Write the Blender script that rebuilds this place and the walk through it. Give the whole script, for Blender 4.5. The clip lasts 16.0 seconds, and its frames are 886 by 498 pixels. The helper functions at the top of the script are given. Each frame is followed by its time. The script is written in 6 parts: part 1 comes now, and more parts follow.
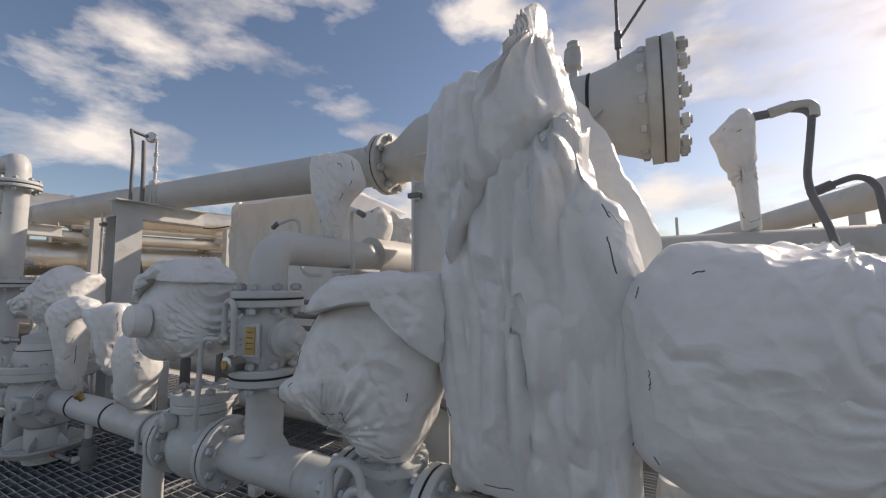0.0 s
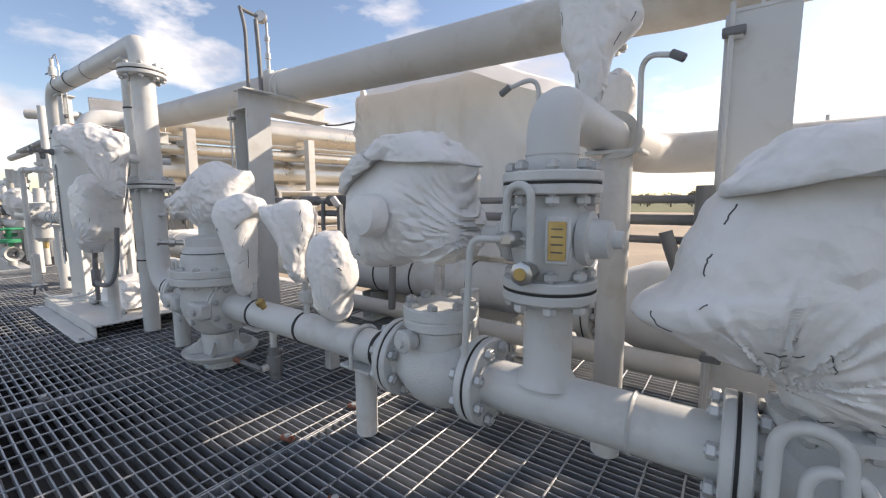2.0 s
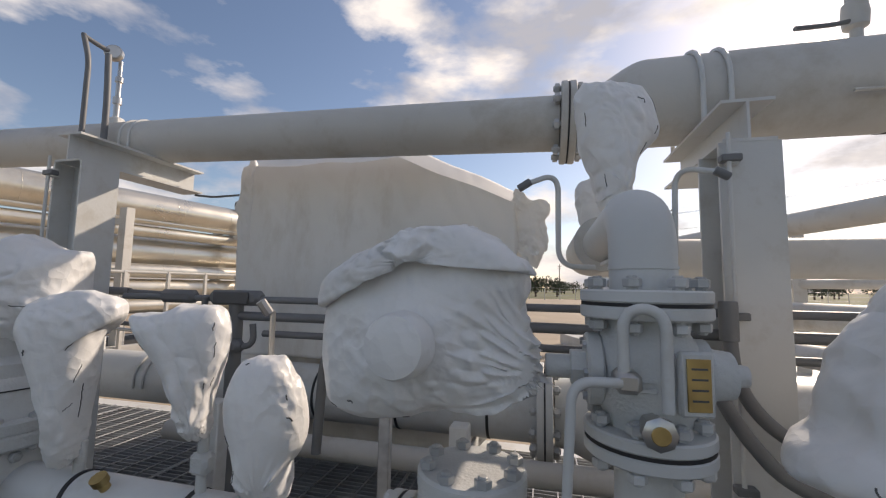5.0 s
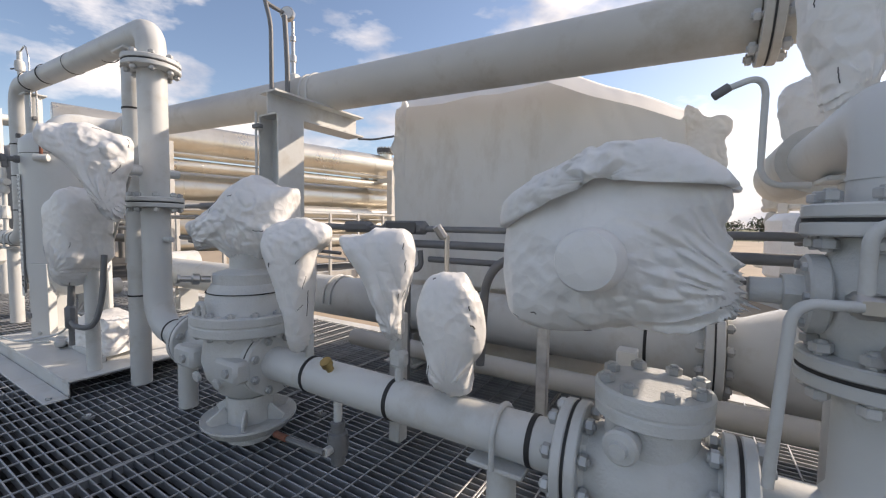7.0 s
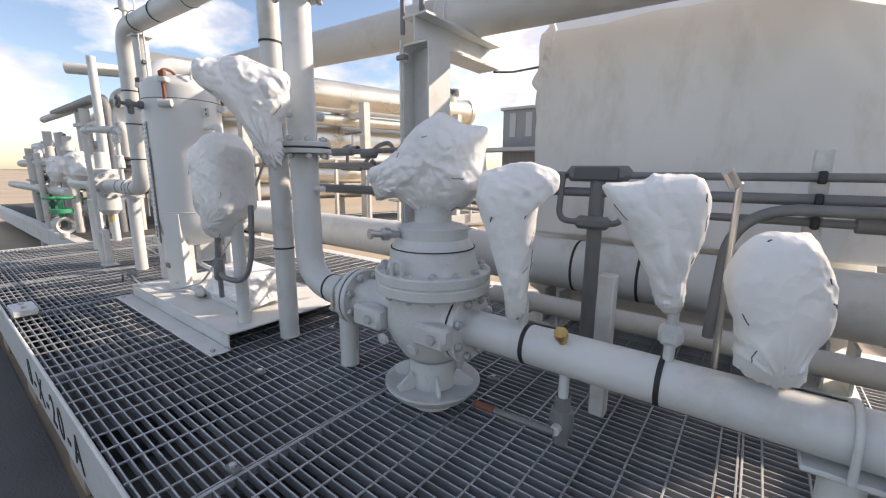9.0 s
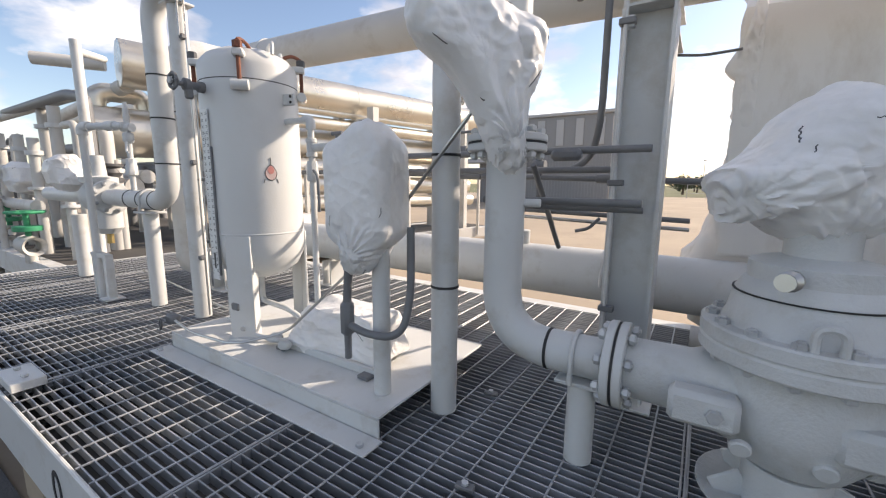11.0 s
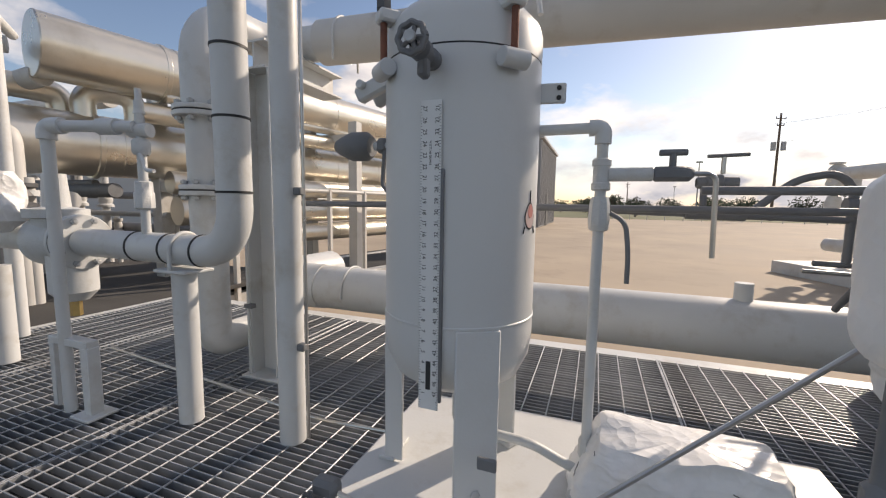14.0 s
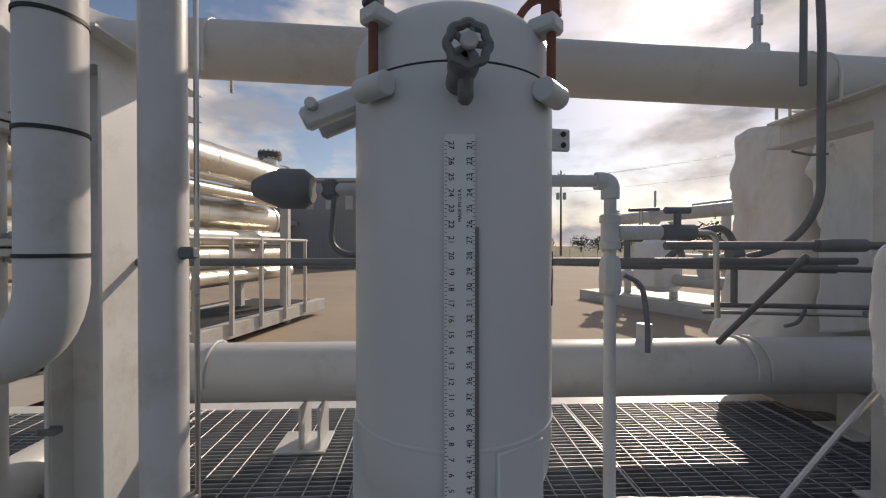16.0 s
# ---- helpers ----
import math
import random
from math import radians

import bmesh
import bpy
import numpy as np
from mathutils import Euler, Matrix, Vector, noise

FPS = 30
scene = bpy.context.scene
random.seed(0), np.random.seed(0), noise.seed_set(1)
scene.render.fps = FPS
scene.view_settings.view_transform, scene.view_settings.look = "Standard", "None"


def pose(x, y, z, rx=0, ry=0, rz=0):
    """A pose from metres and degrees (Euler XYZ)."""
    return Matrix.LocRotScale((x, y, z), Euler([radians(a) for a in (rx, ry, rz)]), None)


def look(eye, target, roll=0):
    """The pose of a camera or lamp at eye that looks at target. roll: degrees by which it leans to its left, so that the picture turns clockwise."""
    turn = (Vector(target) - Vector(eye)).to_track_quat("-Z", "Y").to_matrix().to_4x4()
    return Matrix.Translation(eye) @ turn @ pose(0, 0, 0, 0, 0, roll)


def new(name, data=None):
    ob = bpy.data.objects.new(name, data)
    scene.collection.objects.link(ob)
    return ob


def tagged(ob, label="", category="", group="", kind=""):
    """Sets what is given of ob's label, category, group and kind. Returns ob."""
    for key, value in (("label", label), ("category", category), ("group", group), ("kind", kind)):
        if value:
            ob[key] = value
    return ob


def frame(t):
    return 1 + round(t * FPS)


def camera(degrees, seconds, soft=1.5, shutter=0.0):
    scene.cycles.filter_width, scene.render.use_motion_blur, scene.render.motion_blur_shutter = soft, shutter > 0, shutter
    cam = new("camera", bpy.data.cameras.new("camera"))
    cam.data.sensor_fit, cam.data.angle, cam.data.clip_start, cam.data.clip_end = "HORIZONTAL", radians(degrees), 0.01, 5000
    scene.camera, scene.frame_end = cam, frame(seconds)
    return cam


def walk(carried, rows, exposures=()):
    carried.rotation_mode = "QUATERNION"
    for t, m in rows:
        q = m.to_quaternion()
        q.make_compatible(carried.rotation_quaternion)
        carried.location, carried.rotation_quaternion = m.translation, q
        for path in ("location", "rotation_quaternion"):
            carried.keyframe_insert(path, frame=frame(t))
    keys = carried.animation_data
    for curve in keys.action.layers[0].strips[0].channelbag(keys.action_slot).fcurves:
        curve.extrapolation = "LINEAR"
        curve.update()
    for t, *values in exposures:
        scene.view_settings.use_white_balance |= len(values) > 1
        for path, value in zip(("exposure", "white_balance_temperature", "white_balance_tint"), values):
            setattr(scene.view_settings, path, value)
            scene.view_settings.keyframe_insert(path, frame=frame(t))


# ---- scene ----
cam = camera(95.3, 16.0, soft=1.2)
PATH = [
    (0, (0.388, 0.557, 0.86), (-0.571, 2.303, 1.037), -0.4),
    (0.5, (0.253, 0.527, 0.819), (-0.879, 2.176, 0.848), -0.7),
    (1, (0.032, 0.58, 0.797), (-1.175, 2.173, 0.707), -0.6),
    (1.5, (-0.165, 0.595, 0.798), (-1.381, 2.173, 0.623), -0.5),
    (2, (-0.396, 0.544, 0.781), (-1.569, 2.148, 0.549), -0.3),
    (2.5, (-0.556, 0.561, 0.774), (-1.608, 2.243, 0.52), 0.1),
    (3, (-0.686, 0.67, 0.777), (-1.473, 2.495, 0.554), 0.6),
    (5.5, (-0.953, 0.584, 0.857), (-1.432, 2.513, 1.074), 1.1),
    (6, (-0.984, 0.543, 0.859), (-1.706, 2.403, 0.998), 0.7),
    (6.5, (-0.998, 0.54, 0.836), (-1.917, 2.316, 0.856), 0.7),
    (7, (-1.006, 0.558, 0.805), (-2.055, 2.257, 0.683), 0.8),
    (7.5, (-1.033, 0.574, 0.781), (-2.162, 2.207, 0.538), 0.7),
    (8, (-1.133, 0.544, 0.788), (-2.303, 2.133, 0.462), 0.6),
    (8.5, (-1.353, 0.458, 0.785), (-2.545, 2.023, 0.424), 0.6),
    (9, (-1.573, 0.425, 0.794), (-2.77, 1.982, 0.417), 0.4),
    (11.5, (-2.814, 0.338, 0.771), (-3.826, 2.034, 0.458), 0.6),
    (12, (-2.993, 0.316, 0.772), (-3.954, 2.041, 0.451), 0.5),
    (12.5, (-3.237, 0.257, 0.799), (-4.138, 2.011, 0.468), 0.2),
    (13, (-3.504, 0.286, 0.782), (-4.366, 2.063, 0.465), 0.3),
    (13.5, (-3.792, 0.364, 0.793), (-4.574, 2.181, 0.497), 0.6),
    (14, (-4.023, 0.422, 0.835), (-4.723, 2.283, 0.616), 0.9),
    (14.5, (-4.195, 0.46, 0.966), (-4.75, 2.38, 0.886), 0.5),
    (15, (-4.309, 0.521, 1.015), (-4.644, 2.489, 1.134), 0.5),
    (15.5, (-4.378, 0.623, 0.956), (-4.501, 2.611, 1.127), 0.1),
    (16, (-4.432, 0.625, 0.884), (-4.346, 2.623, 0.869), -0.0),
]
EXPOSURES = [(0, 0.04), (0.5, 0.36), (1, 0.69), (1.5, 0.81), (2, 0.83), (2.5, 0.81), (3, 0.74), (5.5, 0.15), (6, 0.21), (6.5, 0.37), (7, 0.64), (7.5, 0.77),
             (8, 0.87), (9, 0.96), (11.5, 0.81), (12.5, 0.64), (13.5, 0.43), (14, 0.29), (14.5, 0.15), (15, -0.01), (15.5, -0.16), (16, -0.28)]
walk(cam, [(t, look(eye, target, roll)) for t, eye, target, roll in PATH], [(t, stops, 7050, 17) for t, stops in EXPOSURES])

# ---------- world, sun, exposure ----------
world = bpy.data.worlds.new("sky")
scene.world = world
world.use_nodes = True
wn = world.node_tree
wn.nodes.clear()
SUN_AZ, SUN_EL = 32.0, 30.0   # degrees right of +y, and above the horizon


def wnode(kind, **kw):
    n = wn.nodes.new(kind)
    for k, v in kw.items():
        n.inputs[k].default_value = v
    return n


w_out = wnode("ShaderNodeOutputWorld")
w_bg = wnode("ShaderNodeBackground", Strength=0.11)
w_sky = wnode("ShaderNodeTexSky")
w_sky.sky_type = "NISHITA"
w_sky.sun_disc = False
w_sky.sun_elevation, w_sky.sun_rotation = radians(SUN_EL), radians(SUN_AZ)
w_sky.air_density, w_sky.dust_density, w_sky.ozone_density = 1.0, 0.6, 1.8
w_tc = wnode("ShaderNodeTexCoord")
w_map = wnode("ShaderNodeMapping")
w_map.inputs["Scale"].default_value = (1.0, 1.0, 2.3)
w_map.inputs["Location"].default_value = (0.35, 0.1, 0.2)
w_noise = wnode("ShaderNodeTexNoise", Scale=3.4, Detail=10.0, Roughness=0.54, Distortion=0.1)
w_ramp = wnode("ShaderNodeValToRGB")
w_ramp.color_ramp.elements[0].position, w_ramp.color_ramp.elements[1].position = 0.49, 0.64
w_ramp.color_ramp.elements[0].color, w_ramp.color_ramp.elements[1].color = (0, 0, 0, 1), (1, 1, 1, 1)
w_shade = wnode("ShaderNodeTexNoise", Scale=4.0, Detail=6.0)
w_cr = wnode("ShaderNodeValToRGB")
w_cr.color_ramp.elements[0].position, w_cr.color_ramp.elements[1].position = 0.40, 0.60
w_cr.color_ramp.elements[0].color, w_cr.color_ramp.elements[1].color = (3.9, 4.15, 4.7, 1), (8.4, 8.2, 7.8, 1)
w_mix = wnode("ShaderNodeMix")
w_mix.data_type = "RGBA"
wl = wn.links.new
wl(w_tc.outputs["Generated"], w_map.inputs["Vector"])
wl(w_map.outputs[0], w_noise.inputs["Vector"])
wl(w_map.outputs[0], w_shade.inputs["Vector"])
w_dot = wnode("ShaderNodeVectorMath")
w_dot.operation = "DOT_PRODUCT"
w_dot.inputs[1].default_value = (0.459, 0.734, 0.5)
w_cov = wnode("ShaderNodeMath")
w_cov.operation = "MULTIPLY_ADD"
w_cov.inputs[1].default_value = 0.06
w_sum = wnode("ShaderNodeMath")
w_sum.operation = "ADD"
wl(w_tc.outputs["Generated"], w_dot.inputs[0])
wl(w_dot.outputs["Value"], w_cov.inputs[0])
w_cov.inputs[2].default_value = -0.006
wl(w_cov.outputs[0], w_sum.inputs[0])
wl(w_noise.outputs["Fac"], w_sum.inputs[1])
wl(w_sum.outputs[0], w_ramp.inputs[0])
wl(w_shade.outputs["Fac"], w_cr.inputs[0])
wl(w_ramp.outputs[0], w_mix.inputs[0])
wl(w_sky.outputs[0], w_mix.inputs[6])
wl(w_cr.outputs[0], w_mix.inputs[7])
wl(w_mix.outputs[2], w_bg.inputs["Color"])
wl(w_bg.outputs[0], w_out.inputs["Surface"])

sun_data = bpy.data.lights.new("sun", "SUN")
sun_data.energy, sun_data.angle, sun_data.color = 3.6, radians(0.8), (1.0, 0.90, 0.76)
sun = new("sun", sun_data)
sun_dir = Vector((math.sin(radians(SUN_AZ)) * math.cos(radians(SUN_EL)), math.cos(radians(SUN_AZ)) * math.cos(radians(SUN_EL)), math.sin(radians(SUN_EL))))
sun.matrix_world = look(sun_dir * 30, (0, 0, 0))


# ---------- materials ----------
def material(name, color, rough=0.5, metal=0.0, vary=0.12, scale=6.0, bump=0.1, bump_scale=60.0, dirt=None, dirt_amount=0.0,
             dirt_scale=3.0, island=0.0, stretch=(1, 1, 1), spec=0.5, facets=False, through_light=0.0):
    m = bpy.data.materials.new(name)
    m.use_nodes = True
    nt = m.node_tree
    b = nt.nodes["Principled BSDF"]
    link = nt.links.new
    tc = nt.nodes.new("ShaderNodeTexCoord")
    mp = nt.nodes.new("ShaderNodeMapping")
    mp.inputs["Scale"].default_value = stretch
    link(tc.outputs["Object"], mp.inputs["Vector"])
    n1 = nt.nodes.new("ShaderNodeTexNoise")
    n1.inputs["Scale"].default_value, n1.inputs["Detail"].default_value = scale, 6.0
    link(mp.outputs[0], n1.inputs["Vector"])
    ramp = nt.nodes.new("ShaderNodeValToRGB")
    lo = [max(0.0, c * (1 - vary)) for c in color]
    hi = [min(1.0, c * (1 + vary * 0.6)) for c in color]
    ramp.color_ramp.elements[0].position, ramp.color_ramp.elements[1].position = 0.3, 0.7
    ramp.color_ramp.elements[0].color, ramp.color_ramp.elements[1].color = (*lo, 1), (*hi, 1)
    link(n1.outputs["Fac"], ramp.inputs[0])
    col = ramp.outputs[0]
    if dirt:
        n2 = nt.nodes.new("ShaderNodeTexNoise")
        n2.inputs["Scale"].default_value, n2.inputs["Detail"].default_value, n2.inputs["Roughness"].default_value = dirt_scale, 9.0, 0.68
        link(mp.outputs[0], n2.inputs["Vector"])
        r2 = nt.nodes.new("ShaderNodeValToRGB")
        r2.color_ramp.elements[0].position, r2.color_ramp.elements[1].position = 0.52, 0.76
        r2.color_ramp.elements[0].color, r2.color_ramp.elements[1].color = (0, 0, 0, 1), (dirt_amount,) * 3 + (1,)
        link(n2.outputs["Fac"], r2.inputs[0])
        mx = nt.nodes.new("ShaderNodeMix")
        mx.data_type = "RGBA"
        link(r2.outputs[0], mx.inputs[0])
        link(col, mx.inputs[6])
        mx.inputs[7].default_value = (*dirt, 1)
        col = mx.outputs[2]
    if island:
        info = nt.nodes.new("ShaderNodeObjectInfo")
        hsv = nt.nodes.new("ShaderNodeHueSaturation")
        mr = nt.nodes.new("ShaderNodeMapRange")
        mr.inputs["To Min"].default_value, mr.inputs["To Max"].default_value = 1 - island, 1 + island
        link(info.outputs["Random"], mr.inputs["Value"])
        link(mr.outputs[0], hsv.inputs["Value"])
        link(col, hsv.inputs["Color"])
        col = hsv.outputs[0]
    link(col, b.inputs["Base Color"])
    b.inputs["Metallic"].default_value = metal
    b.inputs["Specular IOR Level"].default_value = spec
    mr = nt.nodes.new("ShaderNodeMapRange")
    mr.inputs["To Min"].default_value, mr.inputs["To Max"].default_value = max(0.02, rough - 0.1), min(1, rough + 0.12)
    link(n1.outputs["Fac"], mr.inputs["Value"])
    link(mr.outputs[0], b.inputs["Roughness"])
    if bump:
        n3 = nt.nodes.new("ShaderNodeTexNoise")
        n3.inputs["Scale"].default_value, n3.inputs["Detail"].default_value = bump_scale, 5.0
        link(mp.outputs[0], n3.inputs["Vector"])
        bp = nt.nodes.new("ShaderNodeBump")
        bp.inputs["Strength"].default_value, bp.inputs["Distance"].default_value = bump, 0.01
        height = n3.outputs["Fac"]
        if facets:
            bent = nt.nodes.new("ShaderNodeMix")
            bent.data_type, bent.blend_type = "RGBA", "ADD"
            bent.inputs[0].default_value = 0.06
            link(mp.outputs[0], bent.inputs[6])
            link(n1.outputs["Color"], bent.inputs[7])
            v1 = nt.nodes.new("ShaderNodeTexVoronoi")
            v1.inputs["Scale"].default_value = bump_scale
            link(bent.outputs[2], v1.inputs["Vector"])
            both = nt.nodes.new("ShaderNodeMath")
            both.operation = "MULTIPLY"
            link(v1.outputs["Distance"], both.inputs[0])
            link(n1.outputs["Fac"], both.inputs[1])
            height = both.outputs[0]
        link(height, bp.inputs["Height"])
        link(bp.outputs[0], b.inputs["Normal"])
    if through_light:
        tl = nt.nodes.new("ShaderNodeBsdfTranslucent")
        tl.inputs["Color"].default_value = (0.80, 0.76, 0.70, 1)
        ms = nt.nodes.new("ShaderNodeMixShader")
        ms.inputs[0].default_value = through_light
        link(b.outputs[0], ms.inputs[1])
        link(tl.outputs[0], ms.inputs[2])
        link(ms.outputs[0], nt.nodes["Material Output"].inputs["Surface"])
    return m


PAINT = material("grey_paint", (0.60, 0.61, 0.60), 0.42, vary=0.07, scale=3.5, bump=0.05, bump_scale=90, dirt=(0.34, 0.29, 0.21), dirt_amount=0.5, dirt_scale=6.0)
PAINT_OLD = material("weathered_grey_paint", (0.56, 0.55, 0.52), 0.5, vary=0.09, scale=2.5, bump=0.07, bump_scale=70, dirt=(0.30, 0.25, 0.17), dirt_amount=0.6, dirt_scale=3.2)
CASTING = material("painted_casting", (0.58, 0.59, 0.58), 0.45, vary=0.08, scale=8, bump=0.25, bump_scale=140, dirt=(0.33, 0.29, 0.22), dirt_amount=0.4, dirt_scale=9)
VESSEL = material("vessel_paint", (0.63, 0.64, 0.63), 0.38, vary=0.04, scale=2.0, bump=0.035, bump_scale=120, dirt=(0.45, 0.43, 0.38), dirt_amount=0.25, dirt_scale=4)
SHEET = material("white_shrink_film", (0.86, 0.86, 0.85), 0.33, vary=0.04, scale=7, bump=0.7, bump_scale=32, facets=True, dirt=(0.50, 0.46, 0.40), dirt_amount=0.3, dirt_scale=5.5, through_light=0.10)
TARP = material("white_tarp", (0.80, 0.79, 0.76), 0.55, vary=0.05, scale=1.6, bump=0.2, bump_scale=9, dirt=(0.42, 0.35, 0.25), dirt_amount=0.6, dirt_scale=2.6, stretch=(1, 1, 0.4), through_light=0.08)
BLACK = material("black_rubber", (0.022, 0.022, 0.023), 0.6, vary=0.2, bump=0.05)
CONDUIT = material("grey_conduit", (0.17, 0.175, 0.18), 0.5, vary=0.15, scale=12, bump=0.12, bump_scale=120)
DARK = material("dark_fitting", (0.09, 0.092, 0.095), 0.5, vary=0.2, bump=0.1)
GALV = material("galvanised_grating", (0.39, 0.405, 0.42), 0.42, metal=0.45, vary=0.25, scale=7, bump=0.15, bump_scale=80, dirt=(0.13, 0.11, 0.09), dirt_amount=0.6, dirt_scale=2.2, island=0.14)
STEEL = material("stainless_tube", (0.52, 0.51, 0.49), 0.3, metal=0.9, vary=0.12, bump=0.03)
BOLT = material("zinc_bolt", (0.50, 0.51, 0.51), 0.42, metal=0.25, vary=0.2, scale=30, bump=0.1, island=0.15)
CLAD = material("aluminium_cladding", (0.74, 0.69, 0.60), 0.30, metal=0.85, vary=0.07, scale=2.2, bump=0.05, bump_scale=14, dirt=(0.42, 0.34, 0.22), dirt_amount=0.4, dirt_scale=2.0)
BRASS = material("brass", (0.55, 0.40, 0.17), 0.38, metal=0.9, vary=0.2, scale=25, bump=0.1)
RUST = material("rusty_steel", (0.20, 0.075, 0.045), 0.75, vary=0.35, scale=20, bump=0.3, bump_scale=90)
RED = material("red_ink", (0.60, 0.24, 0.21), 0.6, vary=0.1, bump=0)
PALE = material("faded_pink_ink", (0.62, 0.47, 0.44), 0.6, vary=0.1, bump=0)
GREEN = material("green_paint", (0.03, 0.27, 0.13), 0.45, vary=0.15, bump=0.05)
RULE = material("white_rule", (0.74, 0.75, 0.74), 0.45, vary=0.04, bump=0.02)
GLASS = material("gauge_glass", (0.75, 0.77, 0.78), 0.12, vary=0.03, bump=0)
CONCRETE = material("tan_concrete", (0.40, 0.325, 0.24), 0.85, vary=0.16, scale=0.35, bump=0.2, bump_scale=25, dirt=(0.25, 0.205, 0.155), dirt_amount=0.6, dirt_scale=0.8)
# near-black colour holds the shade below decks; neighbouring deck plates share it
UNDER_SHADE = material("under_deck_shade", (0.065, 0.062, 0.058), 0.9, vary=0.3, scale=2, bump=0.2, bump_scale=30)
SIDING = material("grey_siding", (0.26, 0.265, 0.27), 0.55, vary=0.06, scale=0.5, bump=0.05, bump_scale=4)
SIDING_L = material("pale_siding", (0.42, 0.425, 0.43), 0.5, vary=0.05, scale=0.5, bump=0)
WOOD = material("pole_wood", (0.16, 0.12, 0.09), 0.85, vary=0.25, scale=4, bump=0.3, bump_scale=20)
LEAF = material("tree_leaves", (0.055, 0.075, 0.035), 0.7, vary=0.4, scale=1.5, bump=0, island=0.25)
ASPHALT = material("dark_asphalt", (0.10, 0.10, 0.10), 0.85, vary=0.25, scale=1.2, bump=0.4, bump_scale=90)
GRASS = material("dry_grass", (0.15, 0.155, 0.07), 0.9, vary=0.3, scale=0.15, bump=0.2, bump_scale=3)
MARK = material("black_lettering", (0.03, 0.03, 0.032), 0.6, vary=0.1, bump=0)


# ---------- building helpers ----------
def mesh_of(bm, name, mat, sharp=38):
    bmesh.ops.recalc_face_normals(bm, faces=bm.faces)
    me = bpy.data.meshes.new(name)
    bm.to_mesh(me)
    bm.free()
    me.materials.append(mat)
    for p in me.polygons:
        p.use_smooth = True
    me.set_sharp_from_angle(angle=radians(sharp))
    return me


def part(name, bm, mat, parent, label="", sharp=38):
    ob = new(name, mesh_of(bm, name, mat, sharp))
    ob.parent = parent
    if label:
        ob["label"] = label
    return ob


def thing(name, label, category, at=(0, 0, 0), group="", kind=""):
    ob = new(name)
    ob.location = at
    ob.empty_display_size = 0.05
    tagged(ob, label, category, group, kind)
    return ob


def single(name, bm, mat, label, category, group="", kind="", sharp=38):
    return tagged(new(name, mesh_of(bm, name, mat, sharp)), label, category, group, kind)


def basis(axis):
    a = Vector(axis).normalized()
    return a.to_track_quat("Z", "Y").to_matrix()


def lathe(bm, profile, at, axis=(0, 0, 1), seg=28):
    """Turns (radius, height) pairs about the axis; a zero radius closes an end."""
    rot, at = basis(axis), Vector(at)
    rings = []
    for r, h in profile:
        if r < 1e-6:
            rings.append([bm.verts.new(at + rot @ Vector((0, 0, h)))])
        else:
            rings.append([bm.verts.new(at + rot @ Vector((r * math.cos(2 * math.pi * k / seg), r * math.sin(2 * math.pi * k / seg), h))) for k in range(seg)])
    for a, b in zip(rings, rings[1:]):
        for k in range(seg):
            j = (k + 1) % seg
            if len(a) == 1 and len(b) == 1:
                break
            if len(a) == 1:
                bm.faces.new((a[0], b[k], b[j]))
            elif len(b) == 1:
                bm.faces.new((a[k], a[j], b[0]))
            else:
                bm.faces.new((a[k], a[j], b[j], b[k]))
    return bm


def disc(bm, at, axis, r, h, bevel=0.003, seg=28):
    """A solid round plate from at, h along the axis, with softened edges."""
    e = min(bevel, h * 0.4, r * 0.4)
    return lathe(bm, [(0, 0), (r - e, 0), (r, e), (r, h - e), (r - e, h), (0, h)], at, axis, seg)


def rod(bm, p, q, r, seg=14):
    p, q = Vector(p), Vector(q)
    return disc(bm, p, q - p, r, (q - p).length, 0.002, seg)


def box(bm, at, size, rot=(0, 0, 0), bevel=0.003):
    m = pose(*at, *rot) @ Matrix.Diagonal((*size, 1))
    made = bmesh.ops.create_cube(bm, size=1, matrix=m)
    if bevel:
        edges = {e for v in made["verts"] for e in v.link_edges}
        bmesh.ops.bevel(bm, geom=list(edges), offset=min(bevel, min(size) * 0.3), segments=1, affect="EDGES")
    return bm


def rounded(points, fillet, steps=9):
    pts = [Vector(p) for p in points]
    out = [pts[0]]
    for a, b, c in zip(pts, pts[1:], pts[2:]):
        u, v = (a - b), (c - b)
        d = min(fillet, u.length * 0.49, v.length * 0.49)
        p, q = b + u.normalized() * d, b + v.normalized() * d
        for k in range(steps + 1):
            t = k / steps
            # arc-like blend between the tangent points
            out.append((1 - t) ** 2 * p + 2 * t * (1 - t) * (b * 0.86 + (p + q) * 0.07) + t * t * q)
    return out + [pts[-1]]


def sweep(bm, points, r, fillet=0.1, seg=20, caps=True, steps=9):
    """A round bar or pipe along a line with rounded corners."""
    pts = rounded(points, fillet, steps) if len(points) > 2 else [Vector(p) for p in points]
    side, rings = None, []
    for k, p in enumerate(pts):
        d = (pts[min(k + 1, len(pts) - 1)] - pts[max(k - 1, 0)]).normalized()
        if side is None:
            side = d.orthogonal().normalized()
        side = (side - d * side.dot(d)).normalized()
        up = d.cross(side)
        rings.append([bm.verts.new(p + (side * math.cos(2 * math.pi * i / seg) + up * math.sin(2 * math.pi * i / seg)) * r) for i in range(seg)])
    for a, b in zip(rings, rings[1:]):
        for i in range(seg):
            j = (i + 1) % seg
            bm.faces.new((a[i], a[j], b[j], b[i]))
    if caps:
        bm.faces.new(rings[0])
        bm.faces.new(rings[-1])
    return bm


def B():
    return bmesh.new()


BOLT_MESHES = {}


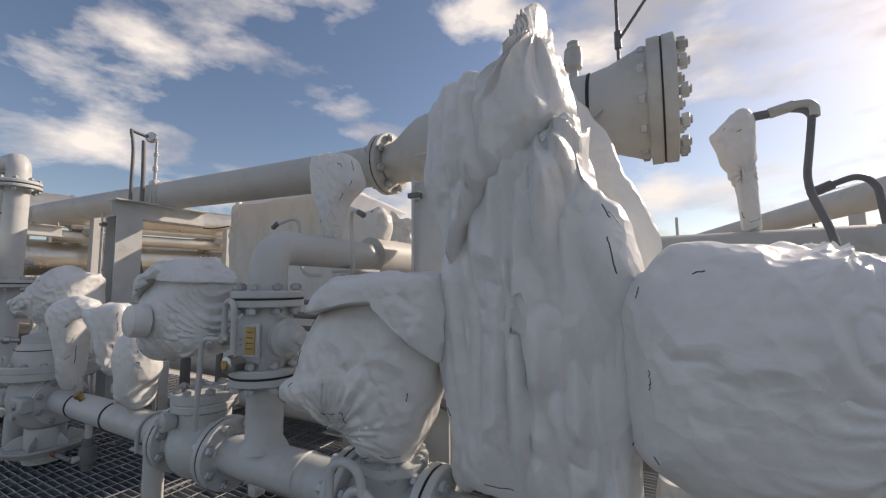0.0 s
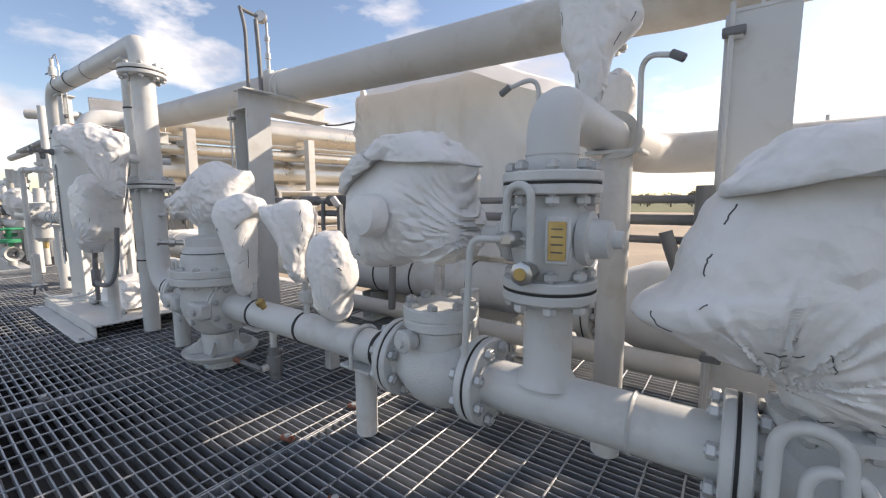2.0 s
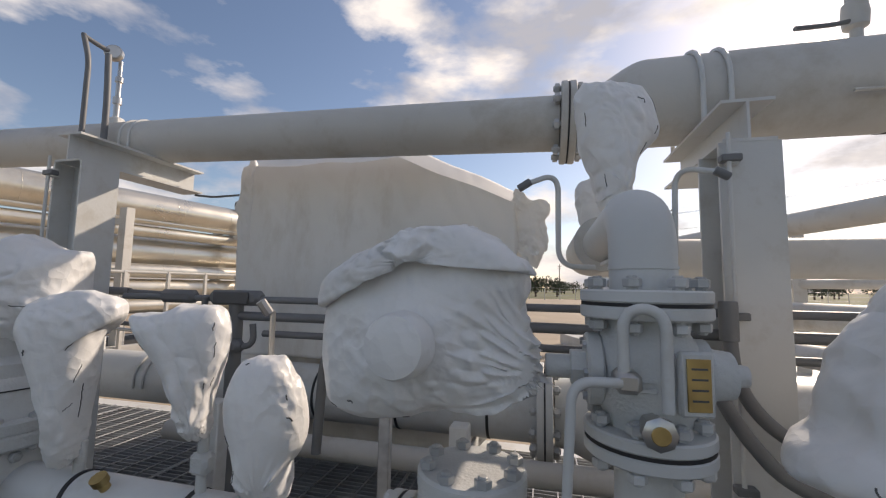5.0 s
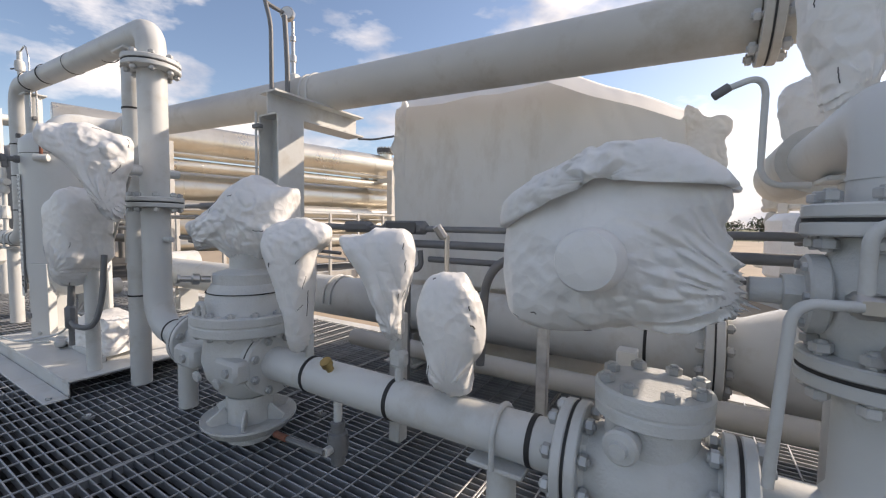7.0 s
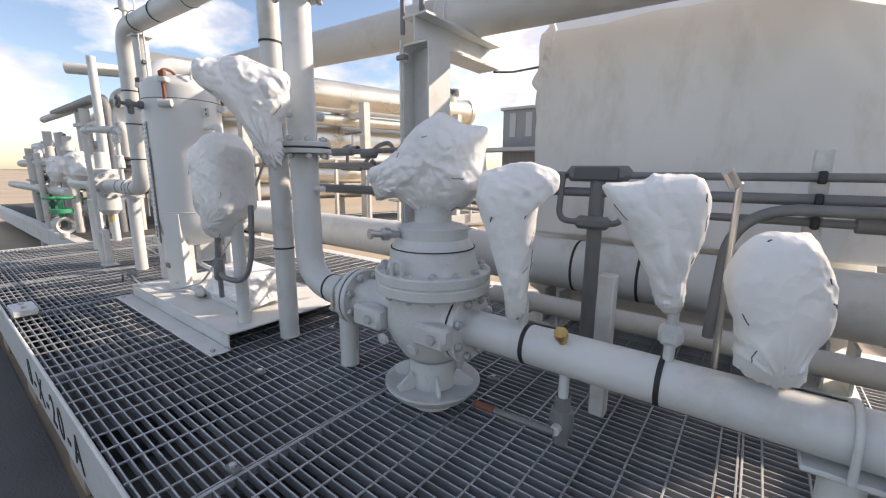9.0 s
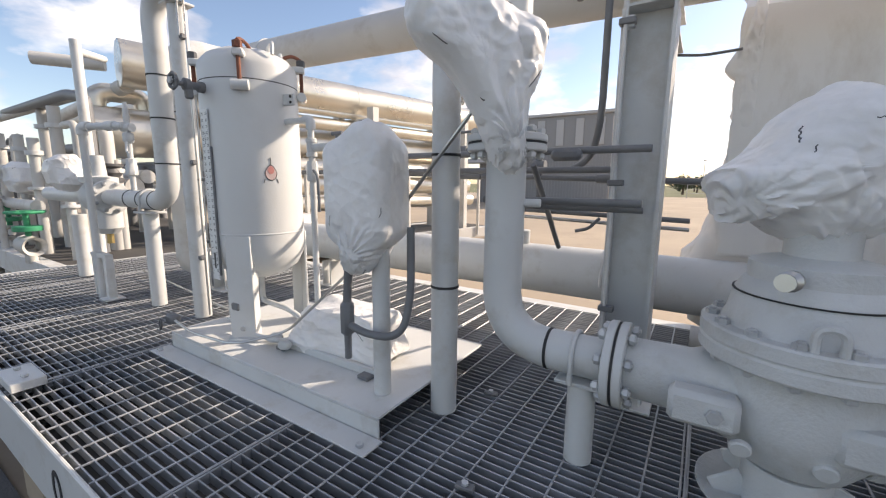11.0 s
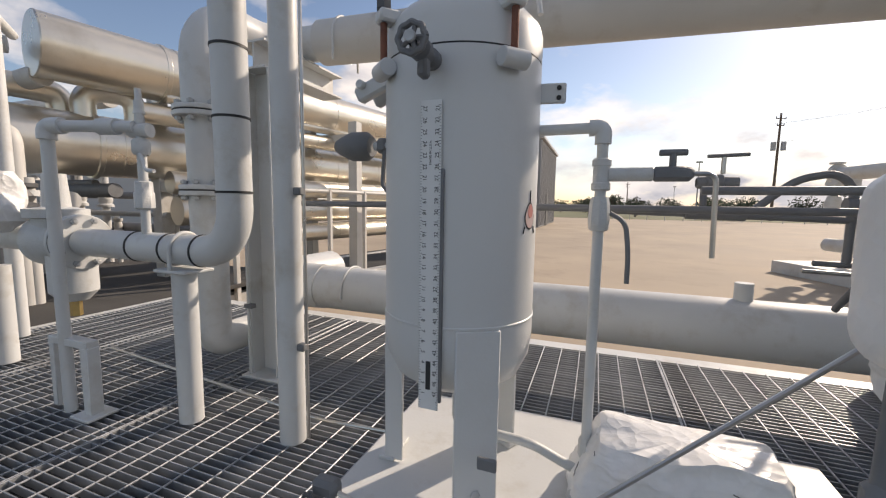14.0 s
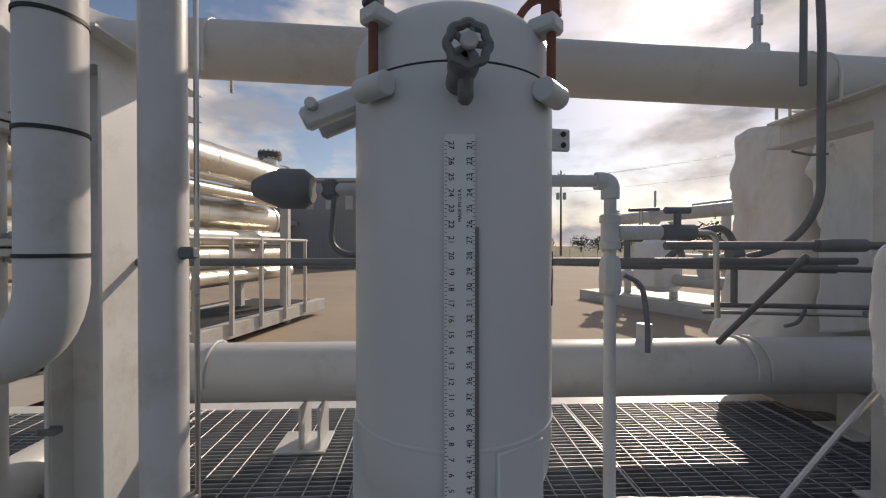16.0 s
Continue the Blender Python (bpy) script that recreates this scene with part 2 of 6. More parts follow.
def stud(length, r):
    """A stud with a hexagon nut at either end, along z, centred."""
    key = (round(length, 3), round(r, 4))
    if key not in BOLT_MESHES:
        bm = B()
        h = length / 2
        for s in (-1, 1):
            lathe(bm, [(0, 0), (r * 1.55, 0), (r * 1.75, r * 0.25), (r * 1.75, r * 1.5), (r * 1.5, r * 1.7), (0, r * 1.7)], (0, 0, s * (h - r * 2.2) if s > 0 else -h + r * 2.2), (0, 0, s), 6)
        rod(bm, (0, 0, -h), (0, 0, h), r, 8)
        BOLT_MESHES[key] = mesh_of(bm, "bolt", BOLT, 30)
    return BOLT_MESHES[key]


def flange(parent, at, axis, r, t=0.022, pair=True, bolts=8, bolt_r=0.008, gasket=True, mat=None, turn=0.5):
    """A bolted pipe joint, centred at at: two raised plates, a dark gasket and studs."""
    at, rot = Vector(at), basis(axis)
    a = rot @ Vector((0, 0, 1))
    gap = 0.006 if gasket else 0.002
    bm = B()
    disc(bm, at + a * gap / 2, a, r, t, 0.003, 36)
    first = part("flange", bm, mat or PAINT, parent)
    if pair:
        bm = B()
        disc(bm, at - a * gap / 2, -a, r, t, 0.003, 36)
        part("flange", bm, mat or PAINT, parent)
        if gasket:
            bm = B()
            lathe(bm, [(r * 0.55, -gap / 2), (r * 0.985, -gap / 2), (r * 0.985, gap / 2), (r * 0.55, gap / 2), (r * 0.55, -gap / 2)], at, a, 32)
            part("gasket", bm, BLACK, parent, "black rubber gasket")
    full = (2 * t + gap if pair else t) + bolt_r * 5.4
    for k in range(bolts):
        w = 2 * math.pi * (k + turn) / bolts
        p = at + rot @ Vector((math.cos(w) * r * 0.82, math.sin(w) * r * 0.82, 0 if pair else t / 2))
        ob = new("bolt", stud(full, bolt_r))
        ob.parent = first
        ob.matrix_basis = Matrix.Translation(p) @ rot.to_4x4()
    return first


def band(parent, at, axis, r, w=0.008, mat=None, name="band"):
    bm = B()
    lathe(bm, [(r - 0.002, -w / 2), (r + 0.0025, -w / 2), (r + 0.0025, w / 2), (r - 0.002, w / 2), (r - 0.002, -w / 2)], at, axis, 28)
    return part(name, bm, mat or BLACK, parent, "black pipe band" if not mat else "")


def ubolt(parent, at, axis, r, foot, rod_r=0.007):
    """A strap bent over a pipe with two legs down to height foot."""
    at = Vector(at)
    side = Vector(axis).normalized().cross(Vector((0, 0, 1)))
    pts = [at + side * r + Vector((0, 0, foot - at.z))]
    for k in range(13):
        w = math.pi * k / 12
        pts.append(at + side * (math.cos(w) * r) + Vector((0, 0, math.sin(w) * r)))
    pts.append(at - side * r + Vector((0, 0, foot - at.z)))
    return part("u_bolt", sweep(B(), pts, rod_r, 0.001, 10, steps=1), PAINT, parent)


def post(at, top, r, label, group="", plate=0.0, cap=None, mat=None, name="pipe_support"):
    ob = thing(name, label, "pipe support", (0, 0, 0), group)
    part("post", rod(B(), (at[0], at[1], 0.0), (at[0], at[1], top), r, 24), mat or PAINT, ob)
    if plate:
        part("base_plate", box(B(), (at[0], at[1], 0.006), (plate, plate, 0.012)), PAINT, ob)
    if cap:
        part("saddle_plate", box(B(), (at[0], at[1], top + 0.006), (*cap, 0.012)), PAINT, ob)
    return ob


def fold(p, s):
    """Ridged noise: sharp creases like pulled plastic film."""
    return 1 - abs(noise.noise(Vector(p) * s)) * 2.2


def ridge(p, s):
    return max(0.0, fold(p, s) - 0.68) ** 2 * 9.0


def crumple(p, s):
    """Flat facets that meet in sharp raised creases, as in crushed film."""
    q = Vector(p) * s
    q = q + noise.noise_vector(q * 0.6) * 0.45
    return noise.voronoi(q)[0][0] - 0.45


def zigzag(v):
    return abs((v % 1.0) - 0.5) * 4 - 1


def slits_on(ob, lines, pick):
    for line in lines:
        line = [p for m, p in enumerate(line) if m == 0 or (p - line[m - 1]).length > 0.0005]
        if len(line) > 2:
            part("tear", sweep(B(), line, pick.uniform(0.0009, 0.0018), 0.001, 6, steps=1), DARK, ob, "dark slit in the film")


def film(name, centre, outline, front, back, label, seed, turn=0.0, k=None, power=2.5, wrinkle=0.012, size=13.0, gathers=(), hang=0.0,
         boss=None, tears=5, parent=None, group="plastic weather covers", mat=None, seg=200, rows=90):
    """Plastic film pulled round a fitting: an outline of (x, z) seen along y turned by turn degrees, swelling by front and back.
    gathers: (x, z, pleats, depth, reach), points that the film is pulled to in radiating pleats."""
    cx, cy, cz = centre
    ct, sn = math.cos(radians(turn)), math.sin(radians(turn))
    k = ct if k is None else k
    loop = [((x - cx) * k, z - cz) for x, z in outline]
    for reach in (0.016, 0.008):
        cut = [(a, b, min(0.2, reach / max(math.dist(a, b), 1e-6))) for a, b in zip(loop, loop[1:] + loop[:1])]
        loop = [(a[0] * (1 - f) + b[0] * f, a[1] * (1 - f) + b[1] * f) for a, b, c in cut for f in (c, 1 - c)]
    lens = [math.dist(a, b) for a, b in zip(loop, loop[1:] + loop[:1])]
    total, ring, at, run_len = sum(lens), [], 0, 0.0
    for i in range(seg):
        want = total * i / seg
        while run_len + lens[at] < want:
            run_len += lens[at]
            at += 1
        f = (want - run_len) / max(lens[at], 1e-9)
        a, b = loop[at], loop[(at + 1) % len(loop)]
        ring.append((a[0] + (b[0] - a[0]) * f, a[1] + (b[1] - a[1]) * f))
    o = Vector((seed * 13.7, seed * 5.1, seed * 3.3))
    spots = [((x - cx) * k, z - cz, n, d, r) for x, z, n, d, r in gathers]
    bm = B()
    grid = []
    for s in range(rows + 1):
        w = math.pi * (s / rows - 0.5)
        g = max(0.02, math.cos(w)) ** (2 / power)
        d = math.copysign(abs(math.sin(w)) ** (2 / power), math.sin(w)) * (front if w > 0 else back)
        line = []
        for u, v in ring:
            uu, vv = u * g, v * g
            dd = d
            if boss and w > 0:
                e = math.hypot(uu - (boss[0] - cx) * k, vv - boss[1] + cz)
                dd += boss[3] * math.exp(-max(0.0, e - boss[2]) / 0.05)
            q = Vector((uu, dd, vv)) + o
            off = 0.0
            for gx, gz, n, depth, reach in spots:
                e = math.hypot(uu - gx, vv - gz)
                a = math.atan2(vv - gz, uu - gx) / 6.2832
                a += 0.05 * noise.noise(q * 6)
                off += depth * zigzag(a * n) * (0.5 + noise.noise(Vector((a * n * 0.8, 0, seed)))) * math.exp(-(e / reach) ** 2) * min(1.0, e / 0.03)
            if hang:
                off += hang * (noise.noise(Vector((uu * 11 + 1.2 * noise.noise(q * 3), 0.0, vv * 1.4 + seed))) + 0.6 * abs(noise.noise(Vector((uu * 22 + vv * 2, 3.0, vv * 2.2 + seed)))) + 0.5 * noise.noise(q * 5))
            rough = min(1.0, max(0.15, 0.55 + 1.3 * noise.noise(q * 5.5)))
            lean = Vector((q.x + 0.5 * q.z, q.y, q.z * 0.45 - 0.3 * q.x))
            off += wrinkle * (rough * (1.5 * crumple(q, size) + 0.85 * crumple(q + o, size * 2.6) + 0.9 * (fold(lean, size * 0.55) - 0.5) + 0.45 * (fold(lean, size * 1.5) - 0.5)) + 0.5 * noise.noise(q * 6))
            if boss and w > 0:
                off *= 0.12 + 0.88 * min(1.0, max(0.0, math.hypot(uu - (boss[0] - cx) * k, vv - boss[1] + cz) / boss[2] - 0.9) / 0.8)
            # outwards: along the swell in the middle, along the outline at the rim
            h = math.hypot(u, v) or 1.0
            t = abs(math.sin(w)) ** 0.7
            uu, vv, dd = uu + u / h * off * (1 - t), vv + v / h * off * (1 - t), dd + math.copysign(off * t, d)
            line.append(bm.verts.new((cx + uu * ct + dd * sn, cy + uu * sn - dd * ct, cz + vv)))
        grid.append(line)
    for a, b in zip(grid, grid[1:]):
        for i in range(seg):
            j = (i + 1) % seg
            bm.faces.new((a[i], a[j], b[j], b[i]))
    bm.faces.new(grid[0])
    bm.faces.new(grid[-1])
    pick, lines = random.Random(seed), []
    for n in range(tears):
        s, i = pick.uniform(0.55, 0.85) * rows, pick.uniform(0, seg)
        ds, di = pick.uniform(-0.8, 0.8), pick.choice((-1, 1)) * pick.uniform(0.5, 1.3)
        line = []
        for m in range(pick.randint(5, 12)):
            line.append(grid[max(0, min(rows, int(s)))][int(i) % seg].co.copy())
            s, i = s + ds + pick.uniform(-0.7, 0.7), i + di
        lines.append(line)
    ob = new(name, mesh_of(bm, name, mat or SHEET, 75))
    if parent:
        ob.parent = parent
        if label:
            ob["label"] = label
    else:
        tagged(ob, label, "plastic cover", group)
    slits_on(ob, lines if not parent else (), pick)
    return ob


def cover(name, rings, label, seed, wrinkle=0.018, crease=9.0, seg=120, steps=84, mat=None, category="plastic cover", flat=1.0, group="plastic weather covers", tears=3):
    """Shrink film pulled over a fitting: rings of (z, x, y, half width, half depth) from the foot up, with folds, creases and small tears."""
    bm = B()
    o = Vector((seed * 13.7, seed * 5.1, seed * 3.3))
    n = len(rings)
    lean = math.sin(seed * 2.1) * 0.7
    rows = []
    for s in range(steps + 1):
        u = s / steps * (n - 1)
        k = min(int(u), n - 2)
        f = u - k
        g = f * f * (3 - 2 * f) * 0.55 + f * 0.45
        z, cx, cy, rx, ry = [rings[k][i] * (1 - g) + rings[k + 1][i] * g for i in range(5)]
        row = []
        for i in range(seg):
            w = 2 * math.pi * i / seg
            c, d = math.cos(w), math.sin(w)
            sq = (abs(c) ** (2 + flat) + abs(d) ** (2 + flat)) ** (-1 / (2 + flat))
            p = Vector((cx + c * sq * rx, cy + d * sq * ry, z))
            q = p + o
            # long pulled folds run slantwise; thin creases and dents lie between
            slant = Vector((q.x + lean * q.z, q.y - lean * 0.6 * q.z, q.z * 0.28))
            h = 0.5 * (fold(slant, crease) - 0.5) + (0.25 + max(0.0, noise.noise(q * 5) * 1.4 + 0.4)) * (0.9 * crumple(q, crease * 1.5) + 0.4 * crumple(q, crease * 4.0)) + 0.2 * ridge(slant, crease * 2.0)
            edge = min(1.0, 3.0 * min(s, steps - s) / steps + 0.45)
            off = h * wrinkle * 1.15 * edge + noise.noise(q * 5.0) * wrinkle * 0.9
            out = Vector((c * ry, d * rx, 0)).normalized()
            row.append(bm.verts.new(p + out * off + Vector((0, 0, noise.noise(q * 8) * wrinkle * (2.0 if s < 3 else 0.7)))))
        rows.append(row)
    for a, b in zip(rows, rows[1:]):
        for i in range(seg):
            j = (i + 1) % seg
            bm.faces.new((a[i], a[j], b[j], b[i]))
    top = bm.verts.new(sum((v.co for v in rows[-1]), Vector()) / seg + Vector((0, 0, 0.006)))
    for i in range(seg):
        bm.faces.new((rows[-1][i], rows[-1][(i + 1) % seg], top))
    slits = []
    pick = random.Random(seed)
    for k in range(tears):
        s, i = pick.uniform(0.25, 0.85) * steps, pick.uniform(0.55, 0.98) * seg
        ds, di = pick.uniform(-1.0, 1.0), pick.choice((-1, 1)) * pick.uniform(0.3, 1.0)
        line = []
        for m in range(pick.randint(4, 9)):
            line.append(rows[max(0, min(steps, int(s)))][int(i) % seg].co.copy())
            s, i = s + ds + pick.uniform(-0.7, 0.7), i + di
        slits.append(line)
    ob = new(name, mesh_of(bm, name, mat or SHEET, 60))
    tagged(ob, label, category, group)
    slits_on(ob, slits, pick)
    return ob


def beam_i(bm, p, q, h, w, t=0.008, up=(0, 0, 1)):
    """A rolled I section from p to q, with its depth h along up."""
    p, q = Vector(p), Vector(q)
    d = (q - p).normalized()
    u = Vector(up)
    s = d.cross(u).normalized()
    m = Matrix((s, u, d)).transposed().to_4x4()
    m.translation = (p + q) / 2
    L = (q - p).length
    for c, size in (((0, h / 2 - t / 2, 0), (w, t, L)), ((0, -h / 2 + t / 2, 0), (w, t, L)), ((0, 0, 0), (t * 0.8, h - 2 * t, L - 0.001))):
        bmesh.ops.create_cube(bm, size=1, matrix=m @ Matrix.Translation(c) @ Matrix.Diagonal((*size, 1)))
    return bm


def wheel(bm, at, axis, r, tube=0.006, spokes=5):
    """A small valve handwheel with a lobed rim."""
    rot, at = basis(axis), Vector(at)
    pts = []
    n = 40
    for k in range(n + 1):
        w = 2 * math.pi * k / n
        rr = r * (1 + 0.06 * math.cos(8 * w))
        pts.append(at + rot @ Vector((rr * math.cos(w), rr * math.sin(w), 0)))
    sweep(bm, pts, tube, 0.0001, 8, steps=1)
    for k in range(spokes):
        w = 2 * math.pi * k / spokes
        rod(bm, at, at + rot @ Vector((r * math.cos(w), r * math.sin(w), 0)), tube * 0.75, 6)
    disc(bm, at - rot @ Vector((0, 0, tube)), axis, r * 0.3, tube * 2.2, 0.001, 12)
    return bm


# ---------- ground, deck and distance ----------
GZ = -0.45
bm = B()
bmesh.ops.create_grid(bm, x_segments=40, y_segments=40, size=900, matrix=Matrix.Translation((0, 0, GZ)))
ground = single("ground", bm, CONCRETE, "tan worn concrete yard around the skid", "ground", kind="structure")
bm = B()
box(bm, (0, 430, GZ + 0.012), (1700, 760, 0.02), bevel=0)
single("grass_field", bm, GRASS, "dry grass beyond the concrete yard", "grass", kind="structure")

bm = B()
box(bm, (0, -39.36, GZ + 0.004), (160, 80, 0.02), bevel=0)
single("road", bm, ASPHALT, "dark asphalt lane in front of the skid", "road", kind="structure")

X0, X1, Y0, Y1 = -7.4, 2.4, 0.64, 2.86
PITCH_Y, PITCH_X = 0.030, 0.10
deck = thing("floor", "galvanised steel bar grating deck of the skid", "grating floor", kind="structure")
bm = B()
box(bm, ((X0 + X1) / 2, Y0 - 0.006, -0.105), (X1 - X0, 0.012, 0.22), bevel=0.004)
box(bm, ((X0 + X1) / 2, Y0 + 0.02, -0.2), (X1 - X0, 0.06, 0.012), bevel=0.003)
part("edge_beam", bm, PAINT, deck, "white painted skid beam with stencilled letters", 30)
bm = B()
beam_i(bm, (X0, Y1 + 0.045, -0.1), (X1, Y1 + 0.045, -0.1), 0.19, 0.1, 0.012)
part("edge_beam", bm, PAINT, deck, "", 30)
for x in (X0, X1):
    bm = B()
    beam_i(bm, (x, Y0, -0.1), (x, Y1, -0.1), 0.19, 0.1, 0.012)
    part("edge_beam", bm, PAINT, deck, "", 30)
# cross beams coloured dark for the shade below the bars
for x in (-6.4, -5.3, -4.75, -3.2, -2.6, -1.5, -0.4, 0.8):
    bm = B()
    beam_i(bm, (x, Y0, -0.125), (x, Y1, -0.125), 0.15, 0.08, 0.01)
    part("cross_beam", bm, UNDER_SHADE, deck, "", 30)
# added sheet closing the skid, its dark colour standing in for shade
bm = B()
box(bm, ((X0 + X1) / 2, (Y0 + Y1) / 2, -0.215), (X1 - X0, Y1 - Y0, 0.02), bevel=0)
part("drip_floor", bm, UNDER_SHADE, deck, "added dark sheet standing in for shade under the grating")
bm = B()
for k in range(-9, 3):
    box(bm, (k + 0.4, 0.76, GZ + 0.117), (0.25, 0.2, 0.23), bevel=0.004)
    box(bm, (k + 0.4, 2.74, GZ + 0.117), (0.25, 0.2, 0.23), bevel=0.004)
part("pier", bm, CONCRETE, deck, "concrete piers under the skid")

# stencilled letters on the front beam
letters = bpy.data.curves.new("stencil", "FONT")
letters.body, letters.size, letters.extrude = "0-X-20-A", 0.18, 0.001
letters.space_character = 1.45
letters.materials.append(MARK)
stencil = tagged(new("stencil_lettering", letters), "black stencilled lettering on the white skid beam", "lettering")
stencil.matrix_basis = pose(-4.14, Y0 - 0.0135, -0.175, 90, 0, 0)

# lifting lug at the deck edge
lug = thing("deck_bracket", "white painted bracket bolted at the deck edge", "bracket")
part("plate", box(B(), (-4.74, 0.70, 0.022), (0.2, 0.10, 0.035)), PAINT, lug)
for dx in (-0.05, 0.05):
    part("bolt", disc(B(), (-4.74 + dx, 0.70, 0.04), (0, 0, 1), 0.012, 0.012, 0.002, 6), BOLT, lug)

# ---------- distance: building, trees, poles ----------
bld = thing("storage_building", "grey corrugated metal building with pale panels", "building")
bx0, bx1, by0, by1, bz = -15.5, -7.2, 25.0, 34.0, 4.75
part("wall", box(B(), ((bx0 + bx1) / 2, (by0 + by1) / 2, (bz + GZ) / 2), (bx1 - bx0, by1 - by0, bz - GZ), bevel=0.03), SIDING, bld)
part("roof", box(B(), ((bx0 + bx1) / 2, (by0 + by1) / 2, bz + 0.09), (bx1 - bx0 + 0.3, by1 - by0 + 0.3, 0.18), bevel=0.03), SIDING_L, bld)
for k in range(7):
    part("panel", box(B(), (bx0 + 0.75 + k * 1.15, by0 - 0.03, bz - 0.95), (0.45, 0.05, 1.5), bevel=0.01), SIDING_L, bld)
for k in range(46):
    part("rib", box(B(), (bx0 + 0.1 + k * 0.18, by0 - 0.012, (bz - 1.8 + GZ) / 2), (0.05, 0.03, bz - 1.8 - GZ), bevel=0), SIDING, bld)
for k in range(40):
    part("rib", box(B(), (bx1 + 0.012, by0 + 0.15 + k * 0.22, (bz + GZ) / 2), (0.03, 0.06, bz - GZ - 0.2), bevel=0), SIDING, bld)
part("door", box(B(), (bx1 + 0.04, by0 + 3.4, GZ + 1.05), (0.05, 1.0, 2.1), bevel=0.01), DARK, bld, "dark steel door")
part("canopy", box(B(), (-16.5, 24.2, 2.2), (9, 1.2, 0.25), bevel=0.03), SIDING_L, bld)

rng = random.Random(5)


def tree(at, h, w):
    ob = thing("tree", "dark green tree on the horizon", "tree", group="distant tree line")
    x, y, z = at
    bm = B()
    lathe(bm, [(0.16, 0), (0.10, h * 0.4), (0.03, h * 0.85), (0, h * 0.86)], at, (0.03, 0, 1), 8)
    for k in range(4):
        a = rng.uniform(0, 6.28)
        rod(bm, (x, y, z + h * 0.35), (x + math.cos(a) * w * 0.5, y + math.sin(a) * w * 0.5, z + h * 0.7), 0.05, 6)
    part("trunk", bm, WOOD, ob)
    verts, faces = [], []
    for k in range(420):
        a, e, r = rng.uniform(0, 6.28), rng.uniform(-1, 1), rng.random() ** 0.4
        lump = 0.75 + 0.4 * noise.noise(Vector((math.cos(a) * 1.4 + x, math.sin(a) * 1.4, e * 1.5)))
        c = Vector((x + math.cos(a) * w * r * lump * math.sqrt(1 - e * e), y + math.sin(a) * w * r * lump * math.sqrt(1 - e * e), z + h * 0.5 + e * h * 0.47 * r * lump))
        s = rng.uniform(0.12, 0.30) * h / 4
        u = Vector((rng.gauss(0, 1), rng.gauss(0, 1), rng.gauss(0, 1))).normalized()
        v = u.orthogonal().normalized()
        b0 = len(verts)
        verts += [c - u * s, c + v * s * 0.6, c + u * s, c - v * s * 0.6]
        faces.append((b0, b0 + 1, b0 + 2, b0 + 3))
    me = bpy.data.meshes.new("crown")
    me.from_pydata(verts, [], faces)
    me.materials.append(LEAF)
    cr = new("crown", me)
    cr.parent = ob
    return ob


for k in range(70):
    tree((-44 + k * 2.3 + rng.uniform(-2, 2), 95 + rng.uniform(-12, 14), GZ), rng.uniform(2.8, 4.6), rng.uniform(2.6, 4.0))
for x, y, h in ((46, 70, 7.0), (57, 74, 6.0), (64, 66, 8.0), (-2, 60, 3.4), (1, 62, 3.2), (-5, 63, 3.0)):
    tree((x, y, GZ), h, h * 0.55)


def utility_pole(at, h, label, drum=True):
    ob = thing("utility_pole", label, "utility pole", group="power poles")
    x, y = at
    part("pole", lathe(B(), [(0.16, 0), (0.10, h), (0, h)], (x, y, GZ), (0, 0, 1), 12), WOOD, ob)
    for z, w in ((h - 0.6, 1.1), (h - 1.3, 0.8)):
        part("crossarm", box(B(), (x, y - 0.12, GZ + z), (w, 0.1, 0.1), (0, 0, 25)), WOOD, ob)
        for s in (-0.45, 0, 0.45):
            part("insulator", rod(B(), (x + s * w, y - 0.12 + s * w * 0.45, GZ + z), (x + s * w, y - 0.12 + s * w * 0.45, GZ + z + 0.22), 0.05, 8), DARK, ob)
    if drum:
        for s in (-0.45, 0.45):
            part("transformer", rod(B(), (x + s, y - 0.1, GZ + h * 0.66), (x + s, y - 0.1, GZ + h * 0.66 + 0.9), 0.24, 14), SIDING_L, ob)
    return ob


utility_pole((14.0, 55), 11.6, "wooden power pole with two grey transformers")
utility_pole((24, 130), 9.0, "distant wooden power pole", False)
utility_pole((3.5, 120), 8.0, "distant wooden power pole", False)
for x, y in ((6.2, 52), (-3.0, 100), (13, 110)):
    ob = thing("street_lamp", "slim yard lamp post far off", "lamp post", group="yard lamp posts")
    part("pole", lathe(B(), [(0.08, 0), (0.05, 6.2), (0, 6.2)], (x, y, GZ), (0, 0, 1), 8), SIDING, ob)
    part("lamp_head", box(B(), (x, y, GZ + 6.3), (0.6, 0.3, 0.15)), DARK, ob)
wires = thing("power_lines", "thin black power lines between poles", "cable")
for z, dx in ((10.5, -0.5), (10.5, 0), (10.5, 0.5), (8.6, 0.2)):
    pts = []
    for k in range(15):
        f = k / 14
        pts.append((14.0 + dx + 34 * f, 55 - 43 * f, GZ + z + 3.0 * f - 4 * f * (1 - f) * 1.2))
    part("wire", sweep(B(), pts, 0.012, 0.001, 5, steps=1), DARK, wires)
fence = thing("chain_fence", "low wire fence with thin posts along the yard", "fence")
for k in range(40):
    part("fence_post", rod(B(), (-4 + k * 1.6, 46, GZ), (-4 + k * 1.6, 46, GZ + 1.3), 0.03, 6), SIDING_L, fence)
for z in (0.5, 0.9, 1.28):
    part("fence_wire", rod(B(), (-4, 46, GZ + z), (58.4, 46, GZ + z), 0.012, 5), SIDING_L, fence)

# second pipe skid across the yard
far = thing("far_pipe_skid", "grey pipework on a skid across the yard", "pipe skid")
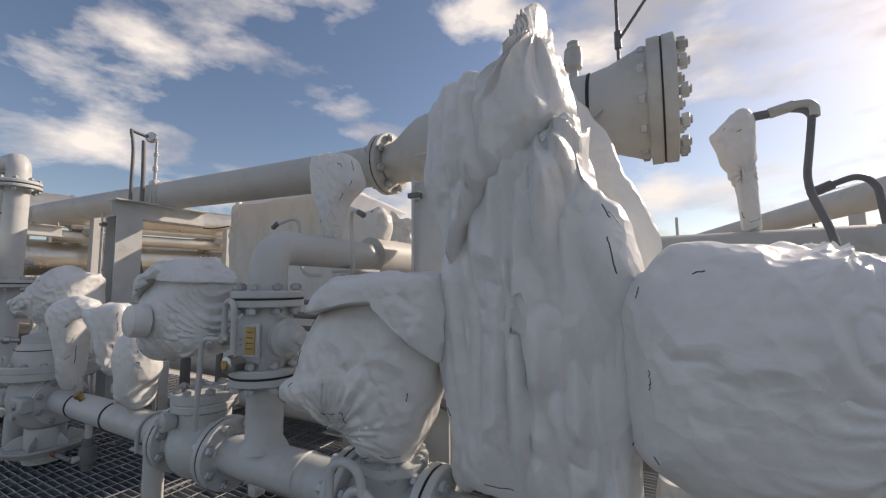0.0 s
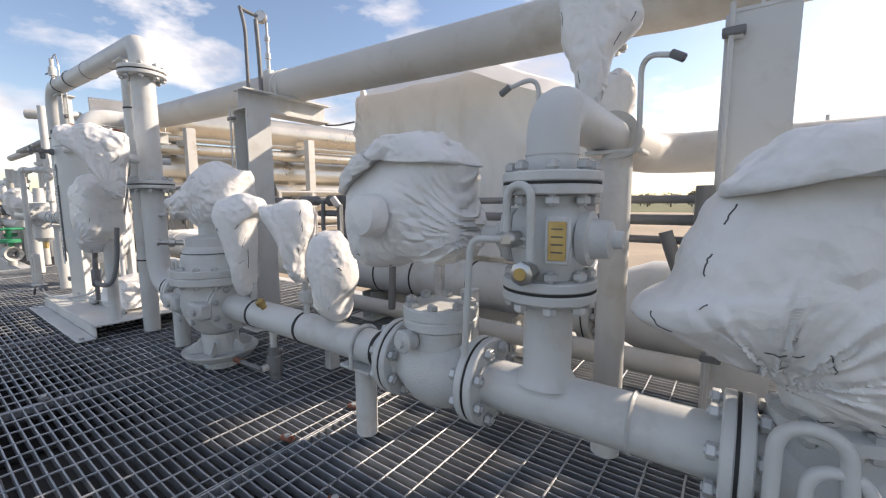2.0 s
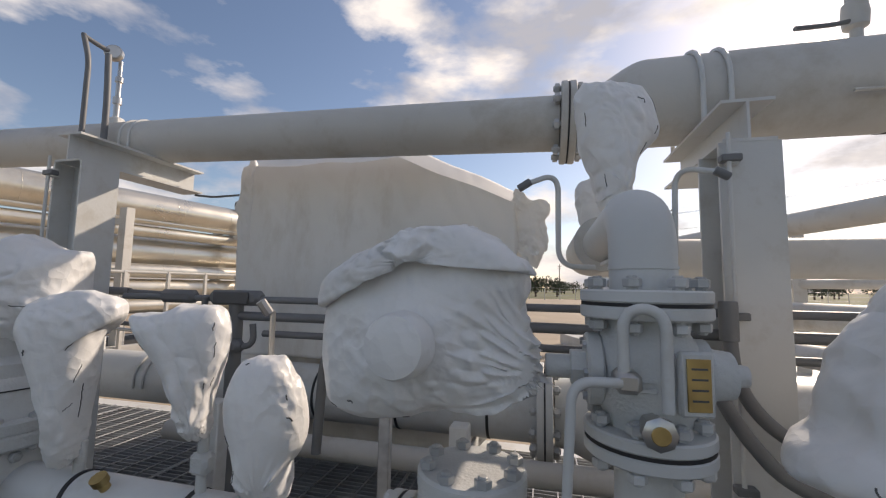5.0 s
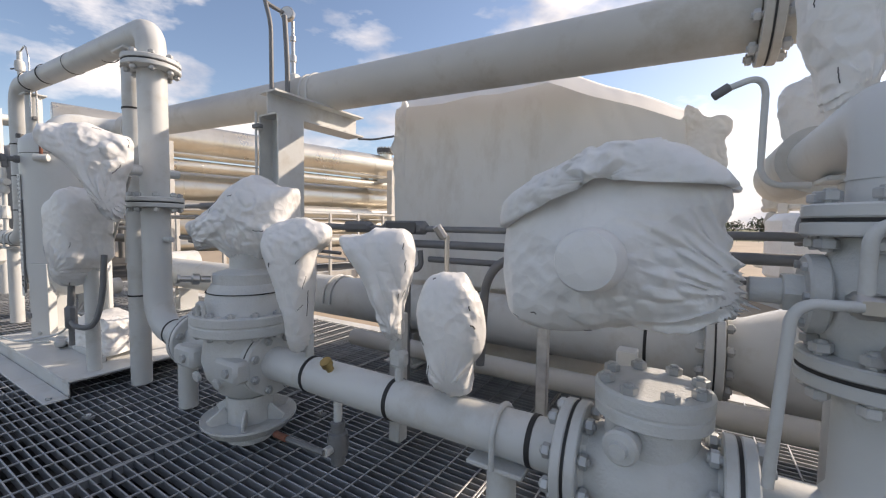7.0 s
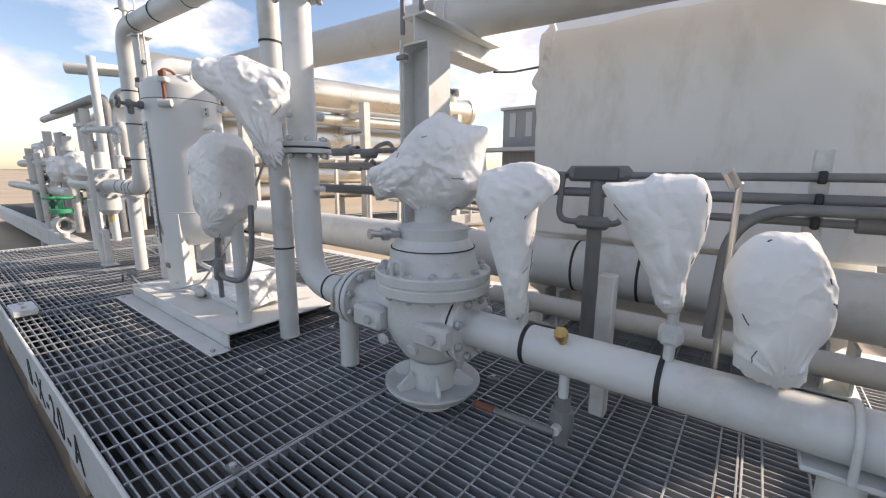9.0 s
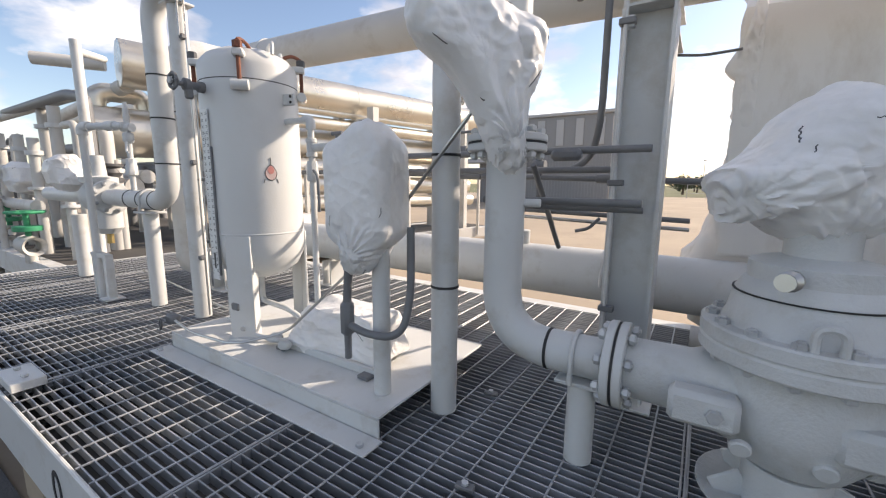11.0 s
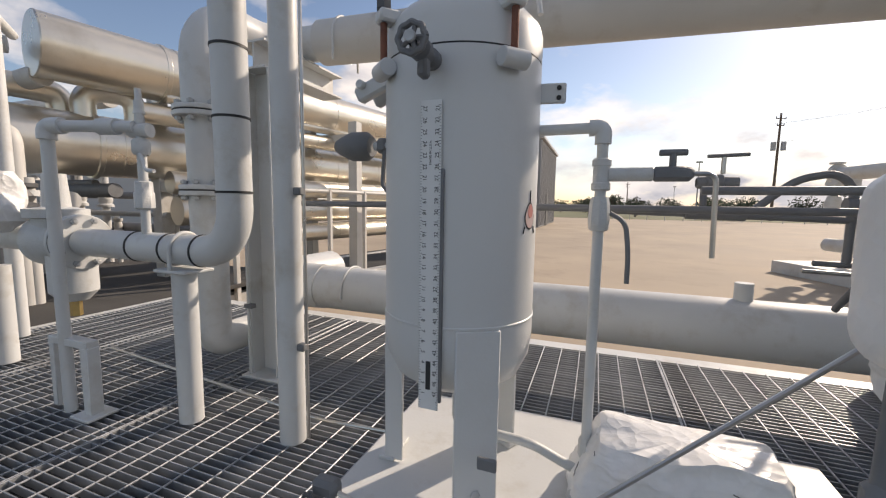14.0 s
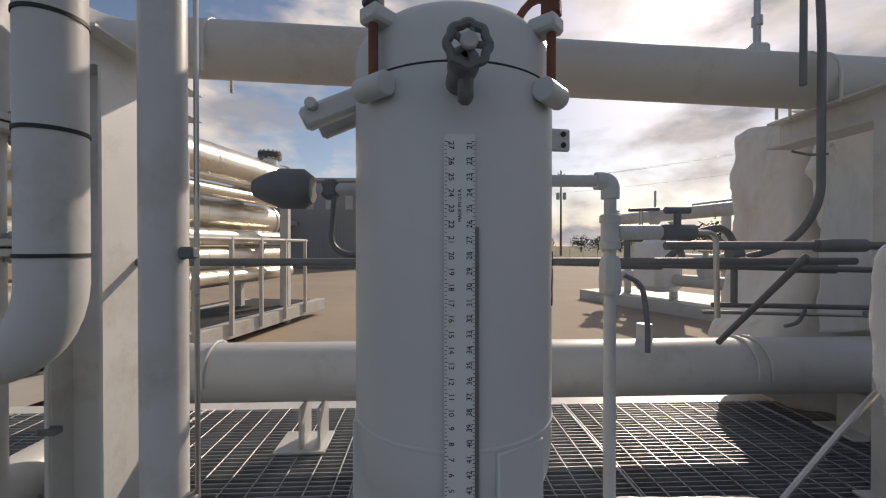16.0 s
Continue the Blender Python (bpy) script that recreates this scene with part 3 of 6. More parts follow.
FD = Vector((1.8, -5.0, 0)).normalized()
FS = Vector((FD.y, -FD.x, 0))


def fp(u, s, z):
    return Vector((0.2, 10.5, z)) + FD * u - FS * s


for u0, u1, s, z, rr in ((0.1, 6.5, 0.0, 1.52, 0.13), (-0.3, 2.0, 0.1, 1.2, 0.07), (0.2, 6.5, 0.5, 0.55, 0.17), (0.4, 6.5, -0.3, 0.2, 0.12), (0.0, 6.5, 0.9, 0.95, 0.06), (1.5, 6.5, 0.9, 1.75, 0.09)):
    part("pipe", rod(B(), fp(u0, s, z), fp(u1, s, z + (0.12 if z > 1.4 else 0)), rr, 20), PAINT_OLD, far)
for u, s, z in ((0.5, 0.0, 1.42), (1.7, 0.0, 1.40), (3.2, 0.0, 1.42), (4.6, 0.0, 1.44), (2.2, 0.9, 1.7), (4.0, 0.9, 1.7)):
    part("post", box(B(), fp(u, s, (z + GZ) / 2), (0.14, 0.14, z - GZ), (0, 0, -20)), PAINT_OLD, far)
part("deck_frame", box(B(), fp(3.2, 0.3, GZ + 0.12), (1.9, 7.2, 0.24), (0, 0, 19.8)), PAINT_OLD, far)
part("wrapped_box", box(B(), fp(1.6, -0.35, 0.5), (0.7, 0.8, 1.1), (0, 0, 15), 0.12), SHEET, far, "white plastic wrapped equipment")
for u, s, z in ((0.1, 0.0, 1.35), (0.0, 0.1, 0.95), (0.3, 0.5, 0.75), (1.0, 0.9, 1.05), (2.6, -0.3, 0.4), (3.6, 0.5, 0.8)):
    part("valve", lathe(B(), [(0, -0.16), (0.1, -0.16), (0.15, 0), (0.1, 0.16), (0.045, 0.18), (0.045, 0.36), (0.12, 0.37), (0.12, 0.4), (0, 0.4)], fp(u, s, z), (0, 0, 1), 14), PAINT_OLD, far)
for u, s, z in ((0.1, 0.0, 1.52), (1.2, 0.0, 1.53), (0.3, 0.5, 0.55), (2.4, 0.5, 0.55)):
    part("flange", disc(B(), fp(u, s, z), FD, 0.2, 0.06, 0.006, 24), PAINT_OLD, far)
part("stem", rod(B(), fp(1.25, 0.0, 1.55), fp(1.25, 0.0, 2.1), 0.025, 8), PAINT_OLD, far)
part("hose", sweep(B(), [fp(2.6, -0.9, 0.6), fp(2.4, -0.8, 1.0), fp(2.9, -0.7, 1.15), fp(3.3, -0.7, 0.8)], 0.06, 0.25, 12), CONDUIT, far)

# ---------- overhead header ----------
OY, BZ = 2.2, 1.525


def oz(x):
    return 1.504 - 0.034 * (x + 1.6)


head = thing("overhead_pipe", "weathered grey overhead header pipe", "pipe")
ax = Vector((1, 0, -0.034)).normalized()


def oh(x, dy=0.0, dz=0.0):
    return Vector((x, OY + dy, oz(x) + dz))


part("pipe", rod(B(), oh(-5.35), oh(-0.86), 0.105, 36), PAINT_OLD, head)
flange(head, oh(-0.83), ax, 0.155, 0.024, True, 8, 0.011, mat=PAINT_OLD)
bm = B()
rings_r = []
for k in range(13):
    f = k / 12
    g = f * f * (3 - 2 * f)
    rr = 0.1 + 0.055 * g
    c = Vector((-0.80 + 0.24 * f, OY, oz(-0.8) + (BZ - oz(-0.8)) * g))
    rings_r.append([bm.verts.new(c + Vector((0, math.cos(2 * math.pi * i / 40) * rr, math.sin(2 * math.pi * i / 40) * rr))) for i in range(40)])
for a, b in zip(rings_r, rings_r[1:]):
    for i in range(40):
        bm.faces.new((a[i], a[(i + 1) % 40], b[(i + 1) % 40], b[i]))
part("reducer", bm, PAINT_OLD, head)
part("barrel", lathe(B(), [(0.155, 0), (0.155, 0.74), (0.165, 0.80), (0.2, 0.90), (0.2, 0.93)], (-0.56, OY, BZ), (1, 0, 0), 40), PAINT_OLD, head)
flange(head, (0.41, OY, BZ), (1, 0, 0), 0.225, 0.04, True, 12, 0.014, mat=PAINT_OLD)
band(head, (0.17, OY, BZ), (1, 0, 0), 0.155, 0.012)
ubolt(head, (-0.42, OY, BZ), (1, 0, 0), 0.163, BZ - 0.16, 0.008)
ubolt(head, (-0.34, OY, BZ), (1, 0, 0), 0.163, BZ - 0.16, 0.008)
ubolt(head, oh(-2.92), (1, 0, 0), 0.107, oz(-2.9) - 0.12, 0.006)
ubolt(head, oh(-2.86), (1, 0, 0), 0.107, oz(-2.9) - 0.12, 0.006)
ubolt(head, oh(-5.22), (1, 0, 0), 0.107, oz(-5.2) - 0.12, 0.006)
part("elbow", sweep(B(), [oh(-5.30), oh(-5.66), (-5.66, 1.76, oz(-5.66)), (-5.66, 1.76, 1.24)], 0.085, 0.2, 26), PAINT, head)
flange(head, (-5.66, 1.76, 1.215), (0, 0, 1), 0.12, 0.02, True, 8, 0.008)
part("riser", rod(B(), (-5.66, 1.76, 0.3), (-5.66, 1.76, 1.2), 0.075, 26), PAINT, head)
flange(head, (-5.66, 1.76, 0.88), (0, 0, 1), 0.11, 0.02, True, 8, 0.008)
part("lower_elbow", sweep(B(), [(-5.66, 1.76, 0.32), (-5.66, 1.76, 0.18), (-5.66, 2.2, 0.18)], 0.075, 0.13, 22), PAINT, head)


def column(x, y, top, beam_y, label, turned=False):
    ob = thing("steel_column", label, "steel column", group="pipe rack columns")
    up = (0, 1, 0) if turned else (1, 0, 0)
    part("column", beam_i(B(), (x, y, 0.012), (x, y, top), 0.155, 0.15, 0.01, up), PAINT, ob, "", 30)
    part("base_plate", box(B(), (x, y, 0.006), (0.22, 0.22, 0.012)), PAINT, ob)
    z = top + 0.06
    part("bracket_beam", beam_i(B(), (x, y - 0.08, z), (x, beam_y, z), 0.12, 0.13, 0.009), PAINT, ob, "", 30)
    part("clip", box(B(), (x - 0.05, y - 0.085, top - 0.05), (0.03, 0.03, 0.035)), PAINT, ob)
    part("conduit", rod(B(), (x - 0.06, y - 0.1, 0.02), (x - 0.06, y - 0.1, top + 0.02), 0.006, 8), PAINT, ob)
    for z in (0.35, 0.78, top - 0.05):
        part("conduit_clamp", box(B(), (x - 0.055, y - 0.095, z), (0.05, 0.03, 0.02)), CONDUIT, ob)
    return ob


column(-2.80, 1.89, oz(-2.8) - 0.1 - 0.12, 2.42, "grey painted H-section column carrying the overhead pipe")
column(-0.38, 1.93, 1.25, 2.40, "grey painted H-section column carrying the overhead pipe", True)
column(-5.46, 1.93, oz(-5.46) - 0.1 - 0.12, 2.42, "grey painted H-section column carrying the overhead pipe")

# instrument on the overhead pipe
gx = -3.10
inst = thing("temperature_gauge", "steel stem thermometer with round dial on the overhead pipe", "gauge")
part("weldolet", box(B(), oh(gx, 0, 0.11), (0.08, 0.06, 0.06), bevel=0.012), PAINT, inst)
part("stem", lathe(B(), [(0.014, 0), (0.014, 0.08), (0.02, 0.085), (0.02, 0.12), (0.012, 0.125), (0.012, 0.2), (0.018, 0.205), (0.018, 0.23), (0.01, 0.235), (0.01, 0.32), (0, 0.32)], oh(gx, 0, 0.13), (0, 0, 1), 14), STEEL, inst)
part("dial_case", disc(B(), oh(gx, -0.03, 0.47), (0.5, -0.85, 0.1), 0.042, 0.03, 0.004, 24), STEEL, inst)
part("dial", disc(B(), oh(gx, -0.03, 0.47) + Vector((0.5, -0.85, 0.1)).normalized() * 0.03, (0.5, -0.85, 0.1), 0.035, 0.002, 0.0005, 24), GLASS, inst, "white dial face")
part("conduit", sweep(B(), [oh(gx + 0.03, -0.17, -0.09), oh(gx + 0.03, -0.17, 0.36), oh(gx - 0.02, -0.17, 0.5)], 0.012, 0.05, 10), CONDUIT, inst)
part("flex", sweep(B(), [oh(gx - 0.015, -0.17, 0.49), oh(gx - 0.01, -0.12, 0.48), oh(gx, -0.02, 0.47)], 0.012, 0.05, 10), CONDUIT, inst)

# ball valve on the barrel, with tubing
bv = thing("ball_valve", "small grey ball valve with lever on the header barrel", "valve")
c = Vector((0.10, OY, BZ + 0.15))
part("valve_body", lathe(B(), [(0.018, 0), (0.018, 0.05), (0.034, 0.06), (0.038, 0.1), (0.034, 0.14), (0.024, 0.15), (0.024, 0.17), (0, 0.17)], c, (0, 0, 1), 18), PAINT_OLD, bv)
part("lever", sweep(B(), [c + Vector((0.03, 0, 0.09)), c + Vector((-0.08, -0.03, 0.06)), c + Vector((-0.2, -0.05, 0.05))], 0.008, 0.03, 8), CONDUIT, bv)
tb = thing("instrument_tubing", "thin grey instrument tubing rising from the header", "tubing")
part("tube", rod(B(), oh(0.27, 0, 0.22), oh(0.27, 0, 0.9), 0.007, 8), CONDUIT, tb)
part("tube", rod(B(), oh(0.27, 0, 0.36), oh(0.60, -0.1, 0.75), 0.006, 8), CONDUIT, tb)
part("fitting", rod(B(), oh(0.27, 0, 0.33), oh(0.27, 0, 0.40), 0.013, 10), CONDUIT, tb)
part("tube", sweep(B(), [oh(-0.02, -0.16, 0.0), oh(0.2, -0.165, 0.0), oh(0.26, -0.12, 0.12), oh(0.27, -0.02, 0.17)], 0.006, 0.05, 8), PAINT_OLD, tb)

hs = thing("flexible_hose", "dark flexible conduit hanging from the header", "hose")
part("hose", sweep(B(), [(-3.12, 2.22, 0.84), (-3.02, 2.15, 0.88), (-2.97, 2.06, 1.02), (-2.97, 2.06, 1.7), (-2.99, 2.06, 1.95)], 0.014, 0.1, 12), CONDUIT, hs)

# ---------- rear low header ----------
RY, RZ = 2.45, 0.325
rear = thing("rear_pipe", "large grey painted header pipe low behind the skid", "pipe")
part("pipe", rod(B(), (-5.6, RY, RZ), (-0.95, RY, RZ), 0.128, 40), PAINT, rear)
part("elbow", sweep(B(), [(-5.55, RY, RZ), (-5.95, RY, RZ), (-5.95, RY + 0.6, RZ)], 0.135, 0.28, 32), PAINT, rear)
for x in (-2.25, -1.95, -1.55, -1.15):
    band(rear, (x, RY, RZ), (1, 0, 0), 0.128, 0.012)
flange(rear, (-0.92, RY, RZ), (1, 0, 0), 0.2, 0.028, True, 12, 0.011)
part("barrel", lathe(B(), [(0.135, 0), (0.14, 0.05), (0.2, 0.2), (0.205, 0.3), (0.205, 3.0), (0, 3.05)], (-0.88, RY, RZ), (1, 0, 0), 40), PAINT, rear)
for x in (-4.97, -2.4, -1.3):
    ob = thing("pipe_saddle", "grey welded saddle foot under the rear pipe", "pipe support", group="rear pipe saddles")
    part("foot", box(B(), (x, RY, 0.006), (0.22, 0.2, 0.012)), PAINT, ob)
    part("web", box(B(), (x, RY, 0.10), (0.012, 0.16, 0.18)), PAINT, ob)
    part("web", box(B(), (x + 0.08, RY, 0.10), (0.012, 0.16, 0.18)), PAINT, ob)
for x in (-5.35, -2.98, -2.92):
    ubolt(rear, (x, RY, RZ), (1, 0, 0), 0.135, RZ - 0.03, 0.007)
part("nozzle", rod(B(), (-3.42, RY, RZ + 0.1), (-3.42, RY, RZ + 0.2), 0.035, 14), PAINT, rear)
# upper rear crossover pipe behind the relief valve
xo = thing("crossover_pipe", "grey pipe crossing behind the relief valve", "pipe")
part("pipe", sweep(B(), [(-0.745, 1.95, 0.985), (-0.745, 2.6, 0.985), (3.2, 2.6, 0.985)], 0.085, 0.2, 26), PAINT_OLD, xo)
part("leg", rod(B(), (1.9, 2.6, 0.0), (1.9, 2.6, 0.93), 0.05, 18), PAINT_OLD, xo)

# lower line below the rear pipe
low = thing("lower_pipe", "grey pipe running under the rear header", "pipe")
part("pipe", rod(B(), (-2.6, 2.2, 0.17), (-0.3, 2.2, 0.17), 0.045, 20), PAINT_OLD, low)

# ---------- main run ----------
MY, MZ, MR = 1.44, 0.31, 0.057
run = thing("main_pipe", "grey painted process pipe with black bands", "pipe")
part("upper_pipe", sweep(B(), [(-3.09, MY, 1.5), (-3.09, MY, 1.645), (-5.18, 1.47, 1.745), (-5.18, 1.47, 0.655), (-6.02, 1.47, 0.655)], MR, 0.15, 26), PAINT, run)
flange(run, (-3.09, MY, 1.49), (0, 0, 1), 0.112, 0.02, True, 8, 0.008)
part("riser", rod(B(), (-3.09, MY, 0.9), (-3.09, MY, 1.49), MR, 28), PAINT, run)
flange(run, (-3.09, MY, 0.885), (0, 0, 1), 0.112, 0.02, True, 8, 0.008)
part("riser", sweep(B(), [(-3.09, MY, 0.86), (-3.09, MY, MZ), (-2.79, MY, MZ)], MR, 0.15, 28), PAINT, run)
for x in (-3.6, -4.05, -4.5, -4.85):
    band(run, (x, 1.455, 1.645 - (x + 3.09) * 0.048), (1, 0, -0.048), MR)
for z in (1.335, 1.11, 0.865):
    band(run, (-5.18, 1.47, z), (0, 0, 1), MR)
for x in (-5.34, -5.5, -5.68):
    band(run, (x, 1.47, 0.655), (1, 0, 0), MR)
band(run, (-2.935, MY, MZ), (1, 0, 0), MR)
part("pipe", rod(B(), (-2.27, MY, MZ), (-1.22, MY, MZ), MR, 30), PAINT, run)
for x in (-2.04, -1.70, -1.295):
    band(run, (x, MY, MZ), (1, 0, 0), MR, 0.012)
part("pipe", rod(B(), (-0.905, MY, MZ), (-0.38, MY, MZ), MR + 0.006, 30), PAINT, run)
part("pipe", rod(B(), (-0.10, MY, MZ), (1.6, MY, MZ), MR + 0.004, 30), PAINT, run)
part("weld_ring", lathe(B(), [(0.06, -0.008), (0.068, 0), (0.06, 0.008)], (-0.55, MY, MZ), (1, 0, 0), 28), PAINT, run)
ubolt(run, (-5.43, 1.47, 0.655), (1, 0, 0), MR + 0.006, 0.585)
ubolt(run, (-2.86, MY, MZ), (1, 0, 0), MR + 0.006, 0.245)
ubolt(run, (-1.375, MY, MZ), (1, 0, 0), MR + 0.006, 0.245)
# nozzle boss on the riser
part("nozzle", rod(B(), (-3.09, MY - 0.1, 1.02), (-3.09, MY + 0.1, 1.02), 0.02, 14), PAINT, run)
part("nozzle", rod(B(), (-3.09, MY, 0.72), (-2.99, MY + 0.02, 0.72), 0.012, 12), PAINT, run)
part("pipe_stub", rod(B(), (-1.93, MY, MZ - 0.05), (-1.93, MY, MZ - 0.16), 0.014, 12), PAINT, run)
part("plug", lathe(B(), [(0.012, 0), (0.012, 0.02), (0.018, 0.022), (0.018, 0.04), (0, 0.04)], (-1.93, MY - 0.03, MZ + 0.045), (0, -0.5, 0.8), 12), BRASS, run, "brass plug")

SUP = "round grey pipe support welded to the deck"
post((-3.298, 1.446), 1.585, 0.0445, "tall round grey post carrying the upper pipe", "upper pipe posts", 0, (0.12, 0.12))
post((-4.982, 1.499), 1.66, 0.0445, "tall round grey post carrying the upper pipe", "upper pipe posts", 0, (0.12, 0.12))
for z in (0.44, 0.86, 1.33, 1.52):
    b0 = band(run, (-3.298, 1.446, z), (0, 0, 1), 0.0445)
post((-2.84, 1.44), 0.235, 0.038, SUP, "low pipe supports", 0, (0.13, 0.1))
post((-1.375, 1.44), 0.235, 0.036, SUP, "low pipe supports", 0, (0.14, 0.11))
post((-5.43, 1.46), 0.575, 0.042, SUP, "low pipe supports", 0, (0.16, 0.12))
post((-0.69, 1.80), 0.91, 0.042, SUP, "low pipe supports", 0, (0.15, 0.12))
post((-6.80, 1.50), 0.5, 0.05, SUP, "low pipe supports")

# ---------- regulator ----------
RX = -2.395
reg = thing("regulator_valve", "large grey cast regulator valve on a round foot", "valve")
part("body", lathe(B(), [(0, -0.155), (0.05, -0.15), (0.10, -0.12), (0.14, -0.06), (0.155, 0.0), (0.15, 0.05), (0.145, 0.09), (0.15, 0.11)], (RX, MY, MZ), (0, 0, 1), 40), CASTING, reg)
part("neck", lathe(B(), [(0.075, -0.35), (0.078, -0.2), (0.12, -0.08), (0.12, 0.0), (0.075, 0.12), (0.07, 0.14)], (RX, MY, MZ), (1, 0, 0), 30), CASTING, reg)
part("bonnet_flange", lathe(B(), [(0, 0), (0.185, 0), (0.19, 0.005), (0.19, 0.03), (0.186, 0.034), (0.186, 0.037), (0.19, 0.041), (0.19, 0.066), (0.185, 0.07), (0, 0.07)], (RX, MY, 0.415), (0, 0, 1), 48), CASTING, reg)
for k in range(14):
    w = 2 * math.pi * k / 14
    ob = new("bolt", stud(0.10, 0.008))
    ob.parent = reg
    ob.matrix_basis = Matrix.Translation((RX + math.cos(w) * 0.168, MY + math.sin(w) * 0.168, 0.45))
part("bonnet", lathe(B(), [(0.155, 0), (0.145, 0.02), (0.135, 0.07), (0.12, 0.095), (0.115, 0.10), (0.115, 0.135), (0.10, 0.14), (0.06, 0.15), (0.06, 0.25), (0, 0.25)], (RX, MY, 0.485), (0, 0, 1), 40), CASTING, reg)
band(reg, (RX, MY, 0.555), (0, 0, 1), 0.136, 0.003)
part("foot_disc", lathe(B(), [(0.0, 0.0), (0.14, 0.0), (0.165, 0.03), (0.165, 0.038), (0.13, 0.03), (0.05, 0.02), (0, 0.02)], (RX, MY, 0.05), (0, 0, 1), 44), CASTING, reg)
part("foot_stem", rod(B(), (RX, MY, 0.0), (RX, MY, 0.17), 0.08, 28), CASTING, reg)
for k in range(6):
    w = 2 * math.pi * (k + 0.3) / 6
    part("rib", box(B(), (RX + math.cos(w) * 0.105, MY + math.sin(w) * 0.105, 0.095), (0.07, 0.01, 0.06), (0, 30, math.degrees(w))), CASTING, reg)
flange(reg, (-2.755, MY, MZ), (1, 0, 0), 0.112, 0.022, True, 8, 0.008)
flange(reg, (-2.262, MY, MZ), (1, 0, 0), 0.112, 0.022, True, 8, 0.008)
for dx, dz in ((-0.17, 0.05), (0.10, 0.05)):
    part("boss", box(B(), (RX + dx, MY - 0.125, MZ + dz - 0.05), (0.13, 0.06, 0.075), bevel=0.012), CASTING, reg)
    part("plug", disc(B(), (RX + dx + 0.02, MY - 0.155, MZ + dz - 0.05), (0, -1, 0), 0.016, 0.012, 0.002, 6), BOLT, reg)
for dx in (-0.1, 0.03):
    part("plug", disc(B(), (RX + dx, MY - 0.13, MZ - 0.06), (0, -1, -0.3), 0.02, 0.015, 0.003, 16), CASTING, reg)
part("lifting_eye", sweep(B(), [(RX - 0.02, MY - 0.17, 0.475), (RX - 0.02, MY - 0.17, 0.53), (RX + 0.02, MY - 0.17, 0.53), (RX + 0.02, MY - 0.17, 0.475)], 0.008, 0.018, 8), CASTING, reg)
part("needle_valve", lathe(B(), [(0.012, 0), (0.012, 0.03), (0.02, 0.035), (0.02, 0.055), (0.01, 0.06), (0.01, 0.09), (0.016, 0.092), (0.016, 0.1), (0, 0.1)], (RX - 0.05, MY - 0.11, 0.6), (-0.3, -1, 0.1), 12), STEEL, reg)

# drain valve below the run
dr = thing("drain_valve", "grey ball valve with a rusty flat lever under the pipe", "valve")
part("body", lathe(B(), [(0.016, 0), (0.022, -0.005), (0.022, -0.035), (0.03, -0.04), (0.034, -0.075), (0.03, -0.11), (0.022, -0.115), (0.022, -0.14), (0, -0.14)], (-1.93, MY, 0.185), (0, 0, 1), 16), CONDUIT, dr)
part("bonnet", rod(B(), (-1.93, MY, 0.105), (-1.93, MY - 0.055, 0.105), 0.014, 12), CASTING, dr)
part("lever", sweep(B(), [(-1.93, MY - 0.055, 0.105), (-2.03, MY - 0.055, 0.10), (-2.2, MY - 0.03, 0.075)], 0.010, 0.03, 8), CONDUIT, dr)
part("grip", rod(B(), (-2.12, MY - 0.045, 0.088), (-2.2, MY - 0.03, 0.075), 0.012, 10), RUST, dr, "rusty brown lever grip")

# ---------- check valve ----------
chk = thing("check_valve", "grey cast swing check valve with bolted cover", "valve")
CX = -1.06
part("body", lathe(B(), [(0.085, -0.13), (0.075, -0.11), (0.082, -0.09), (0.105, -0.04), (0.11, 0.0), (0.105, 0.04), (0.082, 0.1), (0.075, 0.11), (0.085, 0.12)], (CX, MY, MZ), (1, 0, 0), 36), CASTING, chk)
part("bonnet", lathe(B(), [(0.085, 0), (0.085, 0.12), (0.105, 0.13), (0.105, 0.15), (0.102, 0.153), (0.102, 0.156), (0.106, 0.159), (0.106, 0.183), (0.10, 0.188), (0, 0.188)], (CX, MY, MZ), (0, 0, 1), 36), CASTING, chk)
for k in range(8):
    w = 2 * math.pi * (k + 0.5) / 8
    ob = new("bolt", stud(0.085, 0.009))
    ob.parent = chk
    ob.matrix_basis = Matrix.Translation((CX + math.cos(w) * 0.087, MY + math.sin(w) * 0.087, MZ + 0.165))
part("hinge_boss", lathe(B(), [(0.028, 0), (0.032, 0.035), (0.028, 0.04), (0.016, 0.041), (0.014, 0.052), (0, 0.052)], (CX - 0.035, MY - 0.085, MZ + 0.10), (-0.15, -1, 0), 20), CASTING, chk)
flange(chk, (-1.205, MY, MZ), (1, 0, 0), 0.114, 0.022, True, 8, 0.009)
flange(chk, (-0.918, MY, MZ), (1, 0, 0), 0.114, 0.022, True, 8, 0.009)

# ---------- relief valve ----------
PX = -0.745
psv = thing("relief_valve", "grey pilot relief valve with brass nameplate between black-edged flanges", "valve")
part("stub", lathe(B(), [(0.074, 0), (0.062, 0.02), (0.056, 0.03), (0.056, 0.17), (0.06, 0.185), (0.08, 0.2), (0.08, 0.215)], (PX, MY, MZ + 0.045), (0, 0, 1), 30), PAINT, psv)
flange(psv, (PX, MY, 0.583), (0, 0, 1), 0.107, 0.022, True, 8, 0.009)
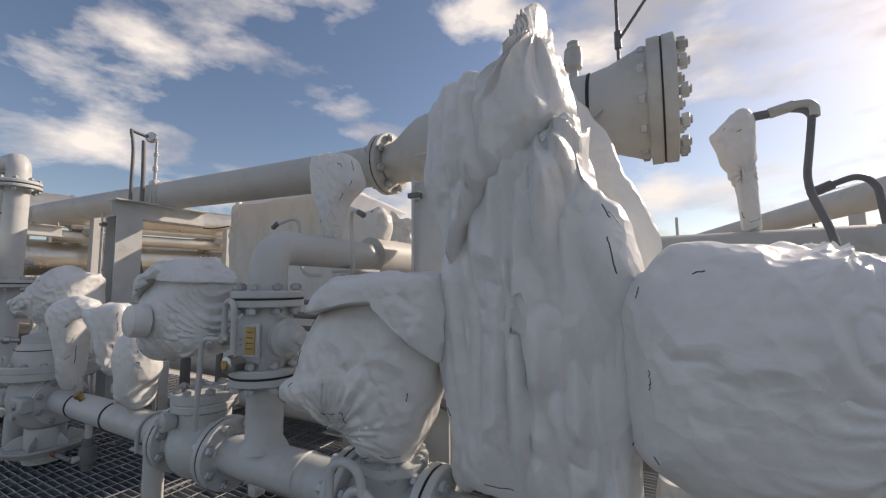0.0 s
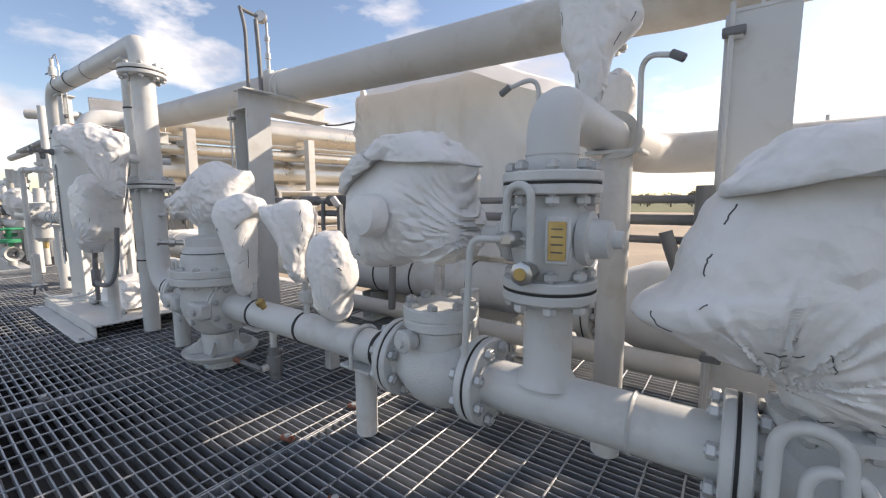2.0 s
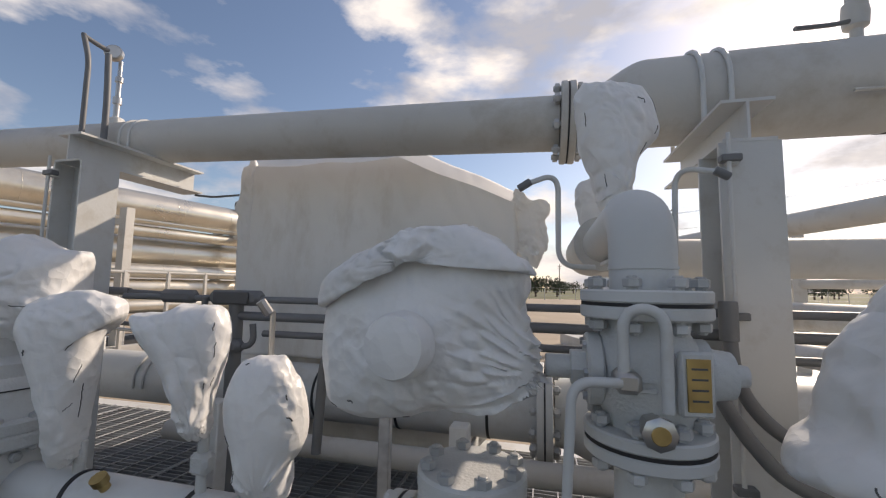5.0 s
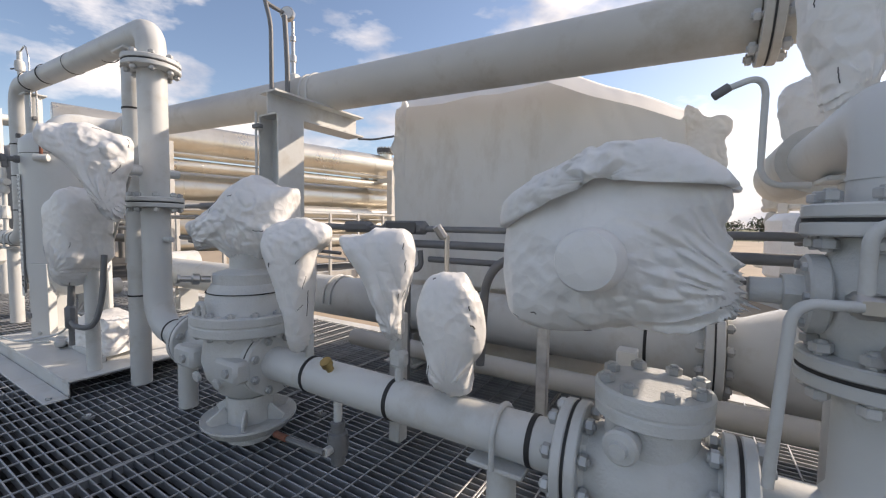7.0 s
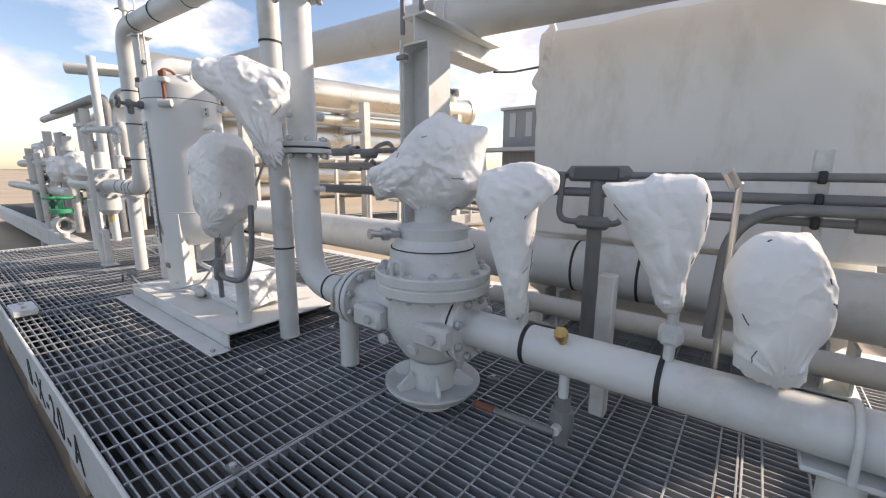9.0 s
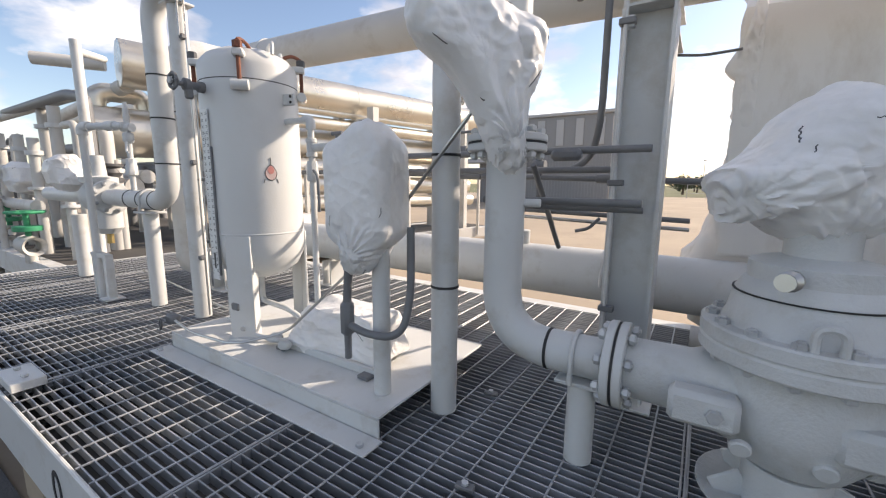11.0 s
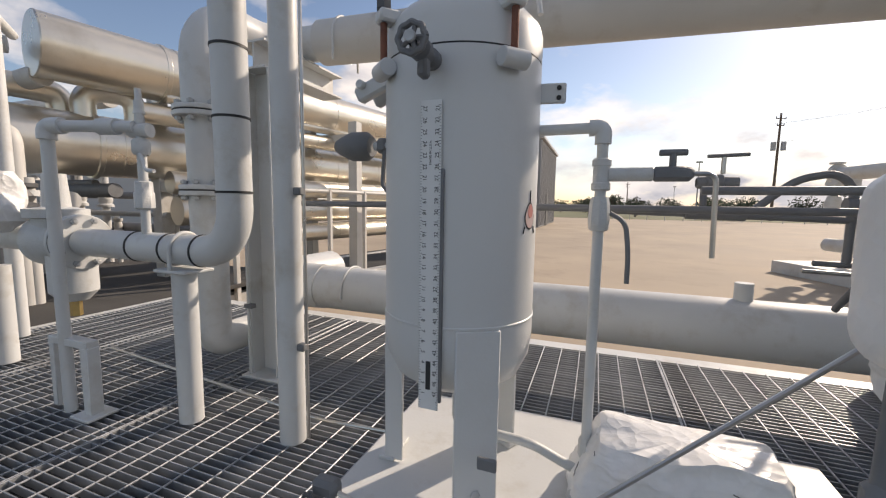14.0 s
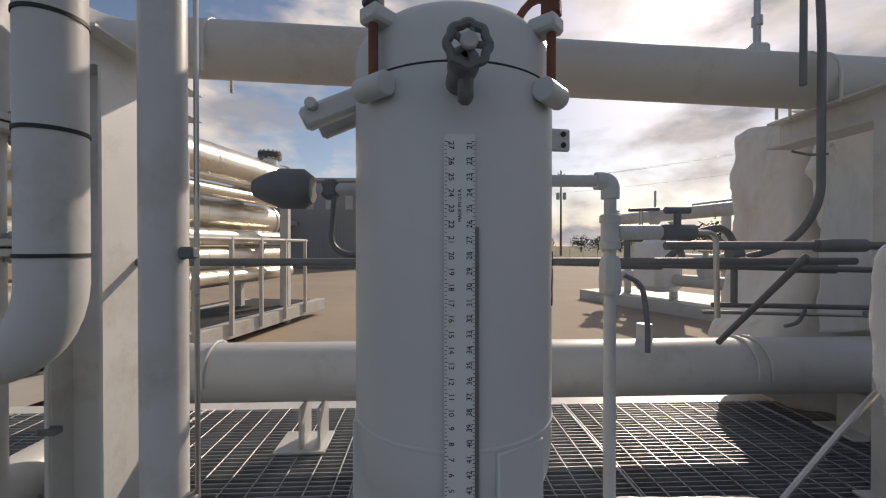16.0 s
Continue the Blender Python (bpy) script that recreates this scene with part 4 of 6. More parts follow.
part("body", lathe(B(), [(0.07, 0), (0.075, 0.02), (0.085, 0.04), (0.09, 0.07), (0.09, 0.11), (0.085, 0.14), (0.07, 0.165), (0.07, 0.185)], (PX, MY, 0.608), (0, 0, 1), 32), CASTING, psv)
flange(psv, (PX, MY, 0.82), (0, 0, 1), 0.110, 0.022, True, 8, 0.009)
part("side_plate", disc(B(), (PX - 0.075, MY, 0.7), (-1, 0, 0), 0.065, 0.028, 0.004, 28), CASTING, psv)
part("side_cap", lathe(B(), [(0.06, 0), (0.06, 0.02), (0.045, 0.024), (0.04, 0.06), (0.02, 0.066), (0.018, 0.085), (0, 0.085)], (PX + 0.075, MY, 0.7), (1, 0, 0), 28), CASTING, psv)
for k in range(6):
    w = 2 * math.pi * k / 6
    part("cap_screw", disc(B(), (PX - 0.1, MY + math.cos(w) * 0.052, 0.7 + math.sin(w) * 0.052), (-1, 0, 0), 0.008, 0.01, 0.001, 6), BOLT, psv)
part("nameplate_frame", box(B(), (PX + 0.052, MY - 0.092, 0.70), (0.052, 0.014, 0.10), (0, 0, 10), 0.004), CASTING, psv)
part("nameplate", box(B(), (PX + 0.054, MY - 0.101, 0.70), (0.036, 0.003, 0.08), (0, 0, 10), 0.001), BRASS, psv, "brass nameplate with worn lines")
for k in range(4):
    part("plate_line", box(B(), (PX + 0.0545, MY - 0.1032, 0.725 - k * 0.016), (0.024, 0.001, 0.003), (0, 0, 10), 0), DARK, psv)
for k in range(2):
    part("cast_mark", box(B(), (PX - 0.02, MY - 0.0915, 0.70 - k * 0.016), (0.035, 0.004, 0.007), (0, 0, 0), 0.001), CASTING, psv)
part("pilot", lathe(B(), [(0.012, 0), (0.02, 0.005), (0.02, 0.04), (0.026, 0.042), (0.026, 0.055), (0.02, 0.058), (0, 0.06)], (PX - 0.01, MY - 0.075, 0.63), (0, -1, 0), 8), STEEL, psv)
part("gauge_face", disc(B(), (PX - 0.01, MY - 0.135, 0.63), (0, -1, 0), 0.014, 0.003, 0.001, 16), BRASS, psv)
part("elbow_fitting", box(B(), (PX - 0.05, MY - 0.10, 0.70), (0.04, 0.05, 0.035), bevel=0.008), STEEL, psv)
part("pilot_tube", sweep(B(), [(PX - 0.055, MY - 0.11, 0.71), (PX - 0.055, MY - 0.11, 0.815), (PX + 0.005, MY - 0.12, 0.815), (PX + 0.005, MY - 0.12, 0.66)], 0.009, 0.03, 12), PAINT, psv)
part("sense_tube", sweep(B(), [(PX - 0.06, MY - 0.12, 0.70), (PX - 0.135, MY - 0.13, 0.70), (PX - 0.15, MY - 0.13, 0.42)], 0.008, 0.03, 12), PAINT, psv)
part("outlet", sweep(B(), [(PX, MY, 0.845), (PX, MY, 0.99), (PX, 2.0, 0.985)], 0.058, 0.12, 28), PAINT, psv)
band(psv, (PX, MY, 0.885), (0, 0, 1), 0.0575, 0.006, PAINT, "weld_ring")
for x, tip in ((PX - 0.14, (-0.982, 1.635, 1.091)), (PX + 0.13, (-0.516, 1.639, 1.1))):
    vt = thing("vent_tube", "bent grey vent tube with threaded end", "tubing", group="vent tubes beside the relief valve")
    s = 1 if x < PX else -1
    part("tube", sweep(B(), [(PX - s * 0.05, 1.72, 0.90), (x - 0.0 * s, 1.70, 0.90), (x, 1.68, 1.16 - 0.02), (tip[0] + s * 0.02, tip[1], tip[2] + 0.012)], 0.007, 0.045, 10), PAINT, vt)
    part("nipple", rod(B(), (tip[0] + s * 0.03, tip[1], tip[2] + 0.018), tip, 0.010, 10), CONDUIT, vt)
# ---------- gate valve at the right-hand end ----------
gv = thing("gate_valve", "grey cast valve under a plastic cover on the main pipe", "valve")
part("body", lathe(B(), [(0.075, -0.10), (0.07, -0.06), (0.09, 0.0), (0.07, 0.06), (0.075, 0.10)], (-0.245, MY, MZ), (1, 0, 0), 30), CASTING, gv)
part("bonnet", lathe(B(), [(0.075, 0), (0.075, 0.09), (0.09, 0.095), (0.09, 0.115), (0.06, 0.12), (0.05, 0.2), (0, 0.2)], (-0.245, MY, MZ), (0, 0, 1), 28), CASTING, gv)
part("bottom_plate", box(B(), (-0.245, MY, MZ - 0.11), (0.12, 0.1, 0.05), bevel=0.008), CASTING, gv)
for k in range(6):
    w = 2 * math.pi * k / 6
    ob = new("bolt", stud(0.05, 0.008))
    ob.parent = gv
    ob.matrix_basis = Matrix.Translation((-0.245 + math.cos(w) * 0.078, MY + math.sin(w) * 0.078, MZ + 0.105))
flange(gv, (-0.372, MY, MZ), (1, 0, 0), 0.114, 0.022, True, 8, 0.009)
flange(gv, (-0.118, MY, MZ), (1, 0, 0), 0.114, 0.022, True, 8, 0.009)
part("bypass_tube", sweep(B(), [(-0.33, MY - 0.14, 0.22), (-0.33, MY - 0.14, 0.45), (-0.25, MY - 0.13, 0.45), (-0.235, MY - 0.12, 0.3)], 0.011, 0.04, 12), PAINT, gv)
part("bypass_tube", sweep(B(), [(-0.29, MY - 0.13, 0.30), (-0.29, MY - 0.13, 0.39), (-0.22, MY - 0.12, 0.39), (-0.21, MY - 0.11, 0.27)], 0.01, 0.035, 12), PAINT, gv)
part("fitting", box(B(), (-0.27, MY - 0.12, 0.27), (0.07, 0.05, 0.04), bevel=0.01), CASTING, gv)

# ---------- conduits behind the run ----------
cd = thing("conduit_rack", "dark grey electrical conduits with cast junction bodies", "conduit")
part("conduit", rod(B(), (-2.55, 1.9, 0.785), (0.9, 1.9, 0.785), 0.012, 12), CONDUIT, cd)
part("conduit", rod(B(), (-2.2, 1.9, 0.725), (0.9, 1.9, 0.725), 0.016, 12), CONDUIT, cd)
part("conduit", rod(B(), (-1.9, 1.9, 0.665), (0.9, 1.9, 0.665), 0.012, 12), CONDUIT, cd)
part("junction_body", box(B(), (-2.02, 1.9, 0.79), (0.22, 0.055, 0.055), bevel=0.018), CONDUIT, cd)
part("cover_plate", box(B(), (-2.02, 1.868, 0.79), (0.15, 0.012, 0.045), bevel=0.005), DARK, cd)
part("junction_body", box(B(), (-2.28, 1.9, 0.79), (0.16, 0.05, 0.05), bevel=0.016), CONDUIT, cd)
part("drop", rod(B(), (-2.02, 1.9, 0.0), (-2.02, 1.9, 0.79), 0.026, 14), CONDUIT, cd)
part("junction_body", box(B(), (-2.02, 1.87, 0.62), (0.12, 0.05, 0.045), bevel=0.015), CONDUIT, cd)
part("bend", sweep(B(), [(-2.14, 1.88, 0.79), (-2.15, 1.88, 0.62), (-2.07, 1.87, 0.62)], 0.011, 0.05, 10), CONDUIT, cd)
part("bend", sweep(B(), [(-1.93, 1.88, 0.70), (-1.92, 1.88, 0.62), (-2.0, 1.87, 0.62)], 0.011, 0.04, 10), CONDUIT, cd)
part("sweep_bend", sweep(B(), [(-1.2, 1.85, 0.70), (-1.62, 1.85, 0.70), (-1.64, 1.85, 0.3)], 0.016, 0.14, 12), CONDUIT, cd)
part("coupling", rod(B(), (-1.36, 1.9, 0.665), (-1.2, 1.9, 0.665), 0.022, 14), CONDUIT, cd)
ch = thing("strut_channel", "galvanised strut channel holding the conduits", "strut")
part("channel", box(B(), (-1.44, 1.945, 0.43), (0.04, 0.03, 0.86), bevel=0.004), BOLT, ch)
for z in (0.785, 0.725, 0.665):
    part("clamp", box(B(), (-1.44, 1.895, z), (0.018, 0.04, 0.035), bevel=0.004), BLACK, ch)
for x, lab in ((-1.93, 0), (-1.16, 0)):
    sp = thing("strut_post", "grey steel strut post standing behind the pipe", "strut", group="strut posts")
    part("post", box(B(), (x + 0.02, 1.72, 0.24), (0.05, 0.05, 0.48), bevel=0.004), PAINT, sp)
tp = thing("sensing_tube", "bent stainless tube with brass fitting on top", "tubing")
part("tube", rod(B(), (-1.605, 1.55, 0.31), (-1.605, 1.55, 0.775), 0.007, 10), STEEL, tp)
part("fitting", rod(B(), (-1.612, 1.545, 0.765), (-1.63, 1.53, 0.80), 0.013, 8), STEEL, tp)

# ---------- right-hand conduits seen through the relief valve ----------
cr = thing("flexible_conduit", "dark flexible conduits looping down behind the relief valve", "conduit")
part("hose", sweep(B(), [(-0.55, 1.75, 0.70), (-0.50, 1.75, 0.55), (-0.40, 1.72, 0.42), (-0.30, 1.7, 0.40)], 0.017, 0.08, 12), CONDUIT, cr)
part("hose", sweep(B(), [(-0.47, 1.8, 0.74), (-0.46, 1.8, 0.6), (-0.36, 1.78, 0.48), (-0.2, 1.76, 0.45)], 0.017, 0.08, 12), CONDUIT, cr)
part("fitting", rod(B(), (-0.47, 1.8, 0.72), (-0.47, 1.8, 0.82), 0.022, 12), CONDUIT, cr)
bvv = thing("deck_valve", "small dark valve with flat lever near the deck", "valve")
part("body", rod(B(), (-0.36, 1.62, 0.0), (-0.36, 1.62, 0.16), 0.03, 14), CONDUIT, bvv)
part("lever", box(B(), (-0.44, 1.6, 0.15), (0.18, 0.03, 0.012), (0, 0, 8)), DARK, bvv)

# ---------- tarpaulin screen ----------
bm = B()
nx, nz = 90, 70
grid = []
for i in range(nx + 1):
    u = i / nx
    x = -2.54 + u * 1.5
    top = 1.59 - 0.705 * max(0.0, u - 0.612) + 0.004 * math.sin(u * 23)
    col = []
    for k in range(nz + 1):
        v = k / nz
        z = 0.47 + (top - 0.47) * v
        q = Vector((x * 1.4, z * 0.7, 3.3))
        y = 2.49 + 0.025 * noise.noise(q * 1.7) + 0.012 * fold(q, 2.6) + 0.007 * fold(Vector((x * 3 + z, z, 1)), 3.1)
        if v > 0.9:
            y += (v - 0.9) * 1.6
        xx = x + (0.018 * noise.noise(Vector((z * 9, 0, 5))) if i == 0 else 0) + (0.03 * noise.noise(Vector((z * 7, 2, 5))) if i == nx else 0)
        col.append(bm.verts.new((xx, y, z)))
    grid.append(col)
for i in range(nx):
    for k in range(nz):
        bm.faces.new((grid[i][k], grid[i + 1][k], grid[i + 1][k + 1], grid[i][k + 1]))
tarp = thing("tarpaulin", "large off-white tarpaulin stretched over tall equipment", "tarpaulin")
sheet = part("sheet", bm, TARP, tarp)
thick = sheet.modifiers.new("thickness", "SOLIDIFY")
thick.thickness = 0.004
wrap = cover("side_wrap", [(0.0, -1.88, 2.86, 0.60, 0.24), (0.12, -1.90, 2.86, 0.72, 0.26), (0.35, -1.92, 2.87, 0.76, 0.27), (0.52, -1.90, 2.87, 0.70, 0.27), (0.75, -1.86, 2.88, 0.66, 0.27), (1.1, -1.86, 2.88, 0.645, 0.27), (1.28, -1.90, 2.88, 0.61, 0.27), (1.5, -2.03, 2.88, 0.47, 0.27), (1.58, -2.06, 2.88, 0.42, 0.25)], "", 31, 0.035, 4.5, 160, 110, TARP, flat=7, tears=0)
for key in ("category", "group", "label"):
    if key in wrap:
        del wrap[key]
wrap.parent = tarp
edge = film("torn_edge", (-2.50, 2.50, 1.22), [(-2.49, 1.56), (-2.515, 1.42), (-2.53, 1.33), (-2.59, 1.26), (-2.56, 1.22), (-2.53, 1.20), (-2.52, 1.02), (-2.50, 0.95), (-2.46, 1.0), (-2.46, 1.5)], 0.03, 0.05, "ragged rolled edge", 32, wrinkle=0.021, size=14, mat=TARP, parent=tarp)
flap = film("flap", (-0.97, 2.53, 1.14), [(-1.06, 1.32), (-1.02, 1.30), (-0.985, 1.255), (-0.93, 1.265), (-0.885, 1.24), (-0.885, 1.19), (-0.915, 1.15), (-0.90, 1.08), (-0.92, 0.96), (-0.955, 0.93), (-1.0, 0.96), (-1.06, 1.0)], 0.015, 0.015, "torn loose corner of the tarpaulin", 9, wrinkle=0.027, size=13, mat=TARP, parent=tarp)
rope = thing("tie_rope", "thin dark tie line from bracket to tarpaulin", "rope")
part("line", sweep(B(), [(-2.76, 2.40, 1.315), (-2.66, 2.42, 1.305), (-2.53, 2.46, 1.32)], 0.006, 0.03, 8), CONDUIT, rope)

# ---------- plastic covers on the main run ----------
W = "crumpled white plastic film over "
film("plastic_cover", (-2.40, 1.46, 0.81), [(-2.65, 0.79), (-2.61, 0.70), (-2.55, 0.72), (-2.45, 0.665), (-2.29, 0.68), (-2.20, 0.75), (-2.22, 0.84), (-2.20, 0.93), (-2.29, 0.935), (-2.385, 0.972), (-2.47, 0.93), (-2.55, 0.845)],
     0.12, 0.16, W + "the regulator top", 1, turn=30, gathers=((-2.62, 0.74, 16, 0.02, 0.16), (-2.40, 0.64, 18, 0.016, 0.12)), wrinkle=0.014, tears=5)
film("plastic_cover", (-2.09, 1.41, 0.66), [(-2.215, 0.735), (-2.19, 0.79), (-2.11, 0.81), (-2.05, 0.82), (-1.955, 0.795), (-1.96, 0.745), (-2.02, 0.72), (-2.02, 0.62), (-2.035, 0.50), (-2.04, 0.40), (-2.10, 0.375), (-2.11, 0.47), (-2.16, 0.60)],
     0.07, 0.07, W + "a small transmitter on the pipe", 2, turn=28, gathers=((-2.08, 0.43, 12, 0.012, 0.12),), wrinkle=0.011, size=15)
film("plastic_cover", (-1.735, 1.42, 0.68), [(-1.865, 0.77), (-1.84, 0.715), (-1.79, 0.65), (-1.745, 0.57), (-1.72, 0.48), (-1.675, 0.48), (-1.67, 0.56), (-1.64, 0.66), (-1.635, 0.74), (-1.66, 0.795), (-1.74, 0.79), (-1.80, 0.775)],
     0.065, 0.06, W + "a pressure gauge above the pipe", 3, turn=20, gathers=((-1.69, 0.52, 12, 0.014, 0.14),), wrinkle=0.012, size=15, tears=5)
film("plastic_cover", (-1.52, 1.43, 0.53), [(-1.61, 0.60), (-1.58, 0.67), (-1.53, 0.685), (-1.48, 0.675), (-1.435, 0.60), (-1.425, 0.51), (-1.46, 0.455), (-1.455, 0.385), (-1.50, 0.372), (-1.57, 0.395), (-1.575, 0.47), (-1.60, 0.53)],
     0.075, 0.07, W + "a gauge standing on the pipe", 4, turn=15, gathers=((-1.51, 0.41, 14, 0.012, 0.09),), wrinkle=0.011, size=15)
g = thing("gauge_valve", "small grey needle valve under a wrapped gauge", "valve")
part("stem", rod(B(), (-1.69, MY, 0.36), (-1.69, MY, 0.5), 0.012, 10), CASTING, g)
part("body", box(B(), (-1.69, MY, 0.43), (0.05, 0.04, 0.05), bevel=0.01), CASTING, g)
g = thing("gauge_valve", "small grey needle valve under a wrapped transmitter", "valve")
part("stem", rod(B(), (-2.06, MY, 0.35), (-2.06, MY, 0.44), 0.014, 10), CASTING, g)

# actuator cover with round boss
act = film("plastic_cover", (-1.14, 1.41, 0.76), [(-1.345, 0.83), (-1.355, 0.72), (-1.34, 0.61), (-1.27, 0.588), (-1.20, 0.592), (-1.10, 0.622), (-1.00, 0.622), (-0.935, 0.655), (-0.93, 0.72), (-0.965, 0.80), (-0.945, 0.88), (-1.0, 0.92), (-1.06, 0.94), (-1.19, 0.928), (-1.28, 0.87)],
           0.10, 0.13, W + "an actuator with a round boss", 5, gathers=((-0.90, 0.69, 30, 0.03, 0.17), (-1.17, 0.98, 22, 0.010, 0.12)), wrinkle=0.012, size=12,
           boss=(-1.15, 0.748, 0.048, 0.03), power=3.0, tears=6, seg=260, rows=130)
part("boss", lathe(B(), [(0.056, 0), (0.054, 0.035), (0.049, 0.047), (0.03, 0.052), (0, 0.053)], (-1.15, 1.275, 0.748), (-0.05, -1, 0.03), 36), SHEET, act, "round boss under stretched film")
film("hood", (-1.15, 1.395, 0.885), [(-1.355, 0.80), (-1.345, 0.86), (-1.26, 0.91), (-1.19, 0.945), (-1.06, 0.962), (-0.95, 0.90), (-0.94, 0.865), (-1.0, 0.885), (-1.07, 0.90), (-1.17, 0.89), (-1.25, 0.86), (-1.33, 0.80)],
     0.10, 0.11, "torn folded edge of the film", 15, wrinkle=0.024, size=18, power=4, parent=act)
an = thing("actuator_coupling", "grey coupling between wrapped actuator and relief valve", "coupling")
part("shaft", rod(B(), (-0.92, 1.44, 0.70), (-0.82, 1.44, 0.70), 0.022, 14), CASTING, an)
part("nut", rod(B(), (-0.875, 1.44, 0.70), (-0.845, 1.44, 0.70), 0.034, 6), CASTING, an)

# cover right of the relief valve, on the gate valve
gate_cover = film("plastic_cover", (-0.29, 1.43, 0.66), [(-0.44, 0.79), (-0.36, 0.85), (-0.2, 0.86), (-0.10, 0.84), (-0.083, 0.746), (-0.104, 0.62), (-0.145, 0.50), (-0.19, 0.43), (-0.29, 0.43), (-0.345, 0.495), (-0.45, 0.525), (-0.565, 0.565), (-0.56, 0.60), (-0.505, 0.63), (-0.50, 0.69)],
                  0.15, 0.12, W + "the gate valve operator", 6, turn=14, gathers=((-0.36, 0.50, 24, 0.026, 0.13), (-0.05, 0.82, 18, 0.014, 0.16)), wrinkle=0.015, size=9, power=2.6, tears=10, seg=260, rows=130)
film("hood", (-0.24, 1.395, 0.83), [(-0.43, 0.785), (-0.36, 0.875), (-0.2, 0.895), (-0.085, 0.885), (-0.065, 0.80), (-0.07, 0.68), (-0.09, 0.70), (-0.11, 0.80), (-0.2, 0.815), (-0.32, 0.81)],
     0.135, 0.12, "loose film hood with a raised lower edge", 16, turn=14, wrinkle=0.018, size=12, power=4, parent=gate_cover)
# tall drape and the wide cover at the end of the run
drape = film("plastic_cover", (0.12, 1.48, 0.80), [(0.12, 1.20), (0.215, 1.24), (0.30, 1.0), (0.325, 0.82), (0.32, 0.6), (0.315, 0.39), (0.22, 0.36), (0.1, 0.385), (0.0, 0.37), (-0.07, 0.40), (-0.06, 0.55), (-0.09, 0.70), (-0.075, 0.87), (-0.02, 1.03)],
             0.10, 0.06, "tall sheet of white plastic film draped over a valve stack", 7, wrinkle=0.016, size=9, power=3.4, hang=0.07, gathers=((0.16, 1.26, 20, 0.035, 0.25),), group="", tears=8, seg=340, rows=190)
film("upper_sheet", (0.04, 1.50, 1.18), [(0.16, 1.53), (0.165, 1.40), (0.172, 1.33), (0.205, 1.24), (0.13, 1.13), (0.04, 1.06), (-0.02, 0.95), (-0.065, 0.85), (-0.09, 0.95), (-0.145, 1.12), (-0.13, 1.32), (-0.05, 1.365), (0.05, 1.385), (0.12, 1.42), (0.145, 1.46)],
     0.15, 0.10, "upper film sheet pulled to a point", 27, wrinkle=0.014, size=10, hang=0.045, gathers=((0.155, 1.42, 16, 0.03, 0.2), (-0.05, 0.9, 12, 0.025, 0.15)), power=3.0, parent=drape, seg=260, rows=120)
film("back_sheet", (0.18, 1.72, 1.08), [(0.08, 1.40), (0.15, 1.45), (0.215, 1.35), (0.275, 1.24), (0.385, 0.97), (0.36, 0.82), (0.28, 0.72), (0.1, 0.8), (0.0, 1.1)],
     0.05, 0.05, "loose back sheet of film", 18, wrinkle=0.018, size=8, hang=0.02, gathers=((0.12, 1.40, 12, 0.02, 0.2),), parent=drape)
film("plastic_cover", (0.57, 1.45, 0.72), [(0.315, 0.80), (0.32, 0.545), (0.42, 0.49), (0.55, 0.47), (0.70, 0.53), (0.82, 0.62), (0.86, 0.74), (0.80, 0.84), (0.70, 0.885), (0.62, 0.92), (0.55, 0.915), (0.47, 0.935), (0.395, 0.925), (0.34, 0.87)],
     0.19, 0.16, "wide white plastic cover stretched over a large valve", 8, wrinkle=0.021, size=8, gathers=((0.90, 0.66, 46, 0.04, 0.26), (0.66, 0.95, 20, 0.02, 0.16)), power=2.7, group="", tears=9, seg=300, rows=150)
cover("plastic_cover", [(0.02, 0.40, 1.62, 0.05, 0.04), (0.2, 0.40, 1.6, 0.06, 0.05), (0.45, 0.42, 1.58, 0.06, 0.05)], "strip of white film around a valve leg", 19, 0.015, 9)
cover("plastic_cover", [(0.02, 0.72, 1.6, 0.07, 0.06), (0.2, 0.70, 1.58, 0.08, 0.07), (0.45, 0.66, 1.55, 0.09, 0.08)], "strip of white film around a valve leg", 20, 0.015, 9)
# valve cover above the relief elbow
film("plastic_cover", (-0.745, 1.73, 1.24), [(-0.84, 1.36), (-0.75, 1.385), (-0.66, 1.365), (-0.62, 1.25), (-0.69, 1.18), (-0.715, 1.09), (-0.73, 1.04), (-0.77, 1.04), (-0.80, 1.15), (-0.83, 1.22)],
     0.07, 0.07, W + "a gauge above the outlet pipe", 10, turn=20, k=1.0, wrinkle=0.012, size=15, gathers=((-0.745, 1.08, 12, 0.014, 0.12),), tears=6)
film("plastic_cover", (-0.755, 2.03, 1.13), [(-0.82, 1.19), (-0.76, 1.22), (-0.70, 1.19), (-0.69, 1.12), (-0.72, 1.035), (-0.79, 1.035), (-0.81, 1.10)],
     0.06, 0.06, W + "a second gauge above the outlet pipe", 11, turn=20, k=1.0, wrinkle=0.012, size=15)
# wrapped tall gauge and dark loop beyond the drape
film("plastic_cover", (0.68, 2.6, 1.36), [(0.585, 1.48), (0.64, 1.545), (0.70, 1.585), (0.745, 1.55), (0.742, 1.45), (0.735, 1.30), (0.74, 1.065), (0.675, 1.065), (0.665, 1.25), (0.615, 1.38)],
     0.05, 0.05, W + "a gauge on the crossover pipe", 12, wrinkle=0.015, size=14, gathers=((0.70, 1.30, 12, 0.012, 0.16),))
lp = thing("cable_loop", "dark flexible cable arching down from a wrapped gauge", "cable")
